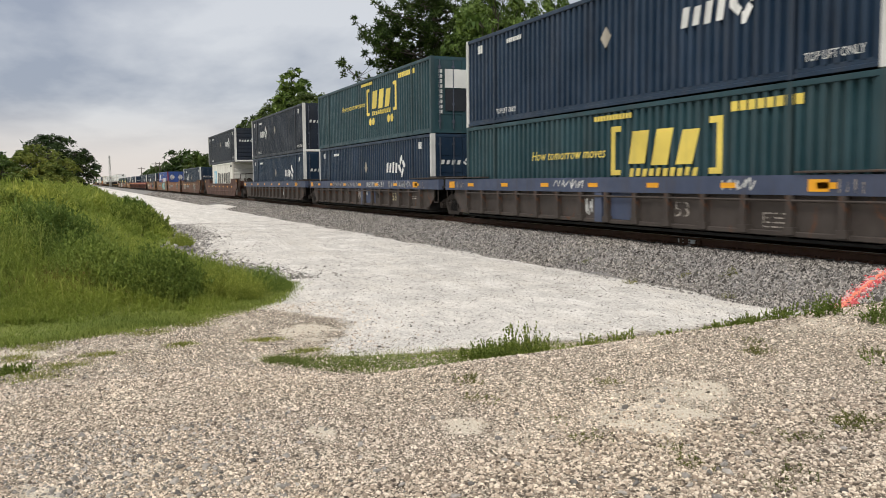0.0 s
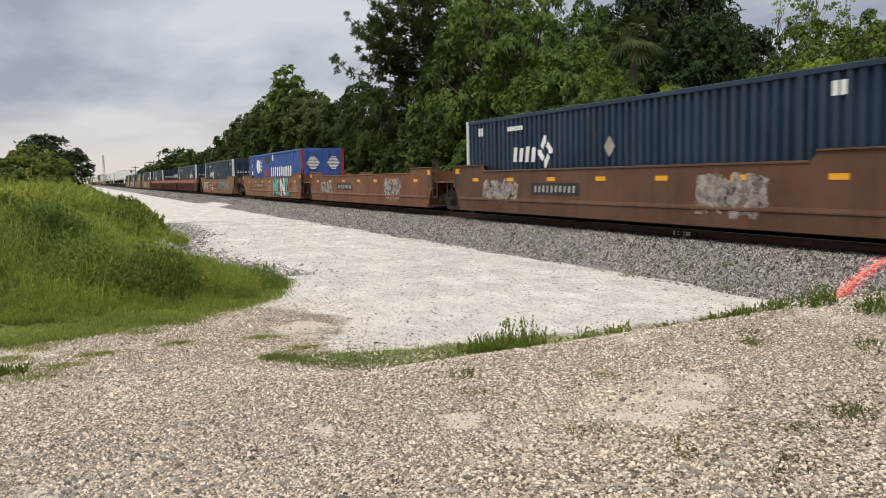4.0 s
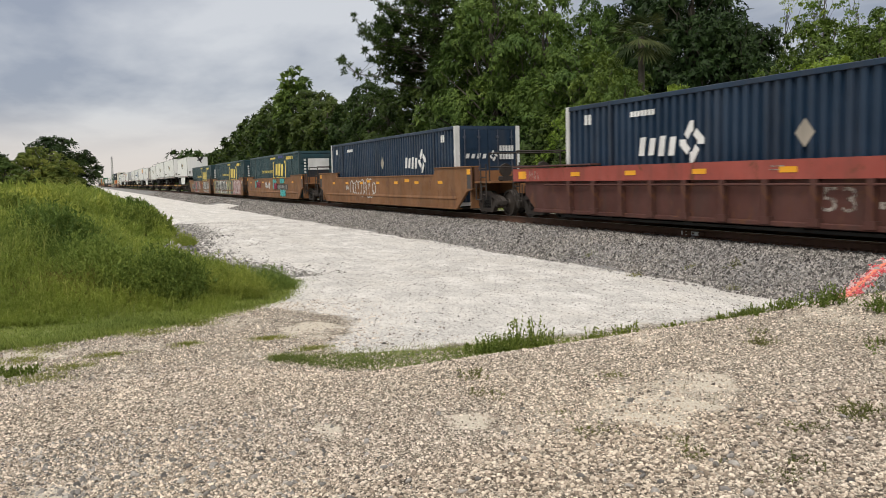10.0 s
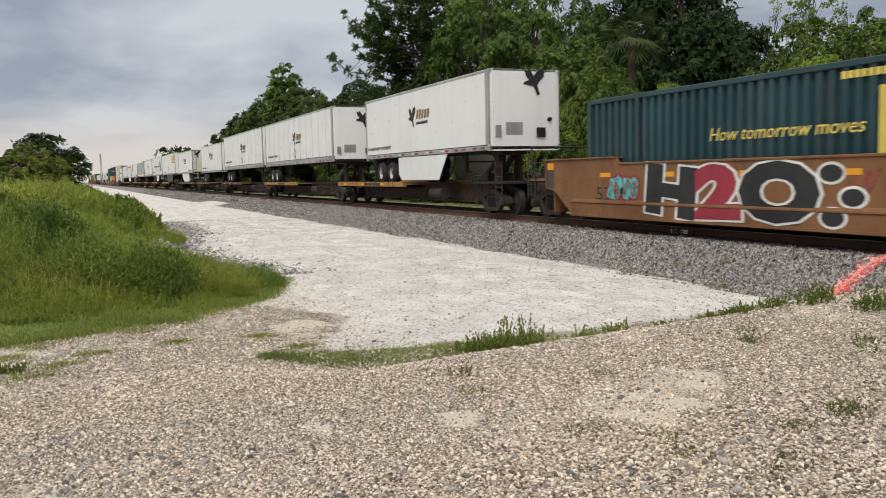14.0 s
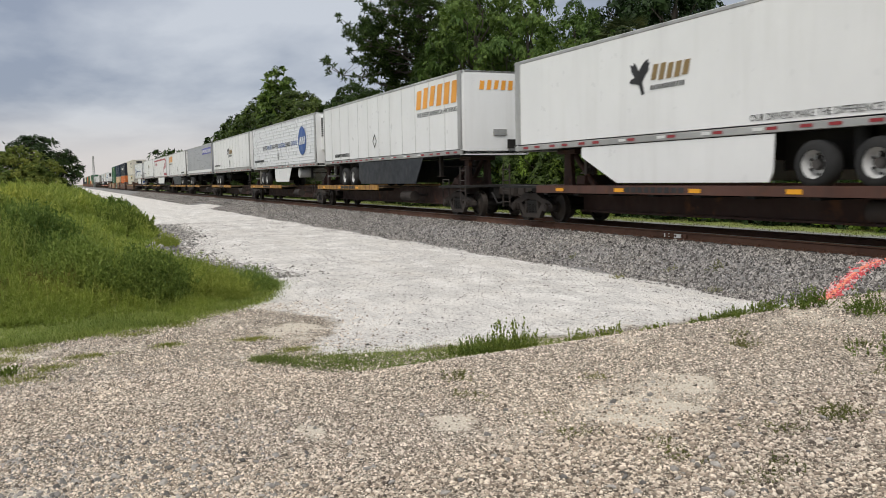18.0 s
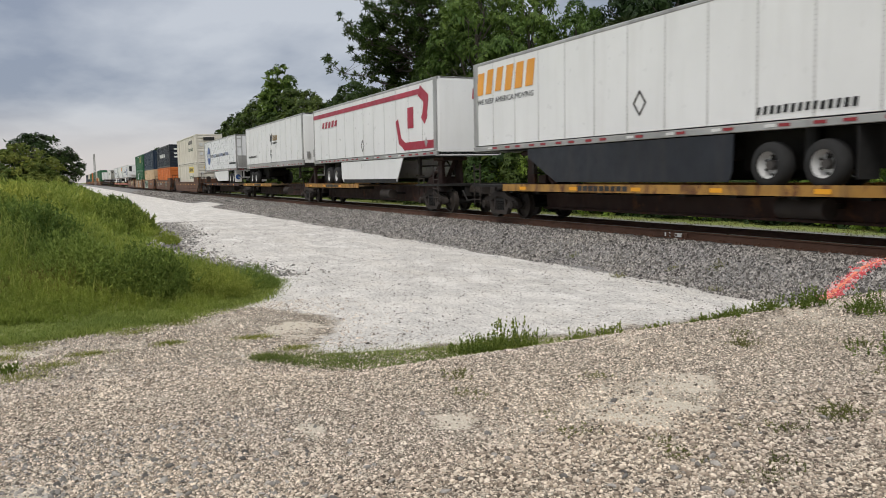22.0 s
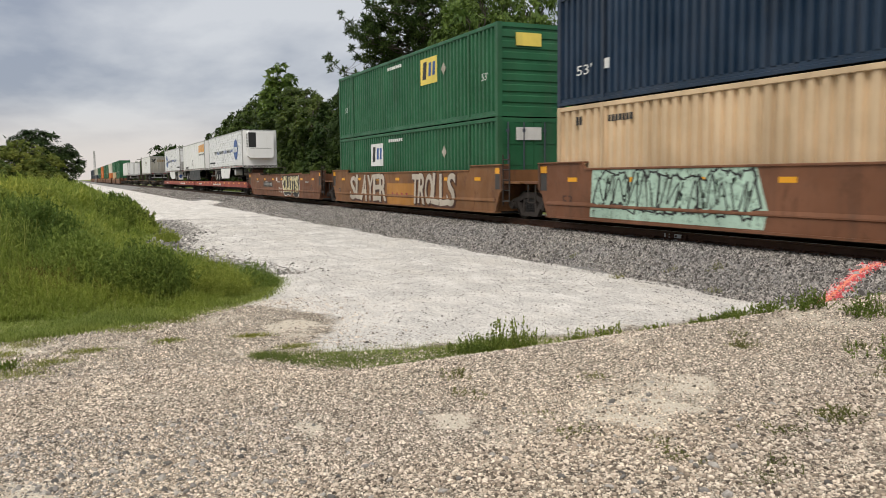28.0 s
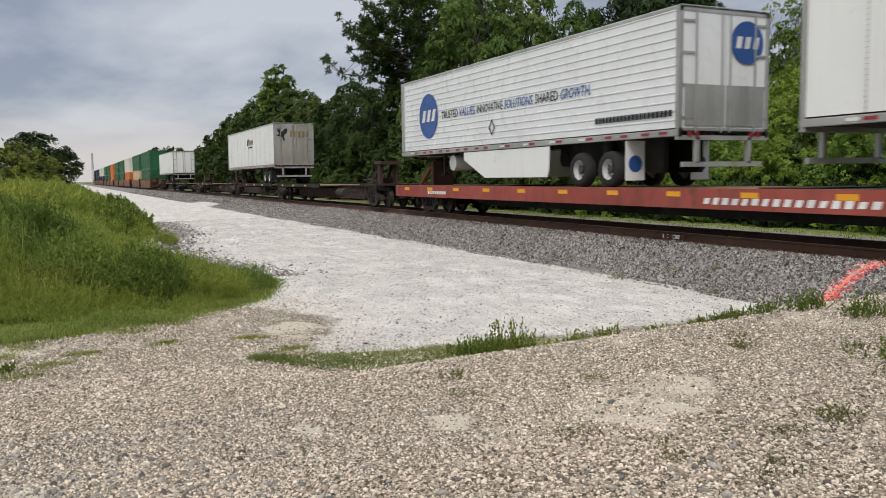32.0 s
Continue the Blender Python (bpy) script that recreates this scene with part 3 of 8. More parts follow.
def container(s, z, colour, label, post=None, end="door", length=BOX, marks=None, wall=None, pitch=0.275, group="containers on the train"):
    ob = thing("shipping_container", label, "container", (-length / 2, 0, z), group)
    post = post or colour
    h, top, low = TALL, z + TALL, z + 0.17
    sheet = cached(("side_wall", length, pitch), lambda: wave(length - 0.3, h - 0.29, pitch, 0.085 if pitch > 0.3 else 0.075, 0.42))
    a = part("side_wall", sheet, colour, ob)
    a.location = a.location + Vector((-0.15, FACE + 0.03, low))
    b = part("side_wall", sheet, colour, ob)
    b.matrix_basis = Matrix.Translation(b.location + Vector((-length + 0.15, -FACE - 0.03, low))) @ pose(0, 0, 0, 0, 0, 180)
    for y in (FACE, -FACE):
        i = 1 if y < 0 else -1
        rail = cached(("top_rail", length, i), lambda: Shape().box(-length + 0.12, -0.12, min(y, y + 0.09 * i), max(y, y + 0.09 * i), TALL - 0.12, TALL - 0.005, 0.012))
        r = part("top_rail", rail, colour, ob)
        r.location = r.location + Vector((0, 0, z))
        sill = cached(("bottom_rail", length, i), lambda: Shape().run([(y, 0.03), (y, 0.10), (y + 0.03 * i, 0.115), (y + 0.03 * i, 0.20), (y + 0.10 * i, 0.20), (y + 0.10 * i, 0.03)], -length + 0.12, -0.12))
        r = part("bottom_rail", sill, colour, ob)
        r.location = r.location + Vector((0, 0, z))
        for x in (-0.0, -length + 0.15):
            p = cached(("corner_post", i), lambda: Shape().box(-0.15, 0, min(y - 0.004 * i, y + 0.16 * i), max(y - 0.004 * i, y + 0.16 * i), 0.0, TALL, 0.01))
            q = part("corner_post", p, post, ob)
            q.location = q.location + Vector((x, 0, z))
        if length > 13:
            for x in (-1.98, -length + 2.10):
                p = cached(("lifting_post", i), lambda: Shape().box(-0.12, 0, min(y - 0.006 * i, y + 0.08 * i), max(y - 0.006 * i, y + 0.08 * i), 0.01, TALL - 0.002, 0.008))
                q = part("lifting_post", p, colour, ob)
                q.location = q.location + Vector((x, 0, z))
    roof = cached(("roof", length), lambda: Shape().box(-length + 0.02, -0.02, FACE + 0.02, -FACE - 0.02, TALL - 0.05, TALL - 0.02))
    r = part("roof", roof, colour, ob)
    r.location = r.location + Vector((0, 0, z))
    fl = cached(("floor", length), lambda: Shape().box(-length + 0.1, -0.1, FACE + 0.06, -FACE - 0.06, 0.05, 0.16))
    r = part("floor", fl, GRIME, ob)
    r.location = r.location + Vector((0, 0, z))
    wall = wall or colour
    if end == "door":
        for y0, y1 in ((FACE + 0.14, -0.01), (0.01, -FACE - 0.14)):
            d = part("door", Shape().box(-0.07, -0.015, y0, y1, z + 0.14, top - 0.12, 0.01), wall, ob)
            d["base"] = (0, 0, 0)
            for zz in (z + 0.75, z + 1.45, z + 2.1):
                part("door_rib", Shape().box(-0.015, 0.0, y0 + 0.06, y1 - 0.06, zz - 0.03, zz + 0.03), wall, d)
            for y in ((-0.95, -0.38) if y1 < 0.1 else (0.38, 0.95)):
                rod = Shape().tube((0.03, y, z + 0.16), (0.03, y, top - 0.14), 0.022, n=6)
                for zz in (z + 0.45, z + 1.1, top - 0.4):
                    rod.box(-0.014, 0.045, y - 0.05, y + 0.05, zz - 0.04, zz + 0.04)
                part("locking_bar", rod, BARS, d)
    else:
        e = part("front_wall", ribbed_end(-FACE - 0.14, z + 0.14, top - 0.1, 8), wall, ob)
        e.location = e.location + Vector((-0.02, 0, 0))
    back = cached(("rear_wall", 1), lambda: Shape().box(0.02, 0.06, FACE + 0.14, -FACE - 0.14, 0.12, TALL - 0.1))
    r = part("rear_wall", back, wall, ob)
    r.location = r.location + Vector((-length, 0, z))
    hd = cached(("end_sill", 1), lambda: Shape().box(-0.11, -0.004, FACE + 0.15, -FACE - 0.15, 0.02, 0.15))
    r = part("end_sill", hd, post, ob)
    r.location = r.location + Vector((0, 0, z))
    r = part("end_header", hd, colour, ob)
    r.location = r.location + Vector((0, 0, z + TALL - 0.155))
    if marks:
        marks(ob, z)
    return rolls(ob, s)


Y_MARK = FACE + 0.028


def diamond(ob, x, z, r=0.27, m=FADEDPLATE, y=Y_MARK):
    part("placard", Shape().plate([(x - r * 0.85, z), (x, z - r), (x + r * 0.85, z), (x, z + r)], y - 0.006, y), m, ob, "grey hazard placard holder")


def open_diamond(ob, x, z, r, y):
    a = r * 0.8
    part("placard_frame", stroke([(x - a, z), (x, z - r), (x + a, z), (x, z + r), (x - a, z)], 0.045, y, 0.006), GREYPOST, ob, "thin dark diamond placard frame")


def small_code(ob, x, z, w=0.9, h=0.13, m=CHALK, n=7):
    tagged(part("code_bar", blocks(x, x + w, z, z + h, n, Y_MARK, 3, plain=True), m, ob), kind="stuff")


def linked_diamond(x, z, r, y):
    """Four bevelled bars round a small open diamond."""
    s = Shape()
    for k in range(4):
        a = math.pi / 2 * k
        c, d = math.cos(a), math.sin(a)

        def at(u, v):
            return (x + (u * c - v * d) * r * 0.86, z + (u * d + v * c) * r)
        s.plate([at(0.98, -0.14), at(0.98, 0.14), at(0.36, 0.60), at(0.12, 0.30), at(0.46, 0.04), at(0.46, -0.12)], y - 0.006, y)
    return s


def mark_u(x, zl=1.45):
    def go(ob, z):
        named(ob, "block", (x, x + 1.45, z + zl, z + zl + 0.46, 4, Y_MARK), CHALK, "white name block", 5)
        part("logo", linked_diamond(x + 1.92, z + zl + 0.28, 0.47, Y_MARK), CHALK, ob, "white linked diamond logo")
        diamond(ob, -8.0, z + 1.75)
        small_code(ob, -13.3, z + 2.42, 0.95)
        small_code(ob, -1.4, z + 2.36, 0.35, 0.26, n=2)
        small_code(ob, -15.3, z + 2.36, 0.35, 0.26, n=2)
        for x0 in (-14.0, -1.75):
            written("TOP LIFT ONLY", x0, x0 + 1.3, z + 0.30, 0.17, Y_MARK, CHALK, ob)
        for s in blocks(-0.95, -0.05, z + 1.72, z + 1.90, 4, 0, 5, split=True):
            s.v = [(0.012 - y, x, zz) for x, y, zz in s.v]
            part("end_name_block", s, CHALK, ob)
        for zz in (1.98, 1.68):
            s = blocks(0.42, 1.02, z + zz, z + zz + 0.20, 5, 0, 6, plain=True)
            s.v = [(0.050 - y, x, q) for x, y, q in s.v]
            tagged(part("end_code_bar", s, CHALK, ob), kind="stuff")
        s = Shape().plate([(0.5, z + 1.05), (0.75, z + 0.8), (1.0, z + 1.05), (0.75, z + 1.3)], 0, 0.006)
        s.v = [(0.052 - y, x, q) for x, y, q in s.v]
        part("end_placard", s, FADEDPLATE, ob)
        g = linked_diamond(0.20, z + 1.81, 0.20, 0)
        g.v = [(0.012 - y, x, zz) for x, y, zz in g.v]
        part("end_logo", g, CHALK, ob)
    return go


def mark_c(ob, z):
    for a, w in ((-7.73, 1), (-3.80, -1)):
        part("bracket", Shape().plate([(a, z + 1.20), (a + 0.40 * w, z + 1.20), (a + 0.40 * w, z + 1.33), (a + 0.17 * w, z + 1.33), (a + 0.17 * w, z + 2.27), (a + 0.40 * w, z + 2.27), (a + 0.40 * w, z + 2.41), (a, z + 2.41)][::w], Y_MARK - 0.006, Y_MARK), GOLD, ob, "yellow bracket")
    named(ob, "block", (-7.05, -4.45, z + 1.42, z + 2.25, 3, Y_MARK), GOLD, "large yellow name block", 21, gap=0.10)
    for a in (-7.24, -6.81, -4.80, -4.38):
        part("dot", disc(a, z + 0.90, 0.17, 0.17, Y_MARK), GOLD, ob, "yellow dot under the name")
    named(ob, "name_bar", (-7.0, -4.5, z + 1.16, z + 1.36, 10, Y_MARK), GOLD, "", 9)
    written("How tomorrow moves", -11.74, -7.98, z + 1.66, 0.28, Y_MARK, GOLD, ob, 0.25)
    small_code(ob, -8.5, z + 2.58, 1.6, 0.13, GOLD, 12)
    small_code(ob, -3.6, z + 2.46, 1.9, 0.20, GOLD, 8)
    part("end_panel", Shape().box(0.0, 0.03, -0.72, 0.62, z + 1.72, z + 2.42), CHALK, ob, "white panel on the end")
    part("end_panel", Shape().box(0.0, 0.02, -0.72, 0.62, z + 0.85, z + 1.68), DARKSKIRT, ob, "dark repainted panel on the end")
    for k in range(9):
        part("end_code_bar", Shape().box(0.0, 0.02, -0.97, -0.84, z + 0.75 + 0.19 * k, z + 0.88 + 0.19 * k), CHALK, ob)


def mark_plainblue(ob, z):
    part("logo", disc(-12.75, z + 2.05, 0.62, 0.50, Y_MARK), CHALK, ob, "white round logo")
    s = Shape()
    for k in range(9):
        s.box(-12.2, -11.6 + 0.16 * math.sin(k * 0.4), Y_MARK - 0.006, Y_MARK, z + 1.62 + 0.1 * k, z + 1.66 + 0.1 * k)
    part("logo_lines", s, CHALK, ob)
    named(ob, "block", (-10.8, -8.85, z + 1.30, z + 1.82, 5, Y_MARK), REDTAPE, "red name block", 31)
    named(ob, "block", (-8.64, -2.6, z + 1.30, z + 1.92, 10, Y_MARK), CHALK, "white name block", 32)
    part("patch", Shape().box(-10.5, -8.9, Y_MARK - 0.006, Y_MARK, z + 2.2, z + 2.72), DARKSKIRT, ob, "dark repair patch")
    part("patch", Shape().box(-8.1, -7.65, Y_MARK - 0.006, Y_MARK, z + 2.36, z + 2.74), CHALK, ob, "pale repair patch")
    for c in (-0.62, 0.62):
        for k in range(9):
            zz = z + 1.66 + 0.085 * k
            half = 0.42 - 0.26 * abs(k - 4) / 4
            part("door_logo_bar", Shape().box(0.05, 0.058, c - half * 0.95, c + half, zz, zz + 0.055), CHALK, ob)
    tagged(part("door_code_bar", on_end(blocks(0.55, 1.0, z + 0.75, z + 0.95, 5, 0, 6, plain=True), 0.055), CHALK, ob), kind="stuff")
    written("53", -15.2, -14.8, z + 2.02, 0.3, Y_MARK, CHALK, ob)
    part("panel", Shape().box(-15.2, -14.75, Y_MARK - 0.006, Y_MARK, z + 1.4, z + 1.75), CHALK, ob)


def mark_square(ob, z):
    part("square", Shape().box(-11.03, -9.41, Y_MARK - 0.006, Y_MARK, z + 0.95, z + 2.25), SKYBLUE, ob, "light blue logo square")
    st = [(-10.22 + (0.58 if k % 2 == 0 else 0.22) * math.cos(math.pi / 7 * k + math.pi / 2), z + 1.6 + (0.58 if k % 2 == 0 else 0.22) * math.sin(math.pi / 7 * k + math.pi / 2)) for k in range(14)]
    part("star", Shape().plate(st[::-1], Y_MARK - 0.012, Y_MARK - 0.006), CHALK, ob, "white seven-pointed star")
    named(ob, "block", (-8.79, -1.55, z + 1.05, z + 2.05, 6, Y_MARK), BLACK, "large black name block", 41)
    small_code(ob, -1.5, z + 2.5, 1.0, 0.14, BLACK)


def mark_e(low):
    def go(ob, z):
        x, zz = (-11.75, z + 1.55) if low else (-6.1, z + 1.55)
        part("logo_panel", Shape().box(x, x + 1.5, Y_MARK - 0.006, Y_MARK, zz, zz + 0.95), CHALK if low else GOLD, ob, "pale logo panel")
        part("logo_blocks", blocks(x + 0.15, x + 0.65, zz + 0.15, zz + 0.82, 1, Y_MARK - 0.007, 3), BLACK, ob)
        part("logo_blocks", blocks(x + 0.7, x + 1.4, zz + 0.28, zz + 0.76, 2, Y_MARK - 0.007, 8), DOTBLUE, ob)
        diamond(ob, -4.05, z + 1.95, 0.22)
        small_code(ob, -9.6, z + 2.5, 1.6, 0.12)
        written("53'", -1.15, -0.7, z + 1.2, 0.24, Y_MARK, CHALK, ob)
        written("53'", -15.3, -14.85, z + 1.2, 0.24, Y_MARK, CHALK, ob)
        p = Shape().box(0.0, 0.03, -0.65, 0.25, z + 2.2, z + 2.6)
        part("end_panel", p, GOLD if not low else CHALK, ob, "pale panel on the end")
    return go


def mark_j(yellow):
    def go(ob, z):
        if yellow:
            part("name_panel", Shape().box(-6.6, -2.9, Y_MARK - 0.006, Y_MARK, z + 1.92, z + 2.55), GOLD, ob, "yellow name panel")
        named(ob, "block", (-6.3, -3.2, z + 2.03, z + 2.44, 6, Y_MARK - 0.007), BLACK, "black name block", 51)
        written("Intermodal", -6.5, -3.05, z + 1.30, 0.46, Y_MARK, LOGOGREEN, ob)
        p = Shape().box(0.0, 0.03, -0.6, 0.5, z + 2.25, z + 2.6)
        part("end_panel", p, GOLD if yellow else BLACK, ob)
        for zz in (0.75, 1.7):
            q = Shape().box(0.0, 0.03, -1.0, -0.7, z + zz, z + zz + 0.3)
            part("placard", q, CHALK, ob)
    return go


def mark_f(ob, z):
    named(ob, "block", (-12.4, -5.5, z + 1.35, z + 1.85, 16, Y_MARK), CHALK, "white name block", 61)
    for k, zz in enumerate((2.2, 1.65, 1.2)):
        p = Shape().box(0.0, 0.03, -0.7, 0.1 + 0.25 * k, z + zz, z + zz + 0.2)
        part("end_bar", p, CHALK, ob)


def mark_53(ob, z):
    written("53'", -15.3, -14.6, z + 0.75, 0.26, Y_MARK, CHALK, ob)
    diamond(ob, -2.3, z + 1.9, 0.2)
    part("panel", Shape().box(-14.1, -13.85, Y_MARK - 0.006, Y_MARK, z + 0.8, z + 1.05), CHALK, ob)
    part("panel", Shape().box(-2.2, -1.8, Y_MARK - 0.006, Y_MARK, z + 1.7, z + 2.4), CHALK, ob)


def mark_code(ob, z):
    small_code(ob, -13.9, z + 2.40, 1.0, 0.16, BLACK)
    small_code(ob, -15.3, z + 2.38, 0.3, 0.22, BLACK, 2)


# ---- running gear ----
def bogie(parent, x):
    """A three-piece truck with four wheels, centred x back from the front."""
    t = part("truck", cached(("bolster", 1), lambda: Shape().box(-0.22, 0.22, -1.05, 1.05, 0.42, 0.68, 0.03).box(-0.4, 0.4, -0.3, 0.3, 0.5, 0.74)), TRUCK, parent)
    t.location = t.location + Vector((x, 0, 0))
    def frame_side():
        f = Shape()
        top_ = [(-1.16, 0.50), (-0.95, 0.62), (-0.55, 0.70), (-0.32, 0.82), (0.32, 0.82), (0.55, 0.70), (0.95, 0.62), (1.16, 0.50), (1.16, 0.38), (0.92, 0.47), (0.5, 0.56), (0.3, 0.66), (-0.3, 0.66), (-0.5, 0.56), (-0.92, 0.47), (-1.16, 0.38)]
        f.plate(top_, -1.12, -0.96)
        f.plate([(-0.72, 0.50), (-0.58, 0.56), (-0.34, 0.24), (0.34, 0.24), (0.58, 0.56), (0.72, 0.50), (0.44, 0.12), (-0.44, 0.12)], -1.12, -0.97)
        for w in (1, -1):
            f.plate([(0.30 * w, 0.24), (0.40 * w, 0.24), (0.34 * w, 0.68), (0.26 * w, 0.68)][::w], -1.11, -0.98)
            f.box(0.74 if w > 0 else -1.06, 1.06 if w > 0 else -0.74, -1.14, -0.95, 0.33, 0.54, 0.03)
            f.tube((0.89 * w, -1.22, 0.43), (0.89 * w, -0.95, 0.43), 0.12, n=12).tube((0.89 * w, -1.24, 0.43), (0.89 * w, -1.22, 0.43), 0.07, n=6)
        return f
    fr = cached(("side_frame", 1), frame_side)
    def nest():
        g = Shape()
        for x in (-0.17, 0.0, 0.17):
            for k in range(5):
                g.tube((x, -1.06, 0.25 + 0.052 * k), (x, -1.06, 0.277 + 0.052 * k), 0.078, n=8)
            g.tube((x, -1.06, 0.24), (x, -1.06, 0.50), 0.05, n=6)
        return g.box(-0.28, 0.28, -1.10, -0.9, 0.50, 0.62, 0.02)
    sp = cached(("springs", 1), nest)
    wh = cached(("wheel", 1), lambda: Shape().lathe([(0.08, -0.82), (0.14, -0.82), (0.16, -0.78), (0.34, -0.72), (0.36, -0.775), (0.42, -0.775), (0.422, -0.66), (0.455, -0.655), (0.455, -0.62), (0.36, -0.62), (0.34, -0.68), (0.15, -0.65), (0.08, -0.62)]))
    ax = cached(("axle", 1), lambda: Shape().tube((0, -1.0, 0), (0, 1.0, 0), 0.085, n=8))
    for turn in (0, 180):
        p = part("side_frame", fr, TRUCK, t)
        p.matrix_basis = pose(0, 0, 0, 0, 0, turn)
        p = part("spring_group", sp, GRIME, t)
        p.matrix_basis = pose(0, 0, 0, 0, 0, turn)
    for dx in (-0.89, 0.89):
        part("axle", ax, GRIME, t, at=(dx, 0, 0.42))
        for turn in (0, 180):
            p = part("wheel", wh, STEELWHEEL, t)
            p.matrix_basis = Matrix.Translation((dx, 0, 0.42)) @ pose(0, 0, 0, 0, 0, turn)


def coupler(parent, x, way):
    s = Shape().box(min(x, x + 0.9 * way), max(x, x + 0.9 * way), -0.14, 0.14, 0.72, 0.98, 0.03)
    s.box(min(x + 0.8 * way, x + 1.15 * way), max(x + 0.8 * way, x + 1.15 * way), -0.2, 0.2, 0.68, 1.02, 0.05)
    part("coupler", s, TRUCK, parent)
    h = Shape()
    pts = [(x + 0.2 * way, -0.5, 0.8), (x + 0.6 * way, -0.5, 0.45), (x + 1.0 * way, -0.45, 0.5)]
    for a, b in zip(pts, pts[1:]):
        h.tube(a, b, 0.03, n=6)
    part("brake_hose", h, GRIME, parent)


def ladder(parent, x, y, z0, z1, material):
    s = Shape()
    for dx in (-0.2, 0.2):
        s.tube((x + dx, y, z0), (x + dx, y, z1), 0.022, n=6)
    n = max(2, round((z1 - z0) / 0.3))
    for k in range(n):
        z = z0 + (k + 0.5) * (z1 - z0) / n
        s.tube((x - 0.2, y, z), (x + 0.2, y, z), 0.018, n=6)
    part("ladder", s, material, parent)


def reflectors(parent, xs, z, y, w=0.42, h=0.11):
    me = cached(("reflector", w, h), lambda: Shape().box(-w / 2, w / 2, -0.006, 0.0, -h / 2, h / 2))
    for x in xs:
        p = part("reflector", me, YELLOW, parent)
        p.location = p.location + Vector((x, y, z))


def well_car(s, style, colour, low, label, front="joint", back="joint", top=1.48, marks=None, lead_truck=True, tail_truck=False, ribs=14):
    """One well of a stack car; s: the leading end of the place for its load. The load lies from 0 to -16.15."""
    ob = thing("well_car", label, "rail car", (-8.1, 0, 0), "stack cars of the train")
    a = 1.55 if front == "joint" else 2.9
    b = -BOX - (1.55 if back == "joint" else 2.9)
    y = -1.50
    p, q = (0.62 if front == "joint" else 1.75), -BOX - (0.62 if back == "joint" else 1.75)
    if style == "smooth":
        ca, cb = (0.42 if front == "joint" else 1.30), (0.42 if back == "joint" else 1.30)
        out = [(q + cb, 0.20), (p - ca, 0.20), (p - ca * 0.35, 0.80), (p, 0.88), (p, 1.62), (-1.45, 1.64), (-1.62, top), (1.62 - BOX, top), (1.45 - BOX, 1.64), (q, 1.62), (q, 0.88), (q + cb * 0.35, 0.80)]
        for i in (1, -1):
            part("side_sill", Shape().plate(out, min(y * i, y * i + 0.08 * i), max(y * i, y * i + 0.08 * i)), colour, ob)
            part("top_chord", Shape().box(1.62 - BOX, -1.62, min(y * i - 0.03 * i, y * i + 0.12 * i), max(y * i - 0.03 * i, y * i + 0.12 * i), top - 0.02, top + 0.035, 0.012), colour, ob)
            part("stiffener", Shape().run([(y * i, 0.50), (y * i - 0.028 * i, 0.52), (y * i - 0.028 * i, 0.55), (y * i, 0.62)], q + cb, p - ca), colour, ob)
            part("bottom_flange", Shape().box(q + cb, p - ca, min(y * i - 0.035 * i, y * i + 0.2 * i), max(y * i - 0.035 * i, y * i + 0.2 * i), 0.165, 0.215), colour, ob)
        reflectors(ob, [-1.0 - 2.35 * k for k in range(7)], top - 0.26, y - 0.002)
    else:
        zc = top - 0.37
        for i in (1, -1):
            part("top_chord", Shape().run([(y * i - 0.06 * i, zc), (y * i - 0.06 * i, top), (y * i + 0.14 * i, top), (y * i + 0.14 * i, zc)], b + 0.3, a - 0.3), colour, ob)
            out = [(b + 1.5, 0.29), (a - 1.5, 0.29), (a - 0.9, 0.75), (a - 0.9, zc), (b + 0.9, zc), (b + 0.9, 0.75)]
            part("side_web", Shape().plate(out, min(y * i + 0.03 * i, y * i + 0.07 * i), max(y * i + 0.03 * i, y * i + 0.07 * i)), low, ob)
            part("bottom_chord", Shape().box(b + 1.5, a - 1.5, min(y * i - 0.05 * i, y * i + 0.16 * i), max(y * i - 0.05 * i, y * i + 0.16 * i), 0.24, 0.34, 0.015), low, ob)
        rib = cached(("rib", zc), lambda: Shape().plate([(-0.07, 0.34), (0.07, 0.34), (0.07, zc), (-0.07, zc)], -1.60, -1.47).box(-0.12, 0.12, -1.61, -1.47, 0.28, 0.42))
        for k in range(ribs):
            p = part("rib", rib, low, ob)
            p.location = p.location + Vector((-0.55 - (BOX - 1.1) * k / (ribs - 1), 0, 0))
        reflectors(ob, [-0.9 - 2.4 * k for k in range(7)], top - 0.19, y - 0.062)
        for x0, x1 in ((-1.6, a - 0.35), (b + 0.35, 1.6 - BOX)):
            part("walkway", Shape().box(x0, x1, y - 0.10, y + 0.24, top + 0.03, top + 0.075, 0.012), low, ob, "dark walkway plate over the end")
            part("end_reflector", Shape().box(x0 + 0.3, x0 + 0.75, y - 0.068, y - 0.061, top - 0.30, top - 0.08), YELLOW, ob, "yellow end reflector")
            for k in range(4):
                part("stencil_mark", Shape().box(x0 + 0.95 + 0.16 * k, x0 + 0.98 + 0.16 * k, y - 0.066, y - 0.061, top - 0.32, top - 0.08 - 0.05 * (k % 2)), FADED, ob)
        pipe = Shape().tube((a - 2.2, y - 0.08, zc - 0.10), (b + 2.2, y - 0.08, zc - 0.10), 0.025, n=6)
        part("brake_pipe", pipe, low, ob)
    fl = Shape().box(-BOX - 0.1, 0.1, -1.42, 1.42, 0.14, 0.20)
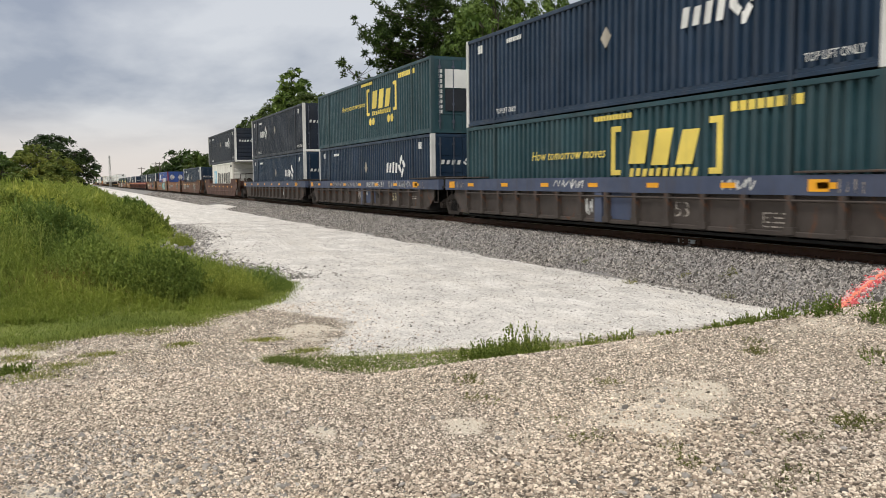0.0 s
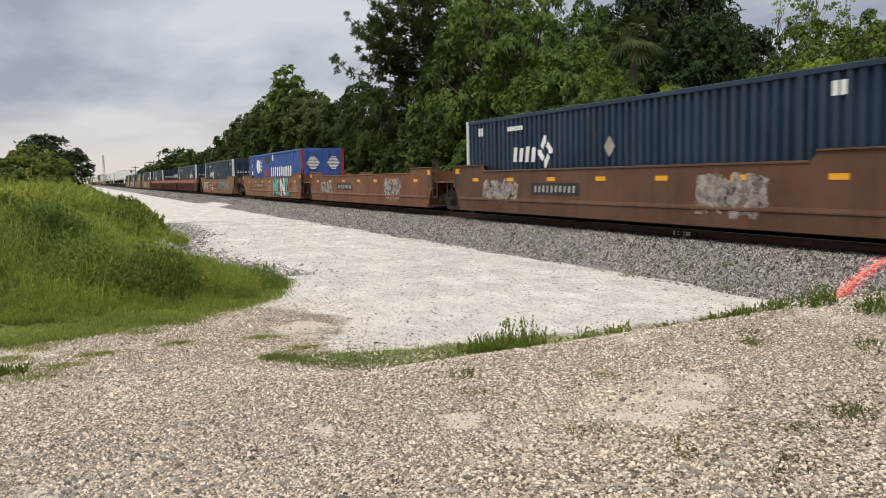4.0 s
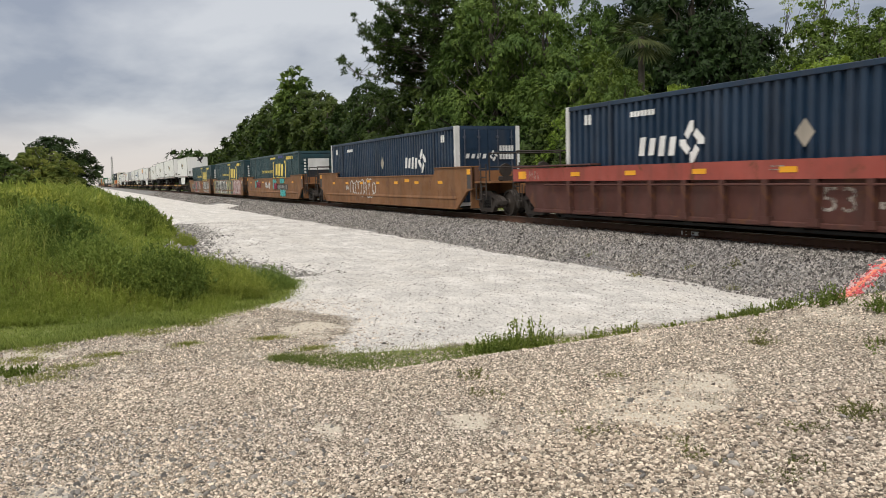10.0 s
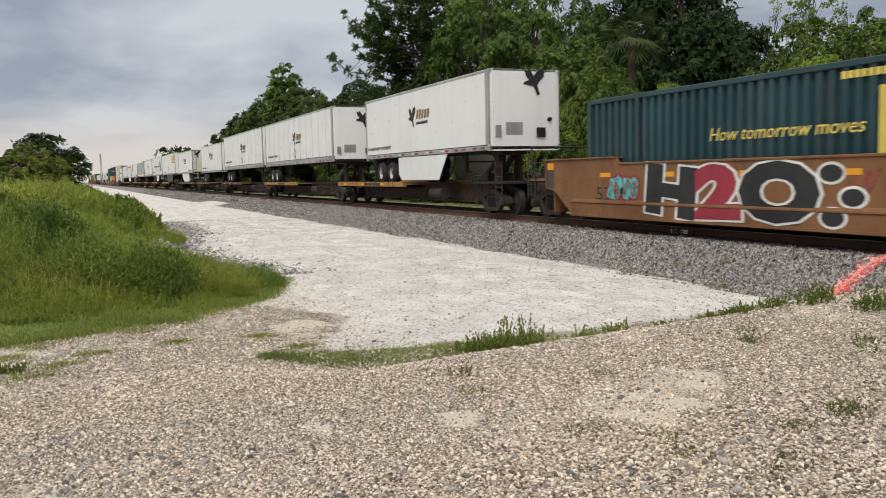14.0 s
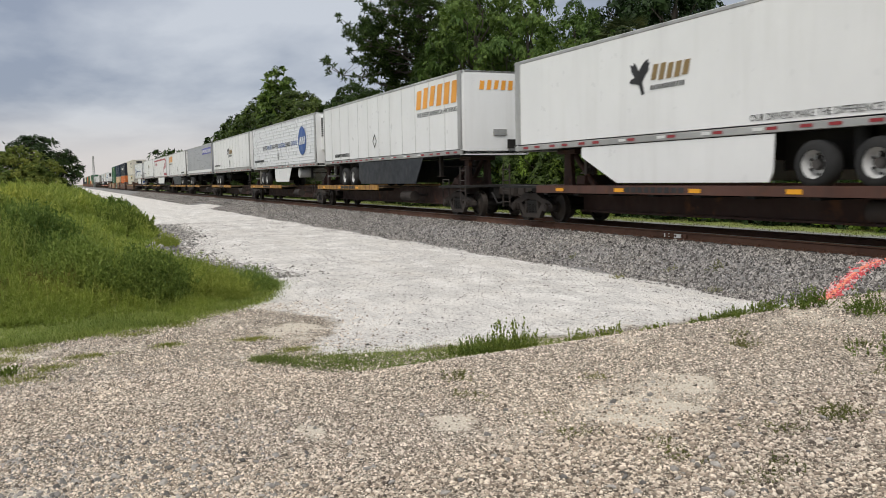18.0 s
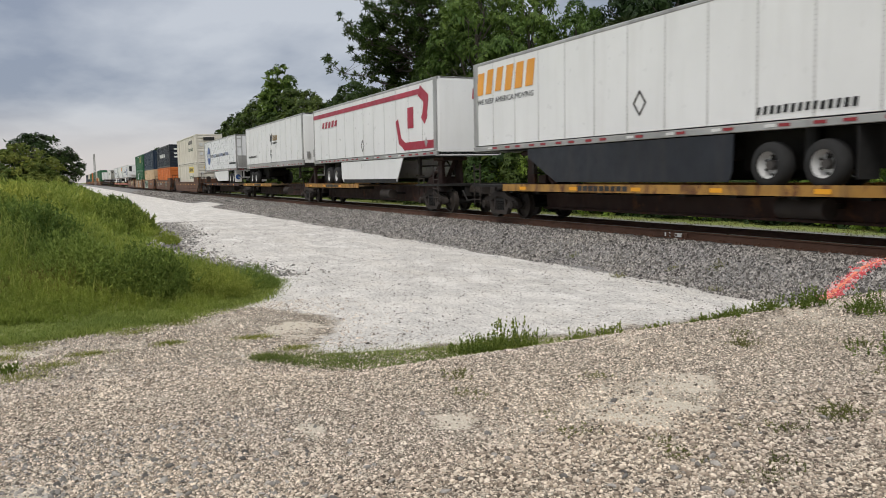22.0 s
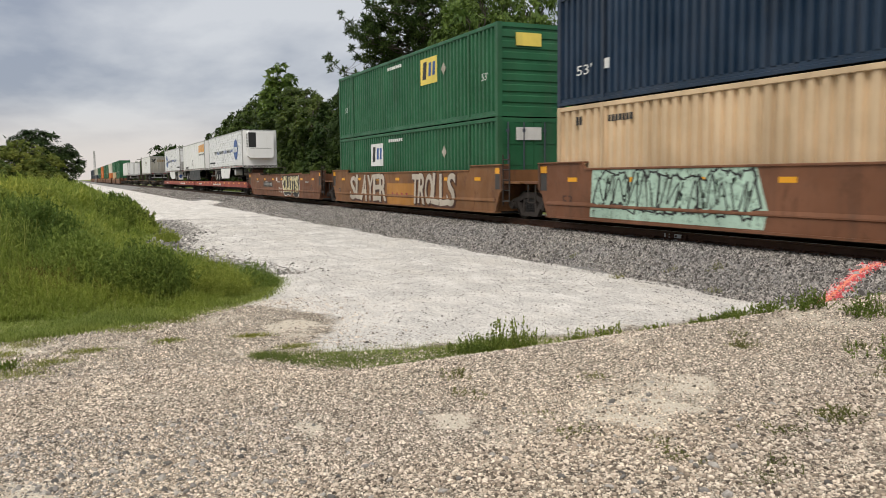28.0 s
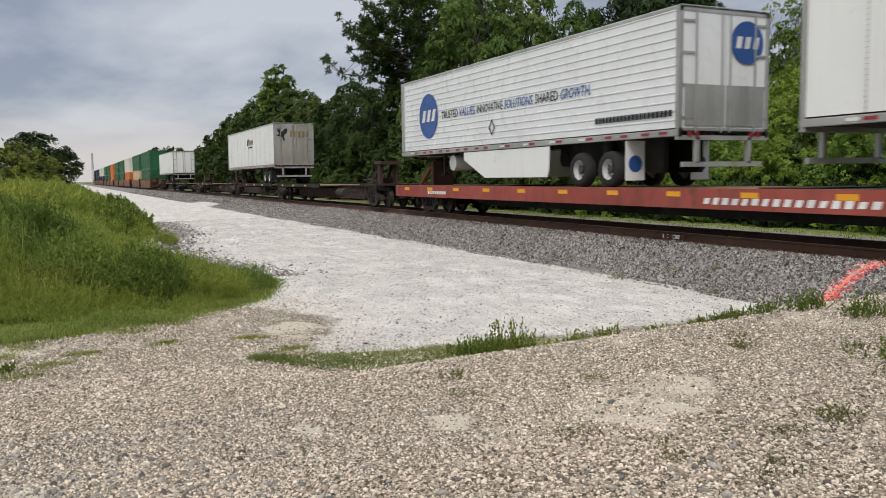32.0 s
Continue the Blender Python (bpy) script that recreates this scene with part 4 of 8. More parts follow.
    for k in range(5):
        fl.box(-2 - 3 * k - 0.15, -2 - 3 * k + 0.15, -1.42, 1.42, 0.20, 0.23)
    part("well_floor", fl, GRIME, ob)
    for x, e in ((a, front), (b, back)):
        w = 1 if x > -8 else -1
        deck = Shape().box(min(x, x - w * 1.5), max(x, x - w * 1.5), -1.42, 1.42, 1.08, 1.14).box(min(x - w * 1.5, x - w * 1.44), max(x - w * 1.5, x - w * 1.44), -1.42, 1.42, 0.22, 1.5)
        deck.box(min(x, x - w * 1.5), max(x, x - w * 1.5), -0.35, 0.35, 0.72, 1.08)
        part("end_platform", deck, GRIME if style == "ribbed" else colour, ob)
        if style == "smooth":
            e1 = p if w > 0 else q
            e0 = -1.45 if w > 0 else 1.45 - BOX
            part("end_plate", Shape().box(min(e1, e0), max(e1, e0), y - 0.05, y + 0.28, 1.625, 1.665, 0.01), colour, ob)
            part("end_panel", Shape().box(min(e1 - w * 0.42, e1 - w * 0.06), max(e1 - w * 0.42, e1 - w * 0.06), y - 0.006, y, 0.90, 1.36), GREYPOST, ob, "dark grey end panel")
            part("end_reflector", Shape().box(min(e1 - w * 0.42, e1 - w * 0.10), max(e1 - w * 0.42, e1 - w * 0.10), y - 0.008, y - 0.001, 1.38, 1.56), YELLOW, ob, "yellow end reflector")
            if e == "joint" and w > 0:
                ladder(ob, e1 + 0.24, y + 0.02, 0.42, 1.95, TRUCK)
            part("end_post", Shape().box(min(e1, e1 - w * 0.10), max(e1, e1 - w * 0.10), y - 0.03, y + 0.25, 0.92, 1.62), UMBER, ob)
        if e == "coupler":
            coupler(ob, x - 0.1 * w, w)
            bogie(ob, x - w * 0.85)
            ladder(ob, x - 0.35 * w, y + 0.02, 0.55, 1.7, TRUCK)
            r = Shape()
            for yy in (-1.35, 1.35):
                r.tube((x - 0.15 * w, yy, 1.1), (x - 0.15 * w, yy, 2.05), 0.025, n=6)
            r.tube((x - 0.15 * w, -1.35, 2.05), (x - 0.15 * w, 1.35, 2.05), 0.025, n=6)
            r.tube((x - 0.15 * w, -1.35, 1.6), (x - 0.15 * w, 1.35, 1.6), 0.02, n=6)
            part("end_railing", r, TRUCK, ob)
            part("brake_wheel", Shape().tube((x - 0.5 * w, -0.6, 1.5), (x - 0.4 * w, -0.6, 1.5), 0.22, n=14), TRUCK, ob)
            part("brake_box", Shape().box(x - 0.6, x - 0.3, -0.8, -0.4, 1.14, 1.3, 0.03), TRUCK, ob)
            part("air_tank", Shape().tube((x - 0.75 * w, 0.2, 1.32), (x - 0.75 * w, 0.95, 1.32), 0.16, n=10), TRUCK, ob)
    if front == "joint" and lead_truck:
        bogie(ob, a + 0.05)
    for x, w in ((a, -1), (b, 1)):
        st = Shape().tube((x + w * 0.4, y - 0.03, 0.55), (x + w * 0.4, y - 0.03, 1.05), 0.02, n=6).tube((x + w * 0.8, y - 0.03, 0.55), (x + w * 0.8, y - 0.03, 1.05), 0.02, n=6).box(min(x + w * 0.4, x + w * 0.8), max(x + w * 0.4, x + w * 0.8), y - 0.05, y + 0.02, 0.53, 0.56)
        part("step", st, TRUCK, ob)
    if marks:
        marks(ob, y - (0.002 if style == "smooth" else -0.028))
    return rolls(ob, s)


def m53(x, z=0.62, h=0.34, m=CHALK):
    def go(ob, y):
        written("53", x, x + h * 1.35, z, h, y, m, ob)
    return go


def numbers(ob, y, x0, x1, z0=0.74, z1=1.07, panel=BLACK):
    part("number_panel", Shape().box(x0, x1, y - 0.005, y, z0, z1), panel, ob, "black panel with pale number bars")
    bars = part("number_bar", blocks(x0 + 0.15, x1 - 0.15, z0 + 0.07, z1 - 0.07, 10, y - 0.006, 7, gap=0.42), DIMBAR, ob)
    tagged(bars, kind="stuff")


def tag(ob, y, x0, x1, z0, z1, n, fill, edge, seed, name="sprayed shapes on the side"):
    """Sprayed looping signs in a row: a broad outline first, the fill upon it, then thin strokes."""
    rnd, w, h = random.Random(seed), (x1 - x0) / n, z1 - z0
    fat = min(0.34 * h, 0.36 * w)
    o, f, l = Shape(), Shape(), Shape()
    for k in range(n):
        cx = x0 + w * (k + 0.5)
        for _ in range(2):
            c = flourish(rnd, cx, w * 0.95, z0 + fat * 0.5, z1 - fat * 0.5)
            g = fat * rnd.uniform(0.75, 1.1)
            for s, width, lift in ((o, g + 0.12, 0.004), (f, g, 0.010)):
                q = stroke(c, width, y, lift)
                s.add(q.v, q.f)
        q = stroke(flourish(rnd, cx, w, z0 + 0.05 * h, z1 - 0.05 * h), 0.035, y, 0.016)
        l.add(q.v, q.f)
    if edge:
        tagged(part("spray_outline", o, edge, ob), kind="stuff")
    tagged(part("spray_paint", f, fill, ob, name), kind="stuff")
    tagged(part("spray_line", l, edge or fill, ob), kind="stuff")


def glyph(sign, bold):
    """One thick sign of unit height as a mesh, upright in x, z."""
    key = ("glyph", sign, bold)
    if key not in FONT:
        cu = bpy.data.curves.new("sign", "FONT")
        cu.body, cu.size, cu.offset, cu.extrude, cu.resolution_u = sign, 1.4, bold, 0.002, 3
        ob = new("sign", cu)
        bpy.context.view_layer.update()
        me = bpy.data.meshes.new_from_object(ob)
        bpy.data.objects.remove(ob)
        bpy.data.curves.remove(cu)
        me.transform(Matrix(((1, 0, 0, 0), (0, 0, -1, 0), (0, 1, 0, 0), (0, 0, 0, 1))))
        FONT[key] = me
    return FONT[key]


def spray_word(ob, y, word, x0, x1, z0, z1, fills, edge, seed, bold=0.07, rim=0.045, lean=0.0, shade=None, widths=None):
    """A sprayed word: thick crowded letters with a rim, each turned and stretched a little by hand."""
    rnd, n = random.Random(seed), len(word)
    widths = widths or [1] * n
    x, unit = x0, (x1 - x0) / sum(widths)
    for k, sign in enumerate(word):
        w = unit * widths[k]
        core = glyph(sign, bold)
        xs, zs = [v.co.x for v in core.vertices], [v.co.z for v in core.vertices]
        cx, cz = (min(xs) + max(xs)) / 2, (min(zs) + max(zs)) / 2
        h = (z1 - z0) * rnd.uniform(0.92, 1.0)
        m = Matrix.Translation((x + w / 2, y, (z0 + z1) / 2 + rnd.uniform(-0.03, 0.03))) @ Matrix.Rotation(rnd.uniform(-0.09, 0.09), 4, "Y") @ Matrix(((1, 0, lean, 0), (0, 1, 0, 0), (0, 0, 1, 0), (0, 0, 0, 1))) @ Matrix.Diagonal((w * 1.04 / (max(xs) - min(xs)), 1, h / (max(zs) - min(zs)), 1)) @ Matrix.Translation((-cx, 0, -cz))
        layers = [("spray_letter", core, fills[k % len(fills)], -0.012 - 0.0006 * k, (0, 0))]
        if edge:
            layers.append(("spray_rim", glyph(sign, bold + rim), edge, -0.006 - 0.0006 * k, (0, 0)))
        if shade:
            layers.append(("spray_shadow", glyph(sign, bold + rim * 0.6), shade, -0.001 - 0.0004 * k, (0.07, -0.07)))
        for name, me, paint_, lift, (sx, sz) in layers:
            q = me.copy()
            q.materials.clear()
            q.transform(Matrix.Translation((sx, lift, sz)) @ m)
            part(name, q, paint_, ob)
        x += w


def scrawl(ob, y, x0, x1, z0, z1, n, m, seed, width=0.04):
    """Thin sprayed signs in a row along the side."""
    rnd, s = random.Random(seed), Shape()
    n = max(2, n // 2)
    w = (x1 - x0) / n
    for k in range(n):
        q = stroke(flourish(rnd, x0 + w * (k + 0.5), w * 0.95, z0, z1), width, y, 0.004)
        s.add(q.v, q.f)
    tagged(part("spray_scrawl", s, m, ob, "thin sprayed scrawl"), kind="stuff")


# ---- trailers ----
def road_wheel(parent, x, z):
    for i in (-1, 1):
        t = Shape()
        prof = [(0.30, 0.0), (0.44, -0.01), (0.50, 0.05), (0.515, 0.13), (0.515, 0.20), (0.50, 0.27), (0.44, 0.32)]
        ring = 24
        for k, (r, d) in enumerate(prof):
            t.v += [(r * math.cos(2 * math.pi * j / ring), i * (-FACE - 0.02 - d), r * math.sin(2 * math.pi * j / ring)) for j in range(ring)]
        for k in range(len(prof) - 1):
            for j in range(ring):
                t.smooth.add(len(t.f))
                f = (k * ring + j, k * ring + (j + 1) % ring, (k + 1) * ring + (j + 1) % ring, (k + 1) * ring + j)
                t.f.append(f if i > 0 else f[::-1])
        me = cached(("tyre", i), lambda: t)
        w = part("tyre", me, TYREWALL, parent)
        w.location = w.location + Vector((x, 0, z))
        w.scale = (0.88, 1, 0.88)
        y = i * (-FACE - 0.05)
        rim = cached(("rim", i), lambda: Shape().tube((0, y, 0), (0, y - i * 0.15, 0), 0.30, 0.22, n=20, caps=False).tube((0, y - i * 0.15, 0), (0, y - i * 0.16, 0), 0.22, 0.08, n=20, caps=False).tube((0, y - i * 0.05, 0), (0, y - i * 0.17, 0), 0.085, n=12).tube((0, y, 0), (0, y - i * 0.012, 0), 0.315, n=20, caps=False))
        part("rim", rim, RIM, w, at=(0, 0, 0))
        hub = cached(("hub", i), lambda: Shape().tube((0, y - i * 0.03, 0), (0, y - i * 0.16, 0), 0.10, 0.12, n=12))
        part("hub", hub, GREYPOST, w, at=(0, 0, 0))
        hole = cached(("hand_hole", i), lambda: Shape().tube((0, y - i * 0.100, 0.205), (0, y - i * 0.135, 0.195), 0.030, n=6))
        for k in range(6):
            h_ = part("hand_hole", hole, TYREWALL, w)
            h_.matrix_basis = Matrix.Rotation(math.pi / 3 * k, 4, "Y")


def trailer(s, label, skin=WHITE, length=BOX, nose_first=True, z=2.08, top=4.90, deck=1.04, style="panel", marks=None, skirt=None, doors=DOORALU, reefer=False, rim=None, tape=True, rail=ALU, panels=12, wheel_at=None, hem=False, sill=0.20, skirt_gap=2.15):
    ob = thing("semi_trailer", label, "trailer", (-length / 2, 0, deck), "trailers on the train")
    w, zb = (1 if nose_first else -1), z + sill
    if style == "ridged":
        prof, n = [], 13
        h = (top - 0.08 - zb) / n
        for k in range(n):
            prof += [(FACE + 0.014, zb + k * h), (FACE + 0.014, zb + (k + 0.80) * h), (FACE - 0.004, zb + (k + 0.84) * h), (FACE - 0.004, zb + (k + 0.96) * h)]
        prof += [(FACE + 0.014, top - 0.08), (FACE + 0.05, top - 0.08), (FACE + 0.05, zb)]
        side = Shape().run(prof[::-1], -length + 0.02, -0.02)
    else:
        side = Shape().box(-length + 0.03, -0.03, FACE + 0.008, FACE + 0.05, zb, top - 0.08)
    sm = side.mesh("side_wall")
    part("side_wall", sm, skin, ob)
    p = part("side_wall", sm, skin, ob)
    p.matrix_basis = Matrix.Translation(p.location + Vector((-length, 0, 0))) @ pose(0, 0, 0, 0, 0, 180)
    if style == "panel" and panels > 1:
        seam = cached(("seam", zb, top), lambda: Shape().box(-0.022, 0.022, FACE - 0.003, FACE + 0.010, zb + 0.01, top - 0.09))
        for k in range(1, panels):
            q = part("panel_seam", seam, SEAM if skin is WHITE else skin, ob)
            q.location = q.location + Vector((-length * k / panels, 0, 0))
        riv = cached(("rivets", zb, top, length, panels), lambda: rivet_rows(length, zb, top, panels))
        tagged(part("rivet_row", riv, ALU, ob), kind="stuff")
    for y in (FACE, -FACE):
        i = 1 if y < 0 else -1
        part("top_rail", Shape().box(-length, 0, min(y - 0.006 * i, y + 0.07 * i), max(y - 0.006 * i, y + 0.07 * i), top - 0.09, top, 0.015), rail, ob)
        part("bottom_rail", Shape().box(-length, 0, min(y - 0.012 * i, y + 0.07 * i), max(y - 0.012 * i, y + 0.07 * i), z + 0.02, zb - 0.03, 0.012), rail, ob)
    part("roof", Shape().box(-length, 0, FACE + 0.03, -FACE - 0.03, top - 0.05, top + 0.01), WHITE, ob)
    part("floor", Shape().box(-length, 0, FACE + 0.05, -FACE - 0.05, z + 0.04, z + 0.14), GRIME, ob)
    # the leading end: a nose with rounded corners, or two doors
    nose = 0.0 if nose_first else -length
    out = -1 if not nose_first else 1
    r = 0.14
    arc = [(nose - out * r + out * r * math.sin(math.pi / 2 * k / 5), FACE - 0.008 + r - r * math.cos(math.pi / 2 * k / 5)) for k in range(6)]
    pts = arc + [(x, -y) for x, y in arc[::-1]]
    e = Shape()
    n = len(pts)
    e.v = [(x, y, zb - 0.2) for x, y in pts] + [(x, y, top + 0.005) for x, y in pts]
    e.f = [((k, k + 1, n + k + 1, n + k) if out > 0 else (k + 1, k, n + k, n + k + 1)) for k in range(n - 1)]
    e.smooth = set(range(n - 1))
    part("front_wall", e, skin if skin is not PANEL else WHITE, ob)
    for i in (1, -1):
        cp = Shape().box(min(nose - out * 0.30, nose - out * 0.02), max(nose - out * 0.30, nose - out * 0.02), min(i * FACE - i * 0.01, i * FACE + i * 0.02), max(i * FACE - i * 0.01, i * FACE + i * 0.02), zb, top, 0)
        part("corner_trim", cp, rail, ob)
    rear = -length if nose_first else 0.0
    ro = -out
    for i in (1, -1):
        y0, y1 = (FACE + 0.10, -0.01) if i > 0 else (0.01, -FACE - 0.10)
        d = part("door", Shape().box(min(rear - ro * 0.06, rear - ro * 0.01), max(rear - ro * 0.06, rear - ro * 0.01), y0, y1, zb, top - 0.13), doors, ob)
        d["base"] = (0, 0, 0)
        lb = Shape()
        for yy in ((-0.85, -0.12) if i > 0 else (0.12, 0.85)):
            lb.tube((rear + ro * 0.03, yy, z + 0.1), (rear + ro * 0.03, yy, top - 0.1), 0.02, n=6)
        part("lock_rod", lb, ALU, d)
        hg = Shape()
        for zz in (zb + 0.2, zb + 0.9, zb + 1.6, top - 0.35):
            hg.box(min(rear - ro * 0.01, rear + ro * 0.02), max(rear - ro * 0.01, rear + ro * 0.02), y0 if i > 0 else y1 - 0.3, y0 + 0.3 if i > 0 else y1, zz, zz + 0.05)
        part("hinge", hg, ALU, d)
    fr = Shape()
    for i in (1, -1):
        fr.box(min(rear - ro * 0.12, rear), max(rear - ro * 0.12, rear), min(i * FACE - i * 0.005, i * FACE + i * 0.10), max(i * FACE - i * 0.005, i * FACE + i * 0.10), z, top)
    fr.box(min(rear - ro * 0.12, rear), max(rear - ro * 0.12, rear), FACE, -FACE, top - 0.13, top)
    fr.box(min(rear - ro * 0.12, rear), max(rear - ro * 0.12, rear), FACE, -FACE, z - 0.06, z + 0.2)
    part("rear_frame", fr, rail, ob)
    bump = Shape().box(min(rear - ro * 0.1, rear), max(rear - ro * 0.1, rear), -1.15, 1.15, deck + 0.42, deck + 0.53)
    for yy in (-0.75, 0.75):
        bump.box(min(rear - ro * 0.1, rear), max(rear - ro * 0.1, rear), yy - 0.05, yy + 0.05, deck + 0.5, z)
    part("underride_guard", bump, rail, ob)
    for yy in (-1.0, -0.8, 0.8, 1.0):
        part("tail_lamp", Shape().box(min(rear, rear + ro * 0.02), max(rear, rear + ro * 0.02), yy - 0.06, yy + 0.06, z + 0.02, z + 0.12), REDTAPE, ob)
    # running gear
    tail = wheel_at if wheel_at is not None else 1.75
    for k in (0, 1):
        x = rear - ro * (tail + 1.27 * k)
        part("axle", Shape().tube((x, -1.1, deck + 0.515), (x, 1.1, deck + 0.515), 0.07, n=8), GRIME, ob)
        road_wheel(ob, x, deck + 0.40)
    bx = rear - ro * (tail + 0.63)
    part("suspension", Shape().box(bx - 1.9, bx + 1.9, -0.60, -0.45, deck + 0.30, z + 0.05).box(bx - 1.9, bx + 1.9, 0.45, 0.60, deck + 0.30, z + 0.05).box(bx - 0.9, bx + 0.9, -0.4, 0.4, deck + 0.7, deck + 0.85), GRIME, ob)
    part("brake_tank", Shape().tube((bx - ro * 2.2, -0.7, deck + 0.72), (bx - ro * 2.2, 0.7, deck + 0.72), 0.22, n=12).box(bx - ro * 2.2 - 0.3, bx - ro * 2.2 + 0.3, -0.62, -0.5, deck + 0.55, z + 0.05), GRIME, ob)
    for yy in (-0.78, 0.78):
        part("air_spring", Shape().tube((bx, yy, deck + 0.55), (bx, yy, z + 0.04), 0.15, n=12), TYREWALL, ob)
    lx = nose - out * 2.9
    lg = Shape()
    for yy in (-0.75, 0.75):
        lg.box(lx - 0.06, lx + 0.06, yy - 0.06, yy + 0.06, deck + 0.35, z + 0.05).box(lx - 0.14, lx + 0.14, yy - 0.12, yy + 0.12, deck + 0.32, deck + 0.36)
    lg.tube((lx, -0.75, deck + 0.7), (lx, 0.75, deck + 0.7), 0.03, n=6)
    lg.tube((lx, -0.75, deck + 0.45), (lx - out * 0.6, -0.6, z), 0.03, n=6).tube((lx, 0.75, deck + 0.45), (lx - out * 0.6, 0.6, z), 0.03, n=6)
    part("landing_gear", lg, TRUCK if skin is WHITE else GRIME, ob)
    fx = rear - ro * (tail - 0.72)
    for yy in (-1.0, 1.0):
        part("mud_flap", Shape().box(fx - 0.01, fx + 0.01, yy - 0.28, yy + 0.28, deck + 0.12, z), (DOORALU if nose_first else WHITE) if style == "ridged" else TYREWALL, ob)
        if style == "ridged" and not nose_first:
            part("flap_disc", on_end(disc(yy, deck + 0.52, 0.20, 0.20, 0), fx + 0.012), DOTBLUE, ob, "blue disc on the white mud flap")
    if skirt:
        x0 = rear - ro * (tail + skirt_gap)
        x1 = nose - out * (5.5 if style == "ridged" else 3.4)
        hang = deck + (0.22 if style == "ridged" else 0.08)
        a, b = min(x0, x1), max(x0, x1)
        cut = 0.75
        o = [(a, z), (a + 0.04, hang + 0.22), (a + cut * 0.45, hang), (b - cut, hang), (b, z)]
        if not nose_first:
            o = [(a, z), (a, z - 0.25), (a + 1.5, hang), (b - 0.12, hang), (b - 0.03, hang + 0.2), (b, z)]
        for yy in (FACE + 0.02, -FACE - 0.06):
            part("side_skirt", Shape().plate(o, yy, yy + 0.03), skirt, ob)
            if hem:
                part("skirt_hem", Shape().box(a + cut * 0.5, b - cut, yy - 0.006, yy + 0.036, deck + 0.06, deck + 0.22), TYREWALL, ob)
    if style == "ridged":
        tx = nose - out * 4.3
        part("fuel_tank", Shape().tube((tx, -1.12, z - 0.32), (tx, -0.2, z - 0.32), 0.27, n=16), RIM, ob, "pale round tank under the floor")
        part("tank_strap", Shape().box(tx - 0.04, tx + 0.04, -1.0, -0.9, z - 0.1, z + 0.05), GRIME, ob)
    if tape:
        tm = cached(("tape", 1), lambda: Shape().box(-0.13, 0.13, -0.012, 0.004, -0.03, 0.03))
        k = -0.5
        while k > -length + 0.4:
            for dx, m in ((0, REDTAPE), (-0.62, REDTAPE) if int(k * 3) % 2 else (-0.34, CHALK)):
                q = part("reflective_tape", tm, m, ob)
                q.location = q.location + Vector((k + dx, FACE - 0.014, z + 0.10))
            k -= 1.42
    if reefer:
        u = part("cooling_unit", Shape().box(min(nose, nose + out * 0.42), max(nose, nose + out * 0.42), -0.98, 0.98, z + 0.70, top - 0.08, 0.16), WHITE, ob, "white cooling unit on the nose")
        u["base"] = (0, 0, 0)
        g = Shape()
        for k in range(9):
            g.box(min(nose + out * 0.1, nose + out * 0.36), max(nose + out * 0.1, nose + out * 0.36), -1.012, -0.99, z + 1.55 + 0.11 * k, z + 1.62 + 0.11 * k)
        g.box(min(nose + out * 0.41, nose + out * 0.428), max(nose + out * 0.41, nose + out * 0.428), -0.93, -0.36, z + 1.50, top - 0.22)
        g.box(min(nose + out * 0.41, nose + out * 0.425), max(nose + out * 0.41, nose + out * 0.425), -0.80, 0.80, z + 1.42, z + 1.45)
        part("grille", g, BLACK, u)
    if marks:
        marks(ob, FACE - (0.001 if style == "panel" else 0.013), z)
    return rolls(ob, s)


def rivet_rows(length, zb, top, panels):
    s = Shape()
    n = int((top - zb - 0.2) / 0.09)
    for k in range(1, panels):
        for dx in (-0.018, 0.018):
            for j in range(n):
                x, z = -length * k / panels + dx, zb + 0.08 + 0.09 * j
                s.add([(x - 0.012, FACE - 0.005, z), (x, FACE - 0.005, z - 0.012), (x + 0.012, FACE - 0.005, z), (x, FACE - 0.005, z + 0.012)], [(0, 1, 2, 3)])
    return s


def bird(x, z, r, y):
    """A plain dark bird-like shape with spread wings."""
    o = [(-1.0, -0.15), (-0.75, 0.05), (-0.45, 0.1), (-0.75, 0.45), (-0.9, 0.95), (-0.62, 0.8), (-0.5, 1.0), (-0.25, 0.72), (-0.05, 0.42), (0.15, 0.7), (0.45, 0.95), (0.85, 1.1), (0.78, 0.9), (0.98, 0.82), (0.8, 0.62), (0.88, 0.45), (0.55, 0.15), (0.4, -0.05), (0.25, -0.25), (0.48, -0.95), (0.2, -1.0), (0.05, -0.6), (-0.1, -0.35), (-0.35, -0.3), (-0.65, -0.25)]
    return Shape().plate([(x + a * r, z + b * r) for a, b in o], y - 0.006, y)


def on_end(s, x=0.012):
    """Turns a flat shape of the side to face forwards on the leading end."""
    s.v = [(x - y, a, z) for a, y, z in s.v]
    return s


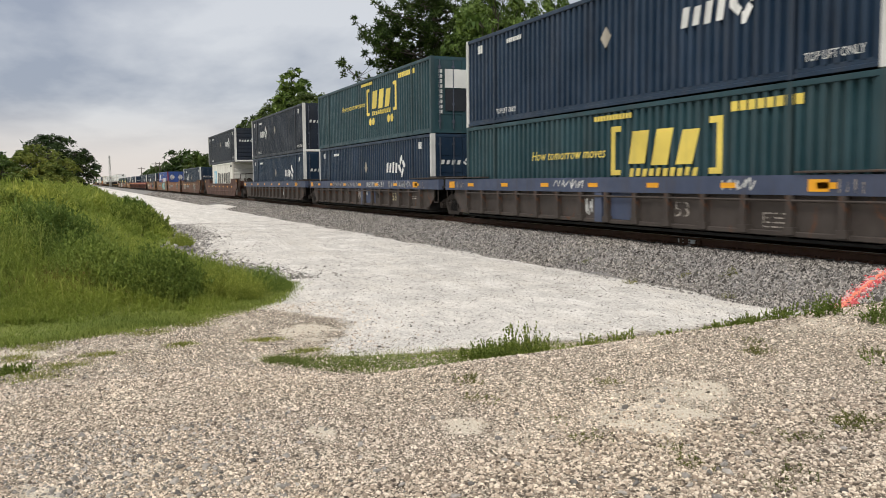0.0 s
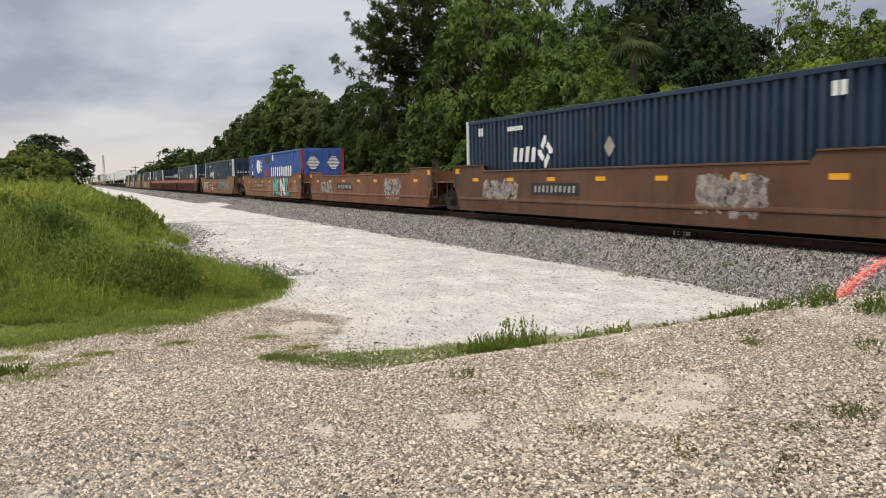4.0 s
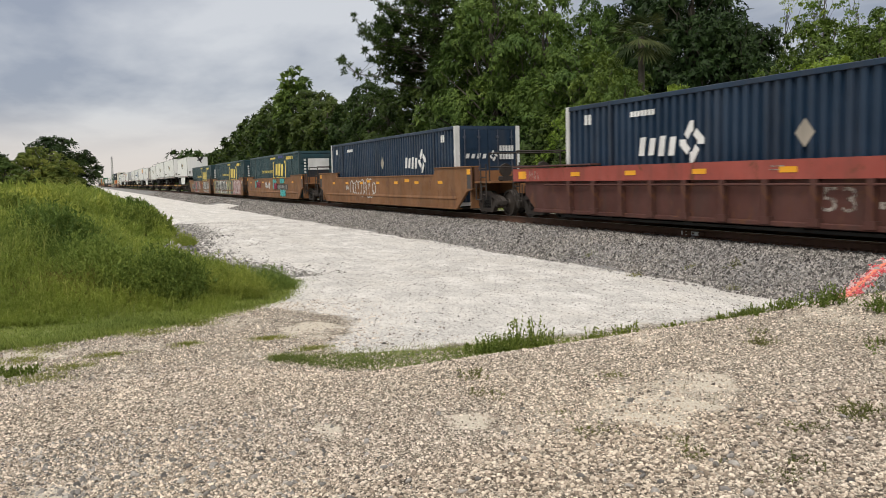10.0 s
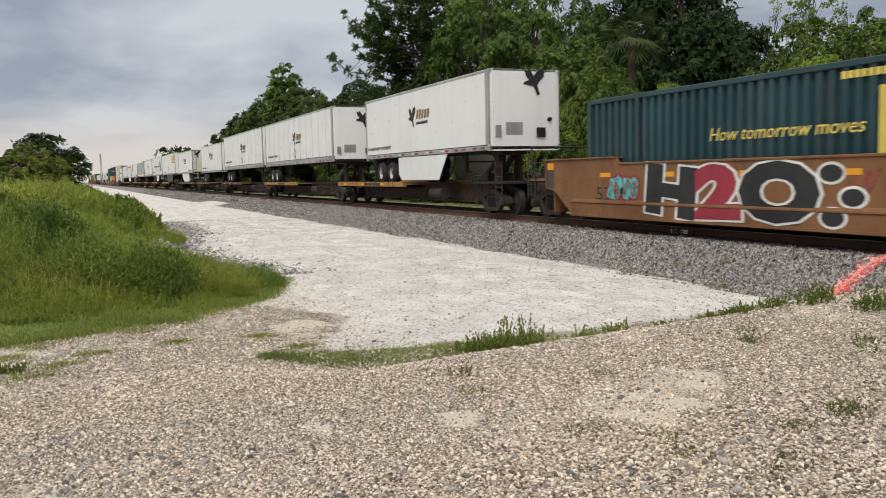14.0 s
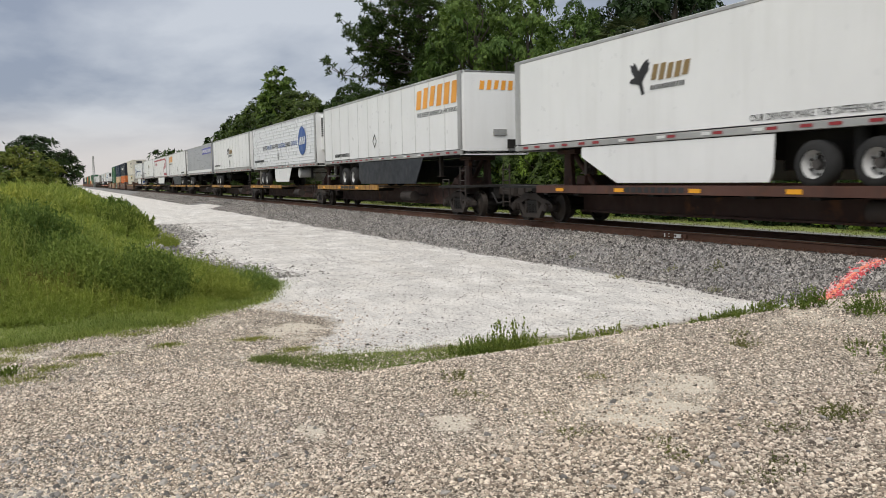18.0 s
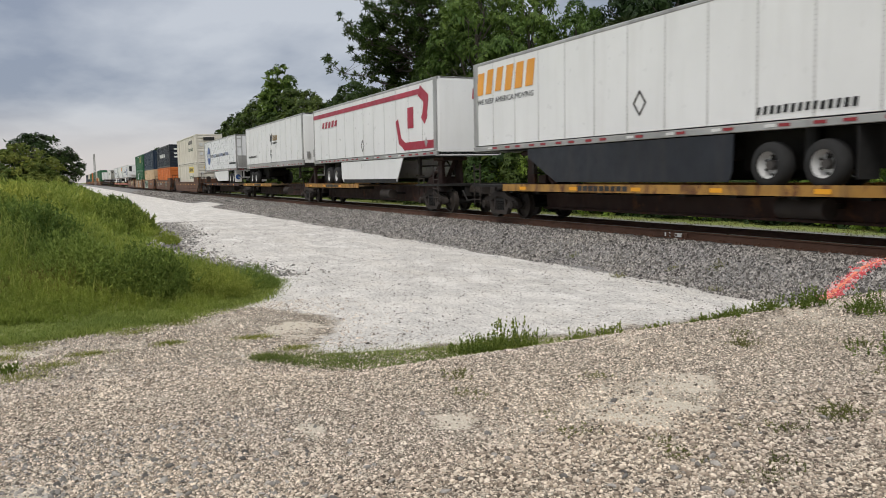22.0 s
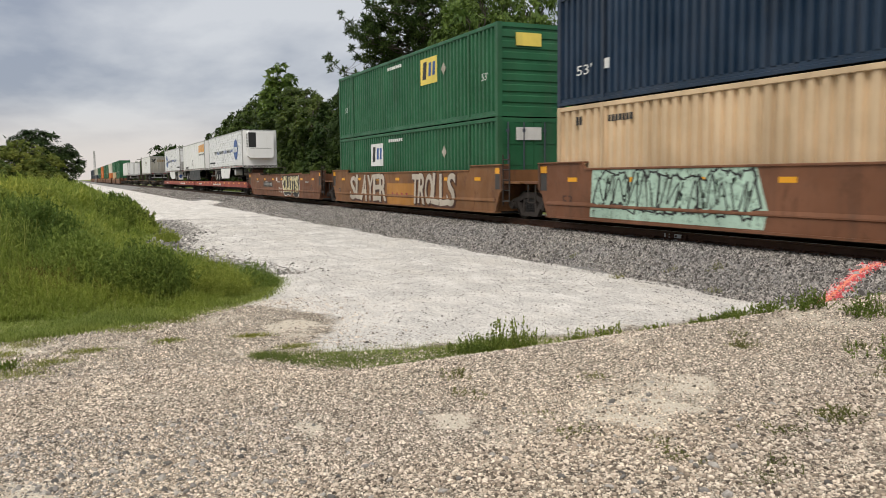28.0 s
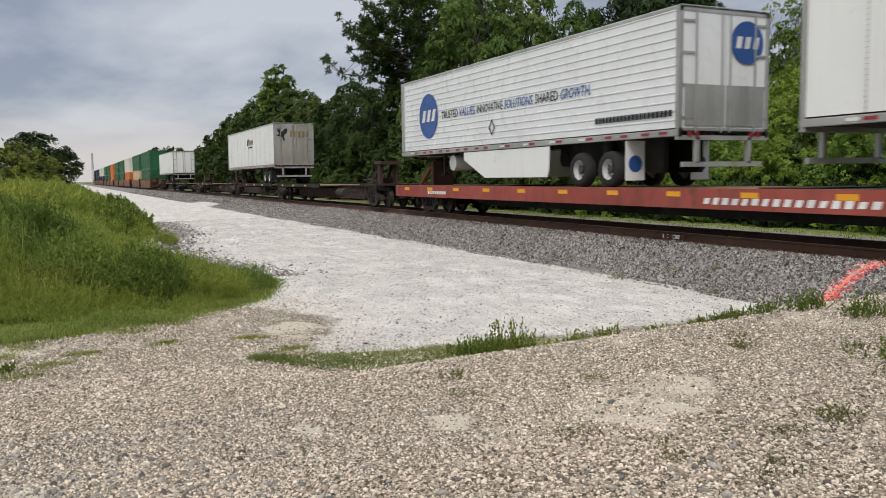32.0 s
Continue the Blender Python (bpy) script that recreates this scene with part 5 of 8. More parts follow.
def mark_bird(x, z=3.62, slogan=None, placard=None, end=None, h=0.36, slogan_z=2.66):
    def go(ob, y, zb):
        part("logo", bird(x + 0.37, z + 0.10, 0.38, y), BLACK, ob, "black bird logo")
        named(ob, "block", (x + 0.75, x + 2.05, z, z + h, 5, y), BRONZE, "bronze name block", 71, lean=0.15, gap=0.16)
        part("name_bar", blocks(x + 0.75, x + 1.9, z - 0.20, z - 0.09, 12, y, 72), BLACK, ob)
        if slogan:
            written("OUR DRIVERS MAKE THE DIFFERENCE!", slogan, slogan + 2.9, slogan_z, 0.14, y, BLACK, ob)
        if placard:
            open_diamond(ob, placard, z - 0.78, 0.30, y)
        if end == "nose":
            part("end_logo", on_end(bird(0.35, 4.25, 0.42, 0), 0.012), BLACK, ob, "black bird logo")
            part("document_box", Shape().box(0.002, 0.06, -1.1, -0.92, 2.5, 2.85, 0.01), ALU, ob)
            part("light_socket", Shape().box(0.002, 0.07, 0.42, 0.72, 2.48, 2.78, 0.01), GRIME, ob)
            part("notice_plate", Shape().box(0.002, 0.010, -0.72, -0.1, 2.55, 2.95), ALU, ob)
            part("hose_coupling", Shape().tube((0.0, 0.9, 3.05), (0.07, 0.9, 3.05), 0.07, n=10), GRIME, ob)
        if end == "door":
            part("end_logo", on_end(bird(-0.75, 4.15, 0.38, 0)), BLACK, ob, "black bird logo")
            for t_ in blocks(-0.3, 1.0, 4.0, 4.4, 5, 0, 71, split=True):
                part("end_name_block", on_end(t_), BRONZE, ob)
    return go


def mark_disc(x, words, owner, end=None):
    def go(ob, y, zb):
        part("disc", disc(x, 3.55, 0.82, 0.80, y), DOTBLUE, ob, "blue disc logo")
        named(ob, "disc_block", (x - 0.62, x + 0.66, 3.34, 3.76, 3, y - 0.007), CHALK, "", 81, lean=0.2)
        a = words
        for t, w, m in (("TRUSTED", 1.32, DARKSKIRT), ("VALUES.", 1.22, DOTBLUE), ("INNOVATIVE", 1.72, DARKSKIRT), ("SOLUTIONS.", 1.72, DOTBLUE), ("SHARED", 1.2, DARKSKIRT), ("GROWTH.", 1.42, DOTBLUE)):
            written(t, a, a + w, 3.36, 0.28, y, m, ob, 0.2 if m is DOTBLUE else 0)
            a += w + 0.09
        part("owner_bars", blocks(owner, owner + 2.9, 2.60, 2.74, 20, y, 83, plain=True), DARKSKIRT, ob)
        open_diamond(ob, -8.6, 2.85, 0.22, y)
        if end:
            for y0, y1 in ((-1.15, -0.03), (0.03, 1.15)):
                part("kick_plate", Shape().box(0.001, 0.016, y0, y1, zb + 0.25, zb + 1.15), ALU, ob, "grey tread plate on the lower door")
            part("end_disc", on_end(disc(0.62, 4.25, 0.48, 0.48, 0)), DOTBLUE, ob, "blue disc on the door")
            for t_ in blocks(0.25, 1.0, 4.12, 4.38, 3, 0, 81, split=True):
                part("end_disc_block", on_end(t_, 0.02), CHALK, ob)
    return go


def mark_w(x, site, plate):
    def go(ob, y, zb):
        named(ob, "block", (x, x + 3.7, 3.88, 4.62, 6, y), AMBER, "large amber name block", 91, lean=0.05, gap=0.14)
        written("WE KEEP AMERICA MOVING", x + 0.1, x + 3.6, 3.58, 0.17, y, DARKSKIRT, ob, 0.15)
        part("site_bars", blocks(site, site + 2.3, 2.40, 2.56, 14, y, 93), BLACK, ob)
        open_diamond(ob, plate, 2.95, 0.27, y)
        if plate:
            for t_ in blocks(-0.65, 1.0, 4.28, 4.60, 6, 0, 91, split=True):
                part("end_name_block", on_end(t_), AMBER, ob)
            part("end_plate", Shape().box(0.005, 0.06, -0.1, 0.4, 2.75, 2.95), ALU, ob)
            part("end_box", Shape().box(0.005, 0.14, 0.45, 0.8, 2.3, 2.6), GRIME, ob)
    return go


def mark_stripe(ob, y, zb):
    part("stripe", Shape().box(-BOX + 0.03, -1.4, y - 0.006, y, 4.42, 4.62), CRIMSON, ob, "crimson stripe")
    part("swoosh", stroke([(-1.5, 4.5), (-0.95, 4.2), (-1.1, 3.62), (-1.2, 3.5)], 0.42, y, 0.005), CRIMSON, ob)
    part("swoosh", stroke([(-3.9, 3.5), (-3.6, 2.75), (-3.1, 2.52), (-0.2, 2.52)], 0.30, y, 0.005), CRIMSON, ob)
    named(ob, "block", (-14.63, -11.92, 3.86, 4.18, 5, y), CRIMSON, "crimson name block", 95, lean=0.2)
    part("logo", Shape().box(-2.8, -2.2, y - 0.006, y, 3.2, 4.0), CRIMSON, ob)
    open_diamond(ob, -8.2, 2.75, 0.25, y)
    diamond(ob, -1.0, 2.6, 0.18, ALU, y)
    part("end_logo", on_end(blocks(0.1, 0.6, 4.1, 4.5, 3, 0, 96)), CRIMSON, ob)


def mark_panel(ob, y, zb):
    part("name_panel", Shape().box(-5.67, -0.24, y - 0.006, y, 3.98, 4.54), VIOLET, ob, "violet-blue name panel")
    named(ob, "block", (-5.5, -3.1, 4.08, 4.42, 7, y - 0.007), CHALK, "white name block", 97, lean=0.2)
    named(ob, "block", (-2.95, -0.45, 4.08, 4.42, 7, y - 0.007), CHALK, "", 98, lean=0.2, gap=0.4)
    part("white_band", Shape().box(-BOX + 0.05, -0.3, y - 0.004, y, zb + 0.22, zb + 0.46), WHITE, ob)
    part("end_panel", Shape().box(0.005, 0.012, -0.75, 0.6, 3.98, 4.54), VIOLET, ob)


# ---- skeleton cars and flat cars ----
def spine_car(s, length, label, deck_front=False, both=False, hitch=-1.0, lead="joint", tail="joint", edge=MUDDY, mark=True):
    """One skeleton platform: a narrow beam, a deck for the trailer's wheels and a hitch for its nose. s: its leading truck."""
    ob = thing("spine_car", label, "rail car", (-length / 2, 0, 0), "skeleton cars of the train")
    beam = Shape()
    beam.run([(-0.42, 0.98), (0.42, 0.98), (0.42, 0.93), (0.30, 0.93), (0.30, 0.36), (0.42, 0.36), (0.42, 0.31), (-0.42, 0.31), (-0.42, 0.36), (-0.30, 0.36), (-0.30, 0.93), (-0.42, 0.93)], -length + 1.5, -1.5)
    beam.box(-1.6, 0.1, -0.3, 0.3, 0.72, 0.98).box(-length - 0.1, -length + 1.6, -0.3, 0.3, 0.72, 0.98)
    part("centre_beam", beam, BEAM, ob)
    spans = [(-length + 0.9, -length + 10.0)] if not deck_front else [(-10.0, -0.9)]
    if both:
        spans = [(-length + 0.9, -0.9)]
    for a, b in spans:
        part("deck", Shape().box(a, b, -1.42, 1.42, 0.93, 0.985), DECK, ob)
        for i in (1, -1):
            part("deck_edge", Shape().box(a, b, min(-1.48 * i, -1.42 * i), max(-1.48 * i, -1.42 * i), 0.86, 1.06, 0), edge, ob, "ochre painted deck edge")
        k = a + 0.4
        while k < b:
            arms = Shape().add([(k - 0.1, -1.42, 0.80), (k + 0.1, -1.42, 0.80), (k + 0.1, 1.42, 0.80), (k - 0.1, 1.42, 0.80), (k - 0.1, -1.42, 0.928), (k + 0.1, -1.42, 0.928), (k + 0.1, 1.42, 0.928), (k - 0.1, 1.42, 0.928)], [(3, 2, 1, 0), (4, 5, 6, 7), (0, 1, 5, 4), (2, 3, 7, 6), (1, 2, 6, 5), (3, 0, 4, 7)])
            part("cross_arm", arms, GRIME, ob)
            k += 1.5
        reflectors(ob, [a + 1.2 + 2.6 * j for j in range(int((b - a) / 2.6))], 0.95, -1.482, 0.36, 0.09)
        if mark:
            part("number_bar", blocks(a + 4.0, a + 6.1, 0.90, 1.02, 9, -1.483, 5, plain=True), BLACK, ob)
    h = hitch
    st = Shape()
    way = 1 if not deck_front else -1
    for yy in (-0.38, 0.38):
        st.tube((h - 1.3 * way, yy, 1.0), (h, yy * 0.6, 1.98), 0.085, n=8)
        st.plate([(h - 0.20, 1.0), (h + 0.24, 1.0), (h + 0.15, 1.98), (h - 0.15, 1.98)], yy - 0.06, yy + 0.06)
    st.box(h - 0.45, h + 0.45, -0.5, 0.5, 1.93, 2.07, 0.03).box(h - 1.5, h + 0.4, -0.55, 0.55, 0.97, 1.06)
    st.box(h - 0.75 * way - 0.2, h - 0.75 * way + 0.2, -0.5, 0.5, 1.06, 1.32, 0.03)
    part("hitch", st, BEAM, ob, "grimy rust-brown hitch stand")
    part("air_tank", Shape().tube((-length / 2 + 3.2, -0.95, 0.62), (-length / 2 + 4.3, -0.95, 0.62), 0.20, n=14).box(-length / 2 + 3.5, -length / 2 + 3.6, -0.95, -0.3, 0.6, 0.7).box(-length / 2 + 4.0, -length / 2 + 4.1, -0.95, -0.3, 0.6, 0.7), TRUCK, ob)
    bogie(ob, 0.0)
    st = Shape().tube((-0.5, -1.2, 0.6), (-0.5, -1.2, 1.25), 0.025, n=6).tube((-0.5, -1.2, 1.25), (-1.0, -1.2, 1.25), 0.025, n=6).tube((-1.0, -1.2, 1.25), (-1.0, -1.2, 0.6), 0.025, n=6)
    part("hand_rail", st, TRUCK, ob)
    if lead == "coupler":
        part("end_platform", Shape().box(-0.9, 1.3, -1.4, 1.4, 0.98, 1.05).box(0.9, 1.25, -0.35, 0.35, 0.6, 0.98), GRIME, ob)
        coupler(ob, 1.2, 1)
        ladder(ob, 1.0, -1.38, 0.4, 1.7, TRUCK)
    if tail == "coupler":
        bogie(ob, -length)
        part("end_platform", Shape().box(-length - 1.3, -length + 0.9, -1.4, 1.4, 0.98, 1.05).box(-length - 1.25, -length - 0.9, -0.35, 0.35, 0.6, 0.98), GRIME, ob)
        coupler(ob, -length - 1.2, -1)
        ladder(ob, -length - 1.0, -1.38, 0.4, 1.7, TRUCK)
    return rolls(ob, s)


def flat_car(s, length, label, name_at=None):
    ob = thing("flat_car", label, "rail car", (-length / 2, 0, 0), "long flat cars of the train")
    part("deck", Shape().box(-length, 0, -1.36, 1.36, 0.97, 1.02), DECK, ob)
    for i in (1, -1):
        part("side_sill", Shape().run([(-1.42 * i, 0.60), (-1.42 * i, 1.03), (-1.34 * i, 1.03), (-1.34 * i, 0.68), (-1.20 * i, 0.66), (-1.20 * i, 0.60)], -length, 0), REDCAR, ob)
    part("centre_sill", Shape().plate([(-length + 3, 0.80), (-length + 6, 0.36), (-6, 0.36), (-3, 0.80)], -0.45, 0.45), GRIME, ob)
    cross = Shape()
    for k in range(9):
        x = -2.5 - (length - 5) * k / 8
        cross.box(x - 0.08, x + 0.08, -1.34, 1.34, 0.7, 0.97)
    part("cross_bearer", cross, GRIME, ob)
    reflectors(ob, [-1.2 - 2.2 * k for k in range(int(length / 2.2))], 0.90, -1.421, 0.45, 0.11)
    for x in (-2.6, -length + 2.6):
        bogie(ob, x)
    for x, w in ((0, 1), (-length, -1)):
        coupler(ob, x - 0.3 * w, w)
        part("end_sill", Shape().box(x - 0.1, x + 0.1, -1.36, 1.36, 0.62, 1.0), REDCAR, ob)
    at = name_at or -length / 2
    named(ob, "block", (at - 2.1, at + 2.1, 0.70, 0.84, 16, -1.421), CHALK, "white name block", 12)
    part("number_bar", blocks(-length + 3.2, -length + 4.8, 0.72, 0.83, 8, -1.421, 13, plain=True), CHALK, ob)
    for x in (-6.0, -length / 2 - 6, -length / 2 + 5):
        part("bridge_plate", Shape().box(x - 0.6, x + 0.6, -1.2, 1.2, 1.02, 1.05), GRIME, ob)
    return rolls(ob, s)


def stanchion(s, x, label="red steel trailer hitch stand on the flat car"):
    ob = thing("hitch_stand", label, "trailer hitch", (x, 0, 1.02), "hitch stands on the flat cars")
    st = Shape()
    for yy in (-0.4, 0.4):
        st.tube((x - 1.2, yy, 1.03), (x, yy * 0.7, 1.98), 0.07, n=8)
    part("strut", st, REDCAR, ob)
    part("post", Shape().box(x - 0.1, x + 0.1, -0.42, 0.42, 1.02, 1.96), MAROON, ob)
    part("top_plate", Shape().box(x - 0.4, x + 0.4, -0.45, 0.45, 1.95, 2.07, 0.03), GRIME, ob)
    return rolls(ob, s)

# ---- the train, car by car ----
LOW, HIGH = 0.23, 0.23 + TALL + 0.012
U_A, U_B = mark_u(-13.0), mark_u(-5.2)


def g_grey(ob, y):
    written("53", -5.06, -4.56, 0.50, 0.34, y, FADED, ob)
    scrawl(ob, y - 0.09, -10.0, -8.5, 1.10, 1.34, 8, SCRAWL, 3, 0.03)
    scrawl(ob, y - 0.09, -3.5, -2.5, 1.10, 1.34, 6, SCRAWL, 8, 0.035)
    scrawl(ob, y, -8.6, -7.75, 0.42, 0.85, 8, SCRAWL, 5, 0.04)
    part("stencil_box", stroke([(-2.43, 0.40), (-1.85, 0.40), (-1.85, 0.66), (-2.43, 0.66), (-2.43, 0.40)], 0.03, y, 0.004), FADED, ob)
    part("stencil_bars", Shape().box(-2.36, -1.92, y - 0.004, y, 0.47, 0.50).box(-2.36, -1.92, y - 0.004, y, 0.56, 0.59), FADED, ob)
    part("blue_post", Shape().box(-8.0, -7.7, y - 0.10, y, 0.26, 1.0), GREYCAR, ob)
    part("blue_panel", Shape().box(-7.6, -6.6, y - 0.004, y, 0.35, 1.0), GREYCAR, ob, "repainted blue panel")


def g_grey2(ob, y):
    written("53", -3.92, -3.42, 0.52, 0.34, y, STRAW, ob)
    part("spray_patch", disc(-8.62, 0.72, 0.40, 0.30, y), FADED, ob, "pale sprayed disc")
    part("blue_panel", Shape().box(-7.55, -6.1, y - 0.004, y, 0.35, 1.0), GREYCAR, ob, "repainted blue panel")
    part("blue_post", Shape().box(-7.9, -7.6, y - 0.10, y, 0.26, 1.0), GREYCAR, ob)
    part("spray_star", stroke([(-7.4, 0.72), (-7.25, 0.9), (-7.2, 0.72), (-7.3, 0.8)], 0.05, y - 0.005, 0.004), SCRAWL, ob)
    written("RESKUE-21", -7.12, -4.75, 1.08, 0.24, y - 0.09, SCRAWL, ob, 0.1)
    scrawl(ob, y - 0.09, -12.6, -8.1, 1.08, 1.30, 30, DIMSCRAWL, 12, 0.035)
    scrawl(ob, y - 0.09, -4.3, -1.6, 1.07, 1.32, 12, DIMSCRAWL, 13, 0.06)
    for x, z in ((-10.6, 0.7), (-1.9, 0.62)):
        part("stencil_bars", Shape().box(x, x + 0.7, y - 0.004, y, z, z + 0.04).box(x, x + 0.7, y - 0.004, y, z + 0.09, z + 0.12), FADED, ob)
    part("bracket_arm", Shape().tube((-5.9, y - 0.1, 0.98), (-5.4, y - 0.1, 0.72), 0.03, n=6).tube((-5.4, y - 0.1, 0.72), (-4.9, y - 0.1, 0.98), 0.03, n=6).box(-5.5, -5.3, y - 0.12, y, 0.6, 0.75), GRIME, ob)


def g_plain(ob, y):
    numbers(ob, y, -12.9, -10.6, 0.92, 1.16, MAROON)


def g_faded(seed):
    def go(ob, y):
        tag(ob, y, -14.5, -12.4, 0.45, 1.2, 4, FADED, None, seed)
        numbers(ob, y, -11.5, -9.0)
        tag(ob, y, -4.5, -2.6, 0.3, 1.35, 3, FADED, None, seed + 1)
    return go


def g_aqua(ob, y):
    written("53", -15.1, -14.55, 0.62, 0.36, y, BLACK, ob)
    numbers(ob, y, -13.25, -9.95)
    for x, z, r in ((-6.6, 0.75, 0.5), (-5.2, 0.55, 0.6), (-2.6, 0.95, 0.45)):
        part("spray_blob", disc(x, z, r * 1.3, r * 0.7, y), SPRAYORANGE, ob, "orange sprayed cloud behind the letters")
    spray_word(ob, y - 0.008, "MONZ", -6.95, -2.5, 0.26, 1.42, (AQUA, AQUA, CHALK, AQUA), BLACK, 18, 0.06, 0.045)
    scrawl(ob, y, -8.6, -7.5, 0.45, 0.9, 5, DIMSCRAWL, 19, 0.03)
    part("stencil_bars", blocks(-1.5, -0.4, 0.62, 0.95, 3, y, 3, plain=True), FADED, ob)


def g_arts(ob, y):
    spray_word(ob, y, "ARTS", -16.0, -13.3, 0.36, 1.22, (BONE,), MAROON, 31, 0.04, 0.03, 0.08)
    numbers(ob, y, -12.8, -9.8)
    part("panel", stroke([(-10.7, 0.47), (-9.95, 0.47), (-9.95, 0.66), (-10.7, 0.66), (-10.7, 0.47)], 0.09, y, 0.004), CHALK, ob)
    scrawl(ob, y, -9.7, -8.3, 0.45, 0.95, 8, MAROON, 34, 0.05)
    tag(ob, y, -8.25, -6.95, 0.35, 1.15, 2, PLUM, None, 35)
    tag(ob, y, -6.4, -3.4, 0.25, 1.35, 4, AGED, GREYCAR, 33, "grey-blue sprayed shapes, faded")
    tag(ob, y, -3.5, -0.6, 0.35, 1.25, 4, FADED, AGED, 36)


def g_red(x):
    def go(ob, y):
        written("53", x, x + 0.78, 0.55, 0.46, y, FADED, ob)
        part("stencil_bars", blocks(x + 1.2, x + 1.9, 0.62, 0.74, 5, y, 3, plain=True), FADED, ob)
        c = x + 5.6
        part("stencil_shield", stroke([(c - 0.2, 0.95), (c + 0.2, 0.95), (c + 0.2, 0.68), (c, 0.56), (c - 0.2, 0.68), (c - 0.2, 0.95)], 0.03, y, 0.004), FADED, ob)
        for k in range(6):
            part("stencil_mark", Shape().box(x - 1.1 + 2.55 * k, x - 0.75 + 2.55 * k, y - 0.094, y - 0.09, 1.36, 1.39).box(x - 1.1 + 2.55 * k, x - 0.75 + 2.55 * k, y - 0.094, y - 0.09, 1.30, 1.32), FADED, ob)
    return go


def g_loops(ob, y):
    rnd = random.Random(44)
    for k in range(9):
        cx, rx, rz = -12.0 + 0.42 * k, rnd.uniform(0.22, 0.40), rnd.uniform(0.24, 0.44)
        a0, turn = rnd.uniform(0, 6.28), rnd.uniform(4.4, 6.2)
        ring = [(cx + rx * math.cos(a0 + turn * j / 16) + 0.1 * j / 16, 0.88 + rz * math.sin(a0 + turn * j / 16)) for j in range(17)]
        part("spray_loop", stroke(ring, 0.045, y, 0.004 + 0.0003 * k), SCRAWL, ob, "thin white sprayed loop")
    scrawl(ob, y, -12.9, -12.4, 0.75, 1.0, 4, SCRAWL, 45, 0.03)
    reflectors(ob, [-9.3, -4.4], 1.2, y - 0.004, 0.5, 0.12)


def g_c13(ob, y):
    written("53", -15.3, -14.8, 0.6, 0.36, y, BLACK, ob)
    tag(ob, y, -13.4, -12.2, 0.75, 1.4, 2, AQUA, None, 51)
    tag(ob, y - 0.02, -12.7, -11.2, 0.8, 1.35, 2, PLUM, None, 55)
    scrawl(ob, y - 0.03, -9.5, -7.7, 0.75, 1.3, 9, SCRAWL, 52, 0.05)
    numbers(ob, y, -6.6, -2.4, 0.72, 1.08)
    tag(ob, y - 0.03, -6.7, -5.6, 0.75, 1.45, 2, AQUA, None, 53)
    tag(ob, y - 0.05, -6.4, -5.4, 0.7, 1.25, 1, PLUM, None, 56)
    tag(ob, y - 0.03, -4.5, -3.2, 1.12, 1.46, 4, AQUA, None, 54)
    tag(ob, y - 0.03, -4.5, -3.0, 0.25, 0.75, 4, AQUA, None, 57)


def g_c14(ob, y):
    for x0, x1, m in ((-15.9, -14.9, LIMEWASH), (-14.9, -7.9, ASH), (-7.9, -4.6, LIMEWASH), (-4.7, -0.6, MAUVE)):
        part("spray_field", Shape().box(x0, x1, y - 0.002, y, 0.215, 1.455), m, ob, "broad sprayed field")
    tag(ob, y - 0.004, -14.9, -12.4, 0.28, 1.45, 2, BLACK, CHALK, 61, "black sprayed shapes with white edges")
    for k, x in enumerate((-12.6, -11.5, -10.6, -9.8)):
        part("spray_bar", Shape().plate([(x, 0.24), (x + 0.34, 0.24), (x - 0.02, 1.43), (x - 0.36, 1.43)], y - 0.010, y - 0.003), (LIME, CHALK, LIME, BLACK)[k], ob, "slanting sprayed bar")
    tag(ob, y - 0.008, -11.4, -8.0, 0.28, 1.45, 3, BLACK, CHALK, 62, "black sprayed shapes with white edges")
    for k, (x, lean) in enumerate(((-7.4, 0.5), (-6.6, -0.6), (-5.7, 0.4), (-5.0, -0.7), (-4.1, 0.8), (-3.2, -0.9))):
        part("spray_bar", Shape().plate([(x, 0.24), (x + 0.30, 0.24), (x + 0.2 + lean, 1.43), (x - 0.05 + lean, 1.43)], y - 0.010 - 0.001 * k, y - 0.003), (BLACK, STRAW, GREYCAR, BLACK, PLAINRED, BLACK)[k], ob, "slanting sprayed bar")
    tag(ob, y - 0.016, -3.9, -1.0, 0.3, 1.4, 3, MAUVE, CHALK, 64, "mauve sprayed shapes with white lines")
    written("125 T", 0.02, 0.5, 1.15, 0.26, y - 0.035, CHALK, ob)


def g_c15(ob, y):
    written("53", -15.5, -14.9, 0.6, 0.34, y, BLACK, ob)
    tag(ob, y, -14.9, -13.8, 0.6, 1.2, 2, AQUA, REDTAPE, 71)
    spray_word(ob, y, "H2O", -13.45, -8.70, 0.24, 1.45, (BLACK, PLAINRED, BLACK), CHALK, 72, 0.10, 0.045, widths=(1.6, 1.3, 1.9))
    for k, (x, z) in enumerate(((-8.45, 1.2), (-8.0, 0.78), (-8.4, 0.42))):
        part("spray_ring", disc(x, z, 0.30, 0.20, y), CHALK, ob)
        part("spray_spot", disc(x, z, 0.24, 0.15, y - 0.008), BLACK, ob)
    tag(ob, y, -5.1, -0.9, 0.22, 1.43, 5, BLACK, CHALK, 76, "black sprayed shapes with white edges")
    scrawl(ob, y, -8.0, -6.4, 0.7, 1.3, 6, PLUM, 77, 0.03)


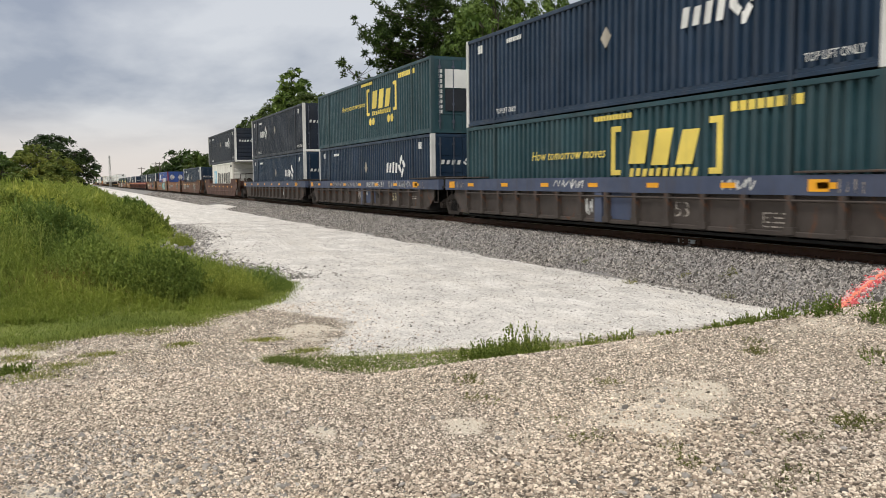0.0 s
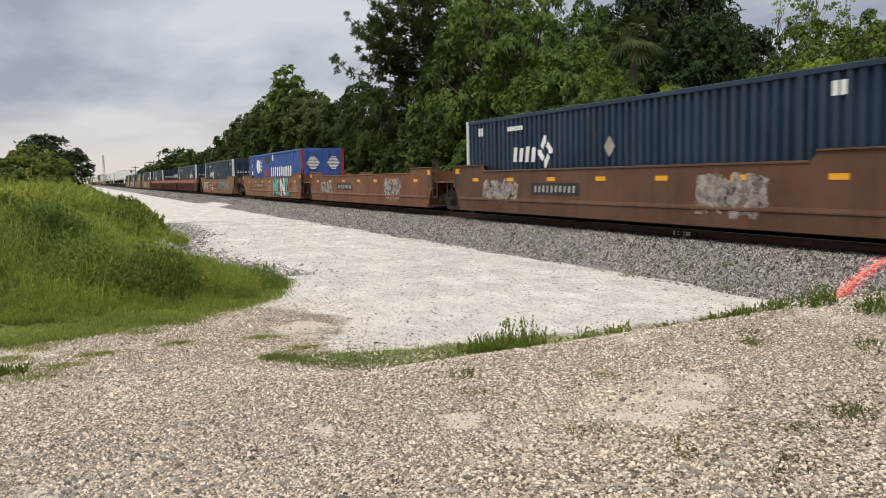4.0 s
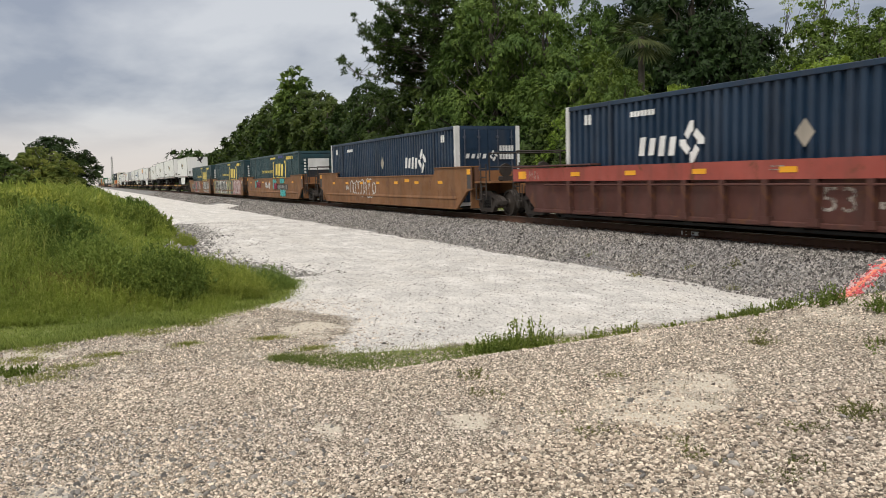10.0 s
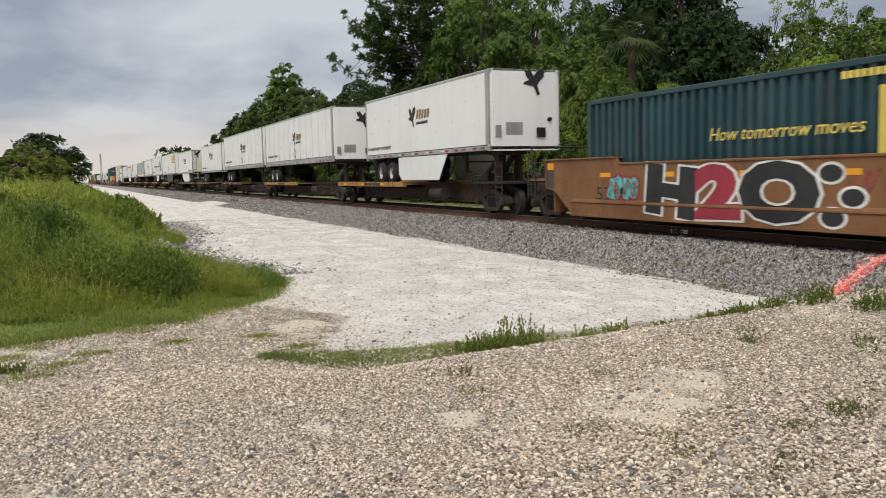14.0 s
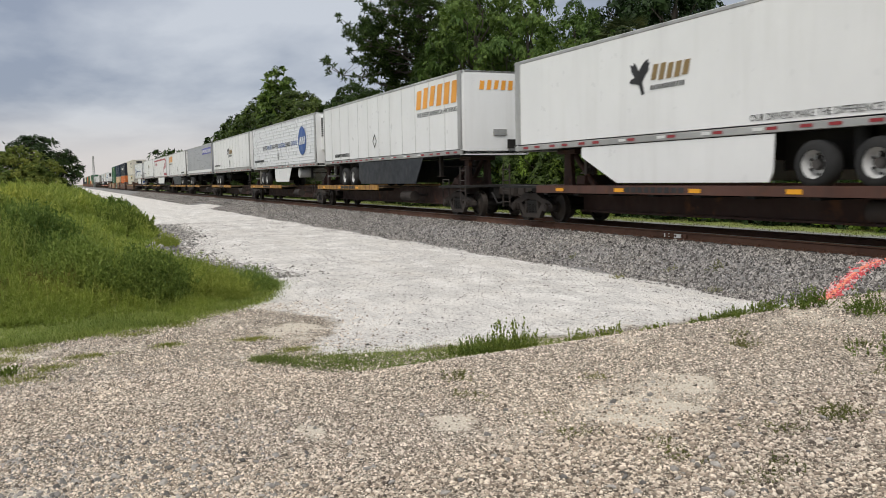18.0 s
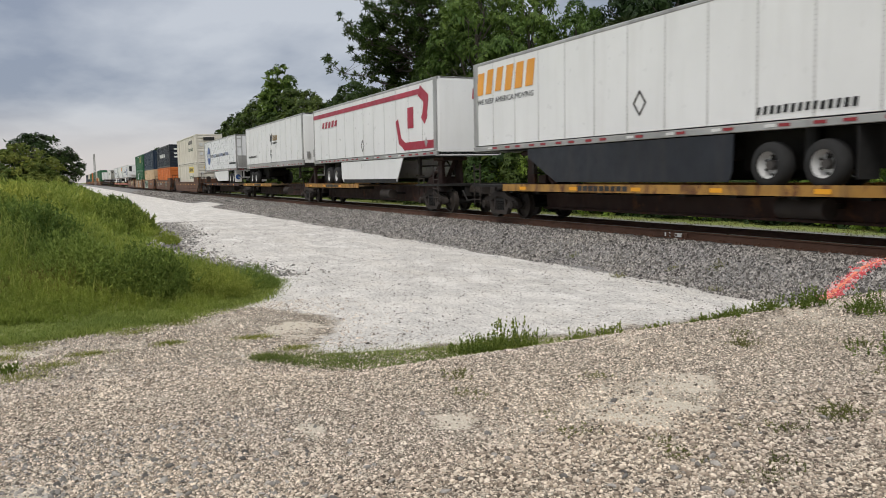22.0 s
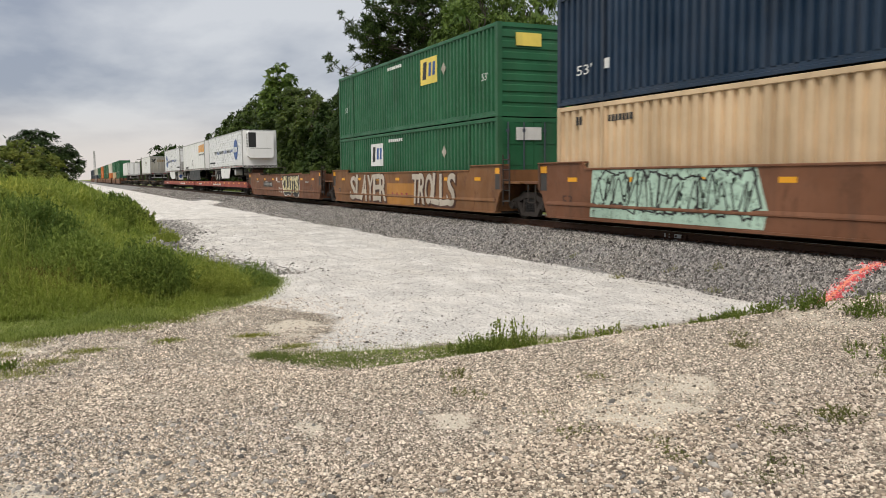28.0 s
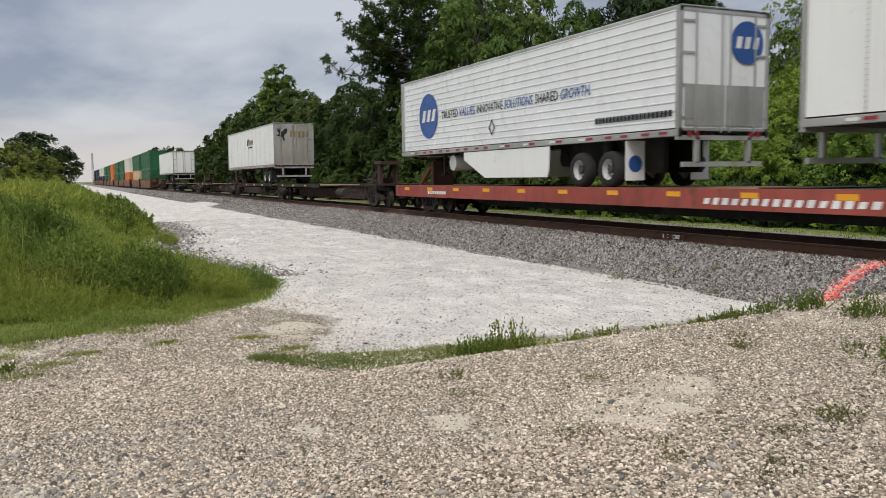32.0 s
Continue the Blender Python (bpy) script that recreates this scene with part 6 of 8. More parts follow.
def g_mint(ob, y):
    part("spray_field", Shape().plate([(-14.3, 0.26), (-8.6, 0.24), (-8.5, 0.6), (-8.8, 1.45), (-14.2, 1.45)], y - 0.002, y), MINT, ob, "mint sprayed field")
    tag(ob, y - 0.003, -14.0, -8.8, 0.42, 1.42, 8, MINT, BLACK, 81, "mint sprayed shapes with dark edges")
    written("A", -5.6, -5.2, 0.85, 0.36, y, BLACK, ob)
    numbers(ob, y, -4.2, -1.6)
    written("53", -15.6, -15.1, 0.5, 0.3, y, MAROON, ob)


def g_pale(ob, y):
    written("53", -15.9, -15.5, 0.5, 0.3, y, BLACK, ob)
    spray_word(ob, y, "SLAYER", -14.0, -9.3, 0.26, 1.43, (BONE,), MAROON, 91, 0.03, 0.03, 0.12, MAROON)
    part("spray_field", Shape().box(-9.2, -6.2, y - 0.003, y, 0.22, 1.05), OCHRE, ob, "ochre repainted field")
    for k in range(4):
        part("spray_mark", Shape().plate([(-8.6 + 0.5 * k, 0.5), (-8.45 + 0.5 * k, 0.5), (-8.52 + 0.5 * k, 0.68), (-8.67 + 0.5 * k, 0.68)], y - 0.007, y - 0.003), PLUM, ob)
    spray_word(ob, y - 0.006, "TROLLS", -6.5, -2.65, 0.26, 1.43, (BONE,), MAROON, 92, 0.03, 0.03, 0.10, MAROON)


def g_empty(ob, y):
    o = [(-7.85, 1.42), (-7.80, 0.75), (-7.45, 0.30), (-6.9, 0.26), (-6.5, 0.36), (-6.0, 0.25), (-5.55, 0.50), (-5.0, 0.22), (-4.3, 0.18), (-3.95, 0.45), (-3.85, 0.95), (-4.0, 1.43)]
    part("spray_rim", stroke(curve(o, 3), 0.07, y, 0.003), CHALK, ob, "thin white rim round the sprayed word")
    part("spray_shadow", Shape().plate(o[::-1], y - 0.005, y), BLACK, ob, "black sprayed backing")
    spray_word(ob, y - 0.003, "CLUTS", -7.75, -4.0, 0.42, 1.42, (STRAW,), BLACK, 95, 0.085, 0.03)
    for x in (-15.4, -12.6, -9.2, -2.6):
        part("stencil_bars", blocks(x, x + 0.7, 1.02, 1.10, 4, y, 3, plain=True), DIMBAR, ob)
    part("white_patch", disc(-9.35, 1.22, 0.11, 0.11, y), CHALK, ob)
    for x, z in ((-8.9, 0.45), (-8.4, 0.40)):
        part("pale_patch", Shape().box(x, x + 0.35, y - 0.003, y, z, z + 0.26), FADEDPLATE, ob)
    numbers(ob, y, -13.2, -10.6)
    written("53", -1.7, -1.2, 0.6, 0.34, y, BLACK, ob)


BR = "brown smooth-sided well car with rust and sprayed paint"
ART = [  # leading end of the load, front end, back end, style, paints, top, marks, label
    (-9.57, "coupler", "joint", "ribbed", GREYCAR, GREYLOW, 1.38, g_grey, "grimy ribbed well car with a blue top chord"),
    (-28.85, "joint", "joint", "ribbed", GREYCAR, GREYLOW, 1.38, g_grey2, "grimy ribbed well car with a blue top chord"),
    (-48.5, "joint", "coupler", "ribbed", GREYCAR, GREYLOW, 1.38, m53(-5.05, 0.52), "grimy ribbed well car with a blue top chord"),
    (-72.6, "coupler", "coupler", "smooth", MAROON, MAROON, 1.22, g_plain, "dark brown smooth-sided well car"),
    (-96.35, "coupler", "joint", "smooth", UMBER, UMBER, 1.44, g_faded(5), BR),
    (-115.7, "joint", "joint", "smooth", BROWN, BROWN, 1.44, g_faded(15), "empty brown smooth-sided well car"),
    (-135.0, "joint", "coupler", "smooth", TAWNY, TAWNY, 1.44, g_aqua, "tawny well car with turquoise sprayed shapes"),
    (-158.6, "coupler", "coupler", "smooth", TAWNY, TAWNY, 1.42, g_arts, "orange-brown well car with faded sprayed shapes"),
    (-182.5, "coupler", "joint", "ribbed", REDCAR, REDLOW, 1.50, g_red(-7.36), "faded red ribbed well car"),
    (-201.9, "joint", "joint", "ribbed", REDCAR, REDLOW, 1.50, g_red(-13.18), "empty faded red ribbed well car"),
    (-221.3, "joint", "coupler", "ribbed", REDCAR, REDLOW, 1.50, g_red(-7.45), "faded red ribbed well car"),
    (-244.8, "coupler", "coupler", "smooth", TAWNY, TAWNY, 1.38, g_loops, "tawny well car with thin white sprayed loops"),
    (-268.3, "coupler", "joint", "smooth", TAWNY, TAWNY, 1.48, g_c13, "orange-brown well car with turquoise and red sprayed paint"),
    (-287.6, "joint", "joint", "smooth", TAWNY, TAWNY, 1.48, g_c14, "tawny well car covered in lime and black sprayed shapes"),
    (-307.0, "joint", "coupler", "smooth", TAWNY, TAWNY, 1.48, g_c15, "tawny well car with black and red sprayed shapes"),
    (-566.6, "coupler", "coupler", "smooth", UMBER, UMBER, 1.16, None, "rusty brown well car with a double stack"),
    (-591.2, "coupler", "joint", "smooth", UMBER, UMBER, 1.40, g_faded(25), BR),
    (-613.4, "coupler", "joint", "smooth", BROWN, BROWN, 1.46, g_mint, "brown well car with mint sprayed shapes"),
    (-632.95, "joint", "joint", "smooth", TAWNY, TAWNY, 1.48, g_pale, "orange-brown well car with pale sprayed shapes"),
    (-652.4, "joint", "coupler", "smooth", BROWN, BROWN, 1.48, g_empty, "empty brown well car with straw sprayed shapes"),
]
for s, fr, bk, style, col, low, top, mk, lab in ART:
    well_car(s, style, col, low, lab, fr, bk, top, mk)

UL, CL = "navy blue corrugated container with white corner posts", "dark green corrugated container with a yellow slogan"
container(-9.57, LOW, TEAL, CL, marks=mark_c, end="ribs")
container(-9.57, HIGH, NAVY, UL, CHALK, marks=U_B)
container(-28.85, LOW, NAVY, UL, CHALK, marks=U_B)
container(-28.85, HIGH, TEAL, CL, marks=mark_c)
container(-48.5, LOW, NAVY, UL, CHALK, marks=U_B)
container(-48.5, HIGH, INK, "faded black-navy corrugated container with white posts", CHALK, marks=U_A)
container(-74.15, LOW, SHELL, "off-white 40-foot container with a light blue square", length=12.19, marks=mark_square, end="ribs")
container(-72.6, HIGH, INK, "dark navy corrugated container on a shorter white one", CHALK, marks=U_B, end="ribs")
container(-96.35, LOW, NAVY, UL, CHALK, marks=U_A)
container(-135.0, LOW, BLUE, "bright blue corrugated container with red and white name blocks", REDTAPE, marks=mark_plainblue)
container(-158.6, LOW, NAVY, UL, CHALK, marks=U_A)
container(-182.5, LOW, NAVY, UL, CHALK, marks=U_B)
container(-221.3, LOW, NAVY, UL, CHALK, marks=U_A)
container(-244.8, LOW, NAVY, UL, CHALK, marks=U_B)


def mark_patched(ob, z):
    mark_c(ob, z)
    part("patch", Shape().box(-6.0, -4.55, Y_MARK - 0.006, Y_MARK, z + 2.60, z + 2.77), PATCHBLUE, ob, "bright blue repainted patch")


for s in (-268.3, -287.6, -307.0):
    container(s, LOW, TEAL, CL, marks=mark_patched if s == -268.3 else mark_c, end="ribs")
JL = "ivory corrugated container with green lettering"
container(-566.6, LOW, IVORY, JL + " and a yellow panel", marks=mark_j(True), end="ribs")
container(-566.6, HIGH, IVORY, JL, marks=mark_j(False), end="ribs")
container(-591.2, LOW, ORANGE, "orange corrugated container under a navy one", end="ribs")
container(-591.2, HIGH, INK, "dark navy container with white name blocks", marks=mark_f, end="ribs")
container(-613.4, LOW, CREAM, "cream corrugated container under a navy one", marks=mark_code, pitch=0.33, end="ribs")
container(-613.4, HIGH, NAVY, "dark navy corrugated container on a cream one", marks=mark_53)
EL = "green corrugated container with a pale logo panel"
container(-632.95, LOW, GREEN, EL, marks=mark_e(True))
container(-632.95, HIGH, GREEN, EL, marks=mark_e(False), end="ribs")
FAR = [(-834, GREEN, GREEN), (-854, CREAM, GREEN), (-878, ORANGE, IVORY), (-898, GREEN, GREEN), (-918, GREEN, GREEN), (-942, ORANGE, ORANGE), (-962, GREEN, GREEN), (-982, TEAL, GREEN), (-1006, NAVY, IVORY), (-1026, INK, IVORY), (-1050, NAVY, INK), (-1070, INK, NAVY), (-1094, INK, INK)]
for k, (s, a, b) in enumerate(FAR):
    well_car(s, "smooth", BROWN, BROWN, "brown well car with a double stack, far back", "coupler" if k % 3 == 0 else "joint", "coupler" if k % 3 == 2 else "joint", 1.40)
    container(s, LOW, a, "corrugated container low in a far stack car", end="ribs")
    container(s, HIGH, b, "corrugated container on top in a far stack car", end="ribs")

SP = "grimy skeleton car with an ochre deck edge"
RUN = [-328.9, -345.6, -363.0, -380.6, -397.4, -413.2]
for k in range(5):
    spine_car(RUN[k], RUN[k] - RUN[k + 1], SP, deck_front=k == 4, both=k == 4, hitch=(-0.9, -1.2, -0.9, -0.9, -14.9)[k], lead="coupler" if k == 0 else "joint", tail="coupler" if k == 4 else "joint", edge=MAROON if k > 1 else MUDDY)
RUN = [-418.2, -435.3, -452.6, -469.8, -486.6, -502.4]
for k in range(5):
    spine_car(RUN[k], RUN[k] - RUN[k + 1], SP, deck_front=k == 4, both=k == 4, hitch=(-0.6, -0.7, -0.7, -0.8, -15.0)[k], lead="coupler" if k == 0 else "joint", tail="coupler" if k == 4 else "joint")
RUN = [-507.7, -525.2, -542.8, -560.9]
for k in range(3):
    spine_car(RUN[k], RUN[k] - RUN[k + 1], SP, deck_front=k == 2, both=k == 2, hitch=(-0.7, -0.8, -16.5)[k], lead="coupler" if k == 0 else "joint", tail="coupler" if k == 2 else "joint", edge=BEAM if k == 2 else MUDDY, mark=k < 2)
RUN = [-732.0, -749.2, -766.5, -783.8, -801.0, -820.0]
for k in range(5):
    spine_car(RUN[k], RUN[k] - RUN[k + 1], "grimy empty skeleton car" if k in (0, 2, 3) else SP, deck_front=k in (1, 4), hitch=(-1.0, -15.5, -1.0, -1.0, -16.5)[k], lead="coupler" if k == 0 else "joint", tail="coupler" if k == 4 else "joint", edge=GRIME)

RL = "white trailer with a black bird logo"
trailer(-328.6, RL, length=12.1, skirt=WHITE, marks=mark_bird(-6.93, 3.45, -11.9, None, "nose", slogan_z=2.42), panels=1, z=2.04, top=4.63)
trailer(-345.9, RL, marks=mark_bird(-8.5, 3.52, -15.4, -8.0, "nose"), sill=0.32)
trailer(-362.95, RL, marks=mark_bird(-8.4, 3.55, -15.4, -8.0, "nose"), sill=0.32)
trailer(-380.4, RL, length=12.9, marks=mark_bird(-7.39, 3.42, -12.5, None, "nose", slogan_z=2.38), panels=10, z=1.97, top=4.61)
trailer(-400.67, "white trailer with cream doors and a black bird logo", length=13.1, nose_first=False, skirt=WHITE, wheel_at=1.15, marks=mark_bird(-7.67, 3.42, -3.9, None, "door", slogan_z=2.30), doors=IVORY, panels=1, z=2.04, top=4.65)
WL = "white trailer with large amber name blocks"
trailer(-417.4, WL, skirt=DARKSKIRT, wheel_at=3.15, marks=mark_w(-3.95, -14.37, -8.59))
DL = "white ridged trailer with a blue disc and blue lettering"
trailer(-435.1, DL, PANEL, style="ridged", skirt=WHITE, wheel_at=2.7, skirt_gap=3.7, reefer=True, marks=mark_disc(-2.78, -13.0, -15.6))
trailer(-452.4, RL, marks=mark_bird(-9.11, 3.55, -15.6, -8.16, None), sill=0.34)
trailer(-469.5, "grey trailer with a violet-blue name panel", SILVER, marks=mark_panel, panels=1)
trailer(-487.6, WL, nose_first=False, skirt=DARKSKIRT, wheel_at=2.5, marks=mark_w(-15.97, -4.06, -7.61), doors=WHITE)
trailer(-506.7, "white trailer with a crimson stripe and swoosh", skirt=WHITE, wheel_at=2.5, hem=True, marks=mark_stripe)
trailer(-525.1, RL, marks=mark_bird(-8.3, 3.78, -15.3, -8.04, "nose", slogan_z=2.86), sill=0.34, top=5.0)
trailer(-545.3, DL, PANEL, nose_first=False, style="ridged", skirt=WHITE, marks=mark_disc(-13.5, -12.35, -3.1, True), doors=PANEL)
FL = "faded red long flat car with yellow reflectors"
flat_car(-671.3, 27.6, FL)
flat_car(-699.6, 28.8, FL, -9.2)
trailer(-673.5, DL, PANEL, style="ridged", skirt=WHITE, wheel_at=4.0, reefer=True, marks=mark_disc(-2.78, -13.0, -15.6), deck=1.07, z=2.12, top=4.95)
trailer(-692.4, WL, skirt=DARKSKIRT, wheel_at=2.9, marks=mark_w(-4.0, -14.2, -8.5), deck=1.07, z=2.12, top=4.95)
trailer(-711.8, DL, PANEL, nose_first=False, style="ridged", marks=mark_disc(-13.5, -12.35, -3.1, True), doors=PANEL, deck=1.07, z=2.14, top=4.97, skirt=WHITE, wheel_at=2.6, skirt_gap=2.7)
stanchion(-673.5, -1.0)
stanchion(-692.4, -1.0)
stanchion(-711.8, -15.2)
trailer(-749.8, RL, nose_first=False, marks=mark_bird(-8.5, 3.75, None, None, "door"))
trailer(-803.7, "white trailer with lettering on its doors", nose_first=False, doors=WHITE)

# ---- ground ----
def smooth(a, b, x):
    t = np.clip((np.asarray(x, float) - a) / (b - a), 0, 1)
    return t * t * (3 - 2 * t)


def verge(x):
    """Where the grass bank meets the road, along the track."""
    return np.interp(-np.asarray(x, float), [11.0, 11.4, 11.8, 12.5, 13.4, 15.5, 18, 20.5, 24, 27, 31, 40, 70, 110, 160], [-1.5, 0.3, 1.2, 2.05, 2.7, 3.5, 3.05, 2.5, 2.1, 2.5, 3.2, 3.6, 4.2, 4.6, 5.0])


def ground(x, y):
    x, y = np.asarray(x, float), np.asarray(y, float)
    rise = 0.17 + 0.026 * np.clip(y, 0, 12)
    cross = rise * smooth(-7.9 - 3.0 * smooth(2.5, 0.0, y), -6.7, x)
    cross = cross + 0.10 * smooth(6.0, 8.5, y) * smooth(-7.4, -6.4, x)
    bed = 0.43 * smooth(9.5, 11.7, y) * smooth(17.6, 15.3, y)
    d = verge(x) - y
    bank = 1.22 * smooth(0.4, 4.8, d) * smooth(-10.5, -19, x) * smooth(-260, -140, x)
    wave_ = 0.02 * np.sin(x * 1.7 + 0.8 * np.sin(y * 1.3)) * np.cos(y * 1.1 + 0.6 * np.sin(x * 0.9)) * (np.abs(x) < 60)
    far = 0.35 * smooth(18, 26, y)
    return np.maximum(np.maximum(cross, bed), bank) + wave_ * 0.6 + far * 0


# bare sandy patches in the gravel: place and half sizes
SAND = ((-10.5, 2.6, 0.8, 0.5), (-9.6, 3.5, 0.7, 0.7), (-9.2, 4.6, 0.4, 1.0), (-4.50, 3.47, 0.38, 0.34), (-4.75, 3.95, 0.45, 0.32), (-5.1, 4.4, 0.45, 0.32), (-5.08, 2.38, 0.40, 0.24), (-5.43, 1.46, 0.3, 0.12), (-5.1, -0.3, 0.5, 0.2), (-10.4, -0.7, 0.7, 0.5), (-9.3, -0.8, 0.6, 0.35), (-8.9, 2.9, 0.9, 0.4), (-8.7, 4.4, 0.35, 0.9), (-8.7, 6.2, 0.3, 0.8))


def sandy(x, y):
    w = 0 * np.asarray(x, float)
    for cx, cy, rx, ry in SAND:
        w = np.maximum(w, np.exp(-((x - cx) / rx) ** 2 - ((y - cy) / ry) ** 2))
    rag = 0.5 + 0.28 * np.sin(x * 7.1 + 2.2 * np.sin(y * 5.3)) + 0.22 * np.sin(y * 11.7 + 1.9 * np.sin(x * 9.1 + 1))
    return np.clip(w * (0.35 + 0.85 * rag), 0, 1)


def strip_far(y):
    """The far and the near edge of the grass strip along the crossing."""
    return np.interp(y, [1.85, 2.6, 3.6, 4.9, 5.8, 7.3, 9.3], [-9.0, -8.75, -8.54, -8.6, -8.2, -7.8, -7.3])


def strip_near(y):
    return np.interp(y, [1.85, 2.2, 2.7, 3.1, 4.9, 5.8, 7.3, 9.3], [-8.75, -8.2, -7.7, -7.35, -7.4, -7.2, -6.9, -6.7])


def spread(near, far_, step, grow):
    out, s, x = [near], step, near
    while abs(x) < abs(far_):
        x += s if far_ > near else -s
        s *= grow
        out.append(x)
    return out


def build_ground():
    xs = sorted(set(spread(-16.0, -2600, 0.35, 1.05)[1:] + list(np.arange(-16, 1.01, 0.12)) + spread(1.0, 2600, 0.4, 1.12)[1:]))
    ys = sorted(set([-y for y in spread(2.0, 2600, 0.25, 1.10)[1:]] + list(np.arange(-2, 18.01, 0.15)) + spread(18.0, 2600, 0.5, 1.14)[1:]))
    X, Y = np.meshgrid(xs, ys, indexing="ij")
    Z = ground(X, Y)
    v = np.stack([X, Y, Z], -1).reshape(-1, 3)
    n, m = X.shape
    i = np.arange(n - 1)[:, None] * m + np.arange(m - 1)[None]
    f = np.stack([i, i + m, i + m + 1, i + 1], -1).reshape(-1, 4)
    me = mesh_np("ground", v, f, M_EARTH)
    me.polygons.foreach_set("use_smooth", [True] * len(me.polygons))
    x, y = v[:, 0], v[:, 1]
    edge = verge(x)
    road = smooth(-7.5, -9.5, x) * smooth(2.0, 3.5, y + 0.5 * np.sin(x * 1.3)) * smooth(9.9, 9.3, y) * smooth(-0.3, 0.3, y - edge + 0.4)
    stone = smooth(9.3, 9.9, y) * smooth(25.0, 21.0, y)
    grass = np.maximum(smooth(0.15, -0.45, y - edge) * (x < -10.8), 0.72 * smooth(19.8, 22.5, y) + 0.28 * smooth(22.8, 24.5, y))
    grass = np.maximum(grass, smooth(-14, -16, y) * (x > -12))
    patch = smooth(-74, -70, x) * smooth(-56, -60, x) * smooth(9.0, 9.5, y) * smooth(10.7, 10.2, y)
    road, stone = np.maximum(road, patch), stone * (1 - patch)
    band = smooth(-0.12, 0.12, x - strip_far(y)) * smooth(0.12, -0.12, x - strip_near(y)) * smooth(1.75, 2.1, y) * np.interp(y, [4.6, 5.4, 9.4], [0.62, 0.44, 0.40]) * (y < 9.6)
    grass = np.maximum(grass, band)
    for name, w in (("road", road), ("stone", stone), ("grass", grass), ("sand", sandy(x, y))):
        me.attributes.new(name, "FLOAT", "POINT").data.foreach_set("value", w.astype(np.float32))
    return tagged(new("ground", me), "white limestone track, tan gravel and grass verge", "ground", kind="structure")


build_ground()

OCT = np.array([(1, 0, 0), (-1, 0, 0), (0, 1, 0), (0, -1, 0), (0, 0, 1), (0, 0, -1)], float)
OCT_F = np.array([(0, 2, 4), (2, 1, 4), (1, 3, 4), (3, 0, 4), (2, 0, 5), (1, 2, 5), (3, 1, 5), (0, 3, 5)])
g5 = (1 + 5 ** 0.5) / 2
ICO = np.array([(-1, g5, 0), (1, g5, 0), (-1, -g5, 0), (1, -g5, 0), (0, -1, g5), (0, 1, g5), (0, -1, -g5), (0, 1, -g5), (g5, 0, -1), (g5, 0, 1), (-g5, 0, -1), (-g5, 0, 1)]) / 1.9
ICO_F = np.array([(0, 11, 5), (0, 5, 1), (0, 1, 7), (0, 7, 10), (0, 10, 11), (1, 5, 9), (5, 11, 4), (11, 10, 2), (10, 7, 6), (7, 1, 8), (3, 9, 4), (3, 4, 2), (3, 2, 6), (3, 6, 8), (3, 8, 9), (4, 9, 5), (2, 4, 11), (6, 2, 10), (8, 6, 7), (9, 8, 1)])


PEAK = np.array([(1, 0, -0.5), (0.31, 0.95, -0.5), (-0.81, 0.59, -0.5), (-0.81, -0.59, -0.5), (0.31, -0.95, -0.5), (0.25, 0.15, 0.75), (-0.3, -0.1, 0.7)])
PEAK_F = np.array([(0, 1, 5), (1, 2, 6), (1, 6, 5), (2, 3, 6), (3, 4, 6), (4, 5, 6), (4, 0, 5)])


def pebbles(name, label, xy, size, material, seed, base=OCT, faces=OCT_F, sink=0.25, flat=0.62):
    """Loose stones, each of its own shape, lying on the ground."""
    rng = np.random.default_rng(seed)
    n, k = len(xy), len(base)
    v = base[None] * (1 + rng.uniform(-0.32, 0.32, (n, k, 1)))
    v = v * np.stack([rng.uniform(0.7, 1.35, n), rng.uniform(0.7, 1.2, n), rng.uniform(0.45, 0.95, n) * flat / 0.62], -1)[:, None]
    a = rng.uniform(0, 2 * np.pi, n)
    tip = rng.normal(0, 0.35, n)
    c, s, ct, st = np.cos(a), np.sin(a), np.cos(tip), np.sin(tip)
    x, y, z = v[..., 0], v[..., 1], v[..., 2]
    y, z = y * ct[:, None] - z * st[:, None], y * st[:, None] + z * ct[:, None]
    x, y = x * c[:, None] - y * s[:, None], x * s[:, None] + y * c[:, None]
    r = size[:, None] / 2
    z0 = ground(xy[:, 0], xy[:, 1])[:, None]
    v = np.stack([x * r + xy[:, 0:1], y * r + xy[:, 1:2], z * r + z0 + r * sink], -1).reshape(-1, 3)
    f = (faces[None] + (np.arange(n) * k)[:, None, None]).reshape(-1, 3)
    return tagged(new(name, mesh_np(name, v, f, material)), label, "gravel", kind="stuff")


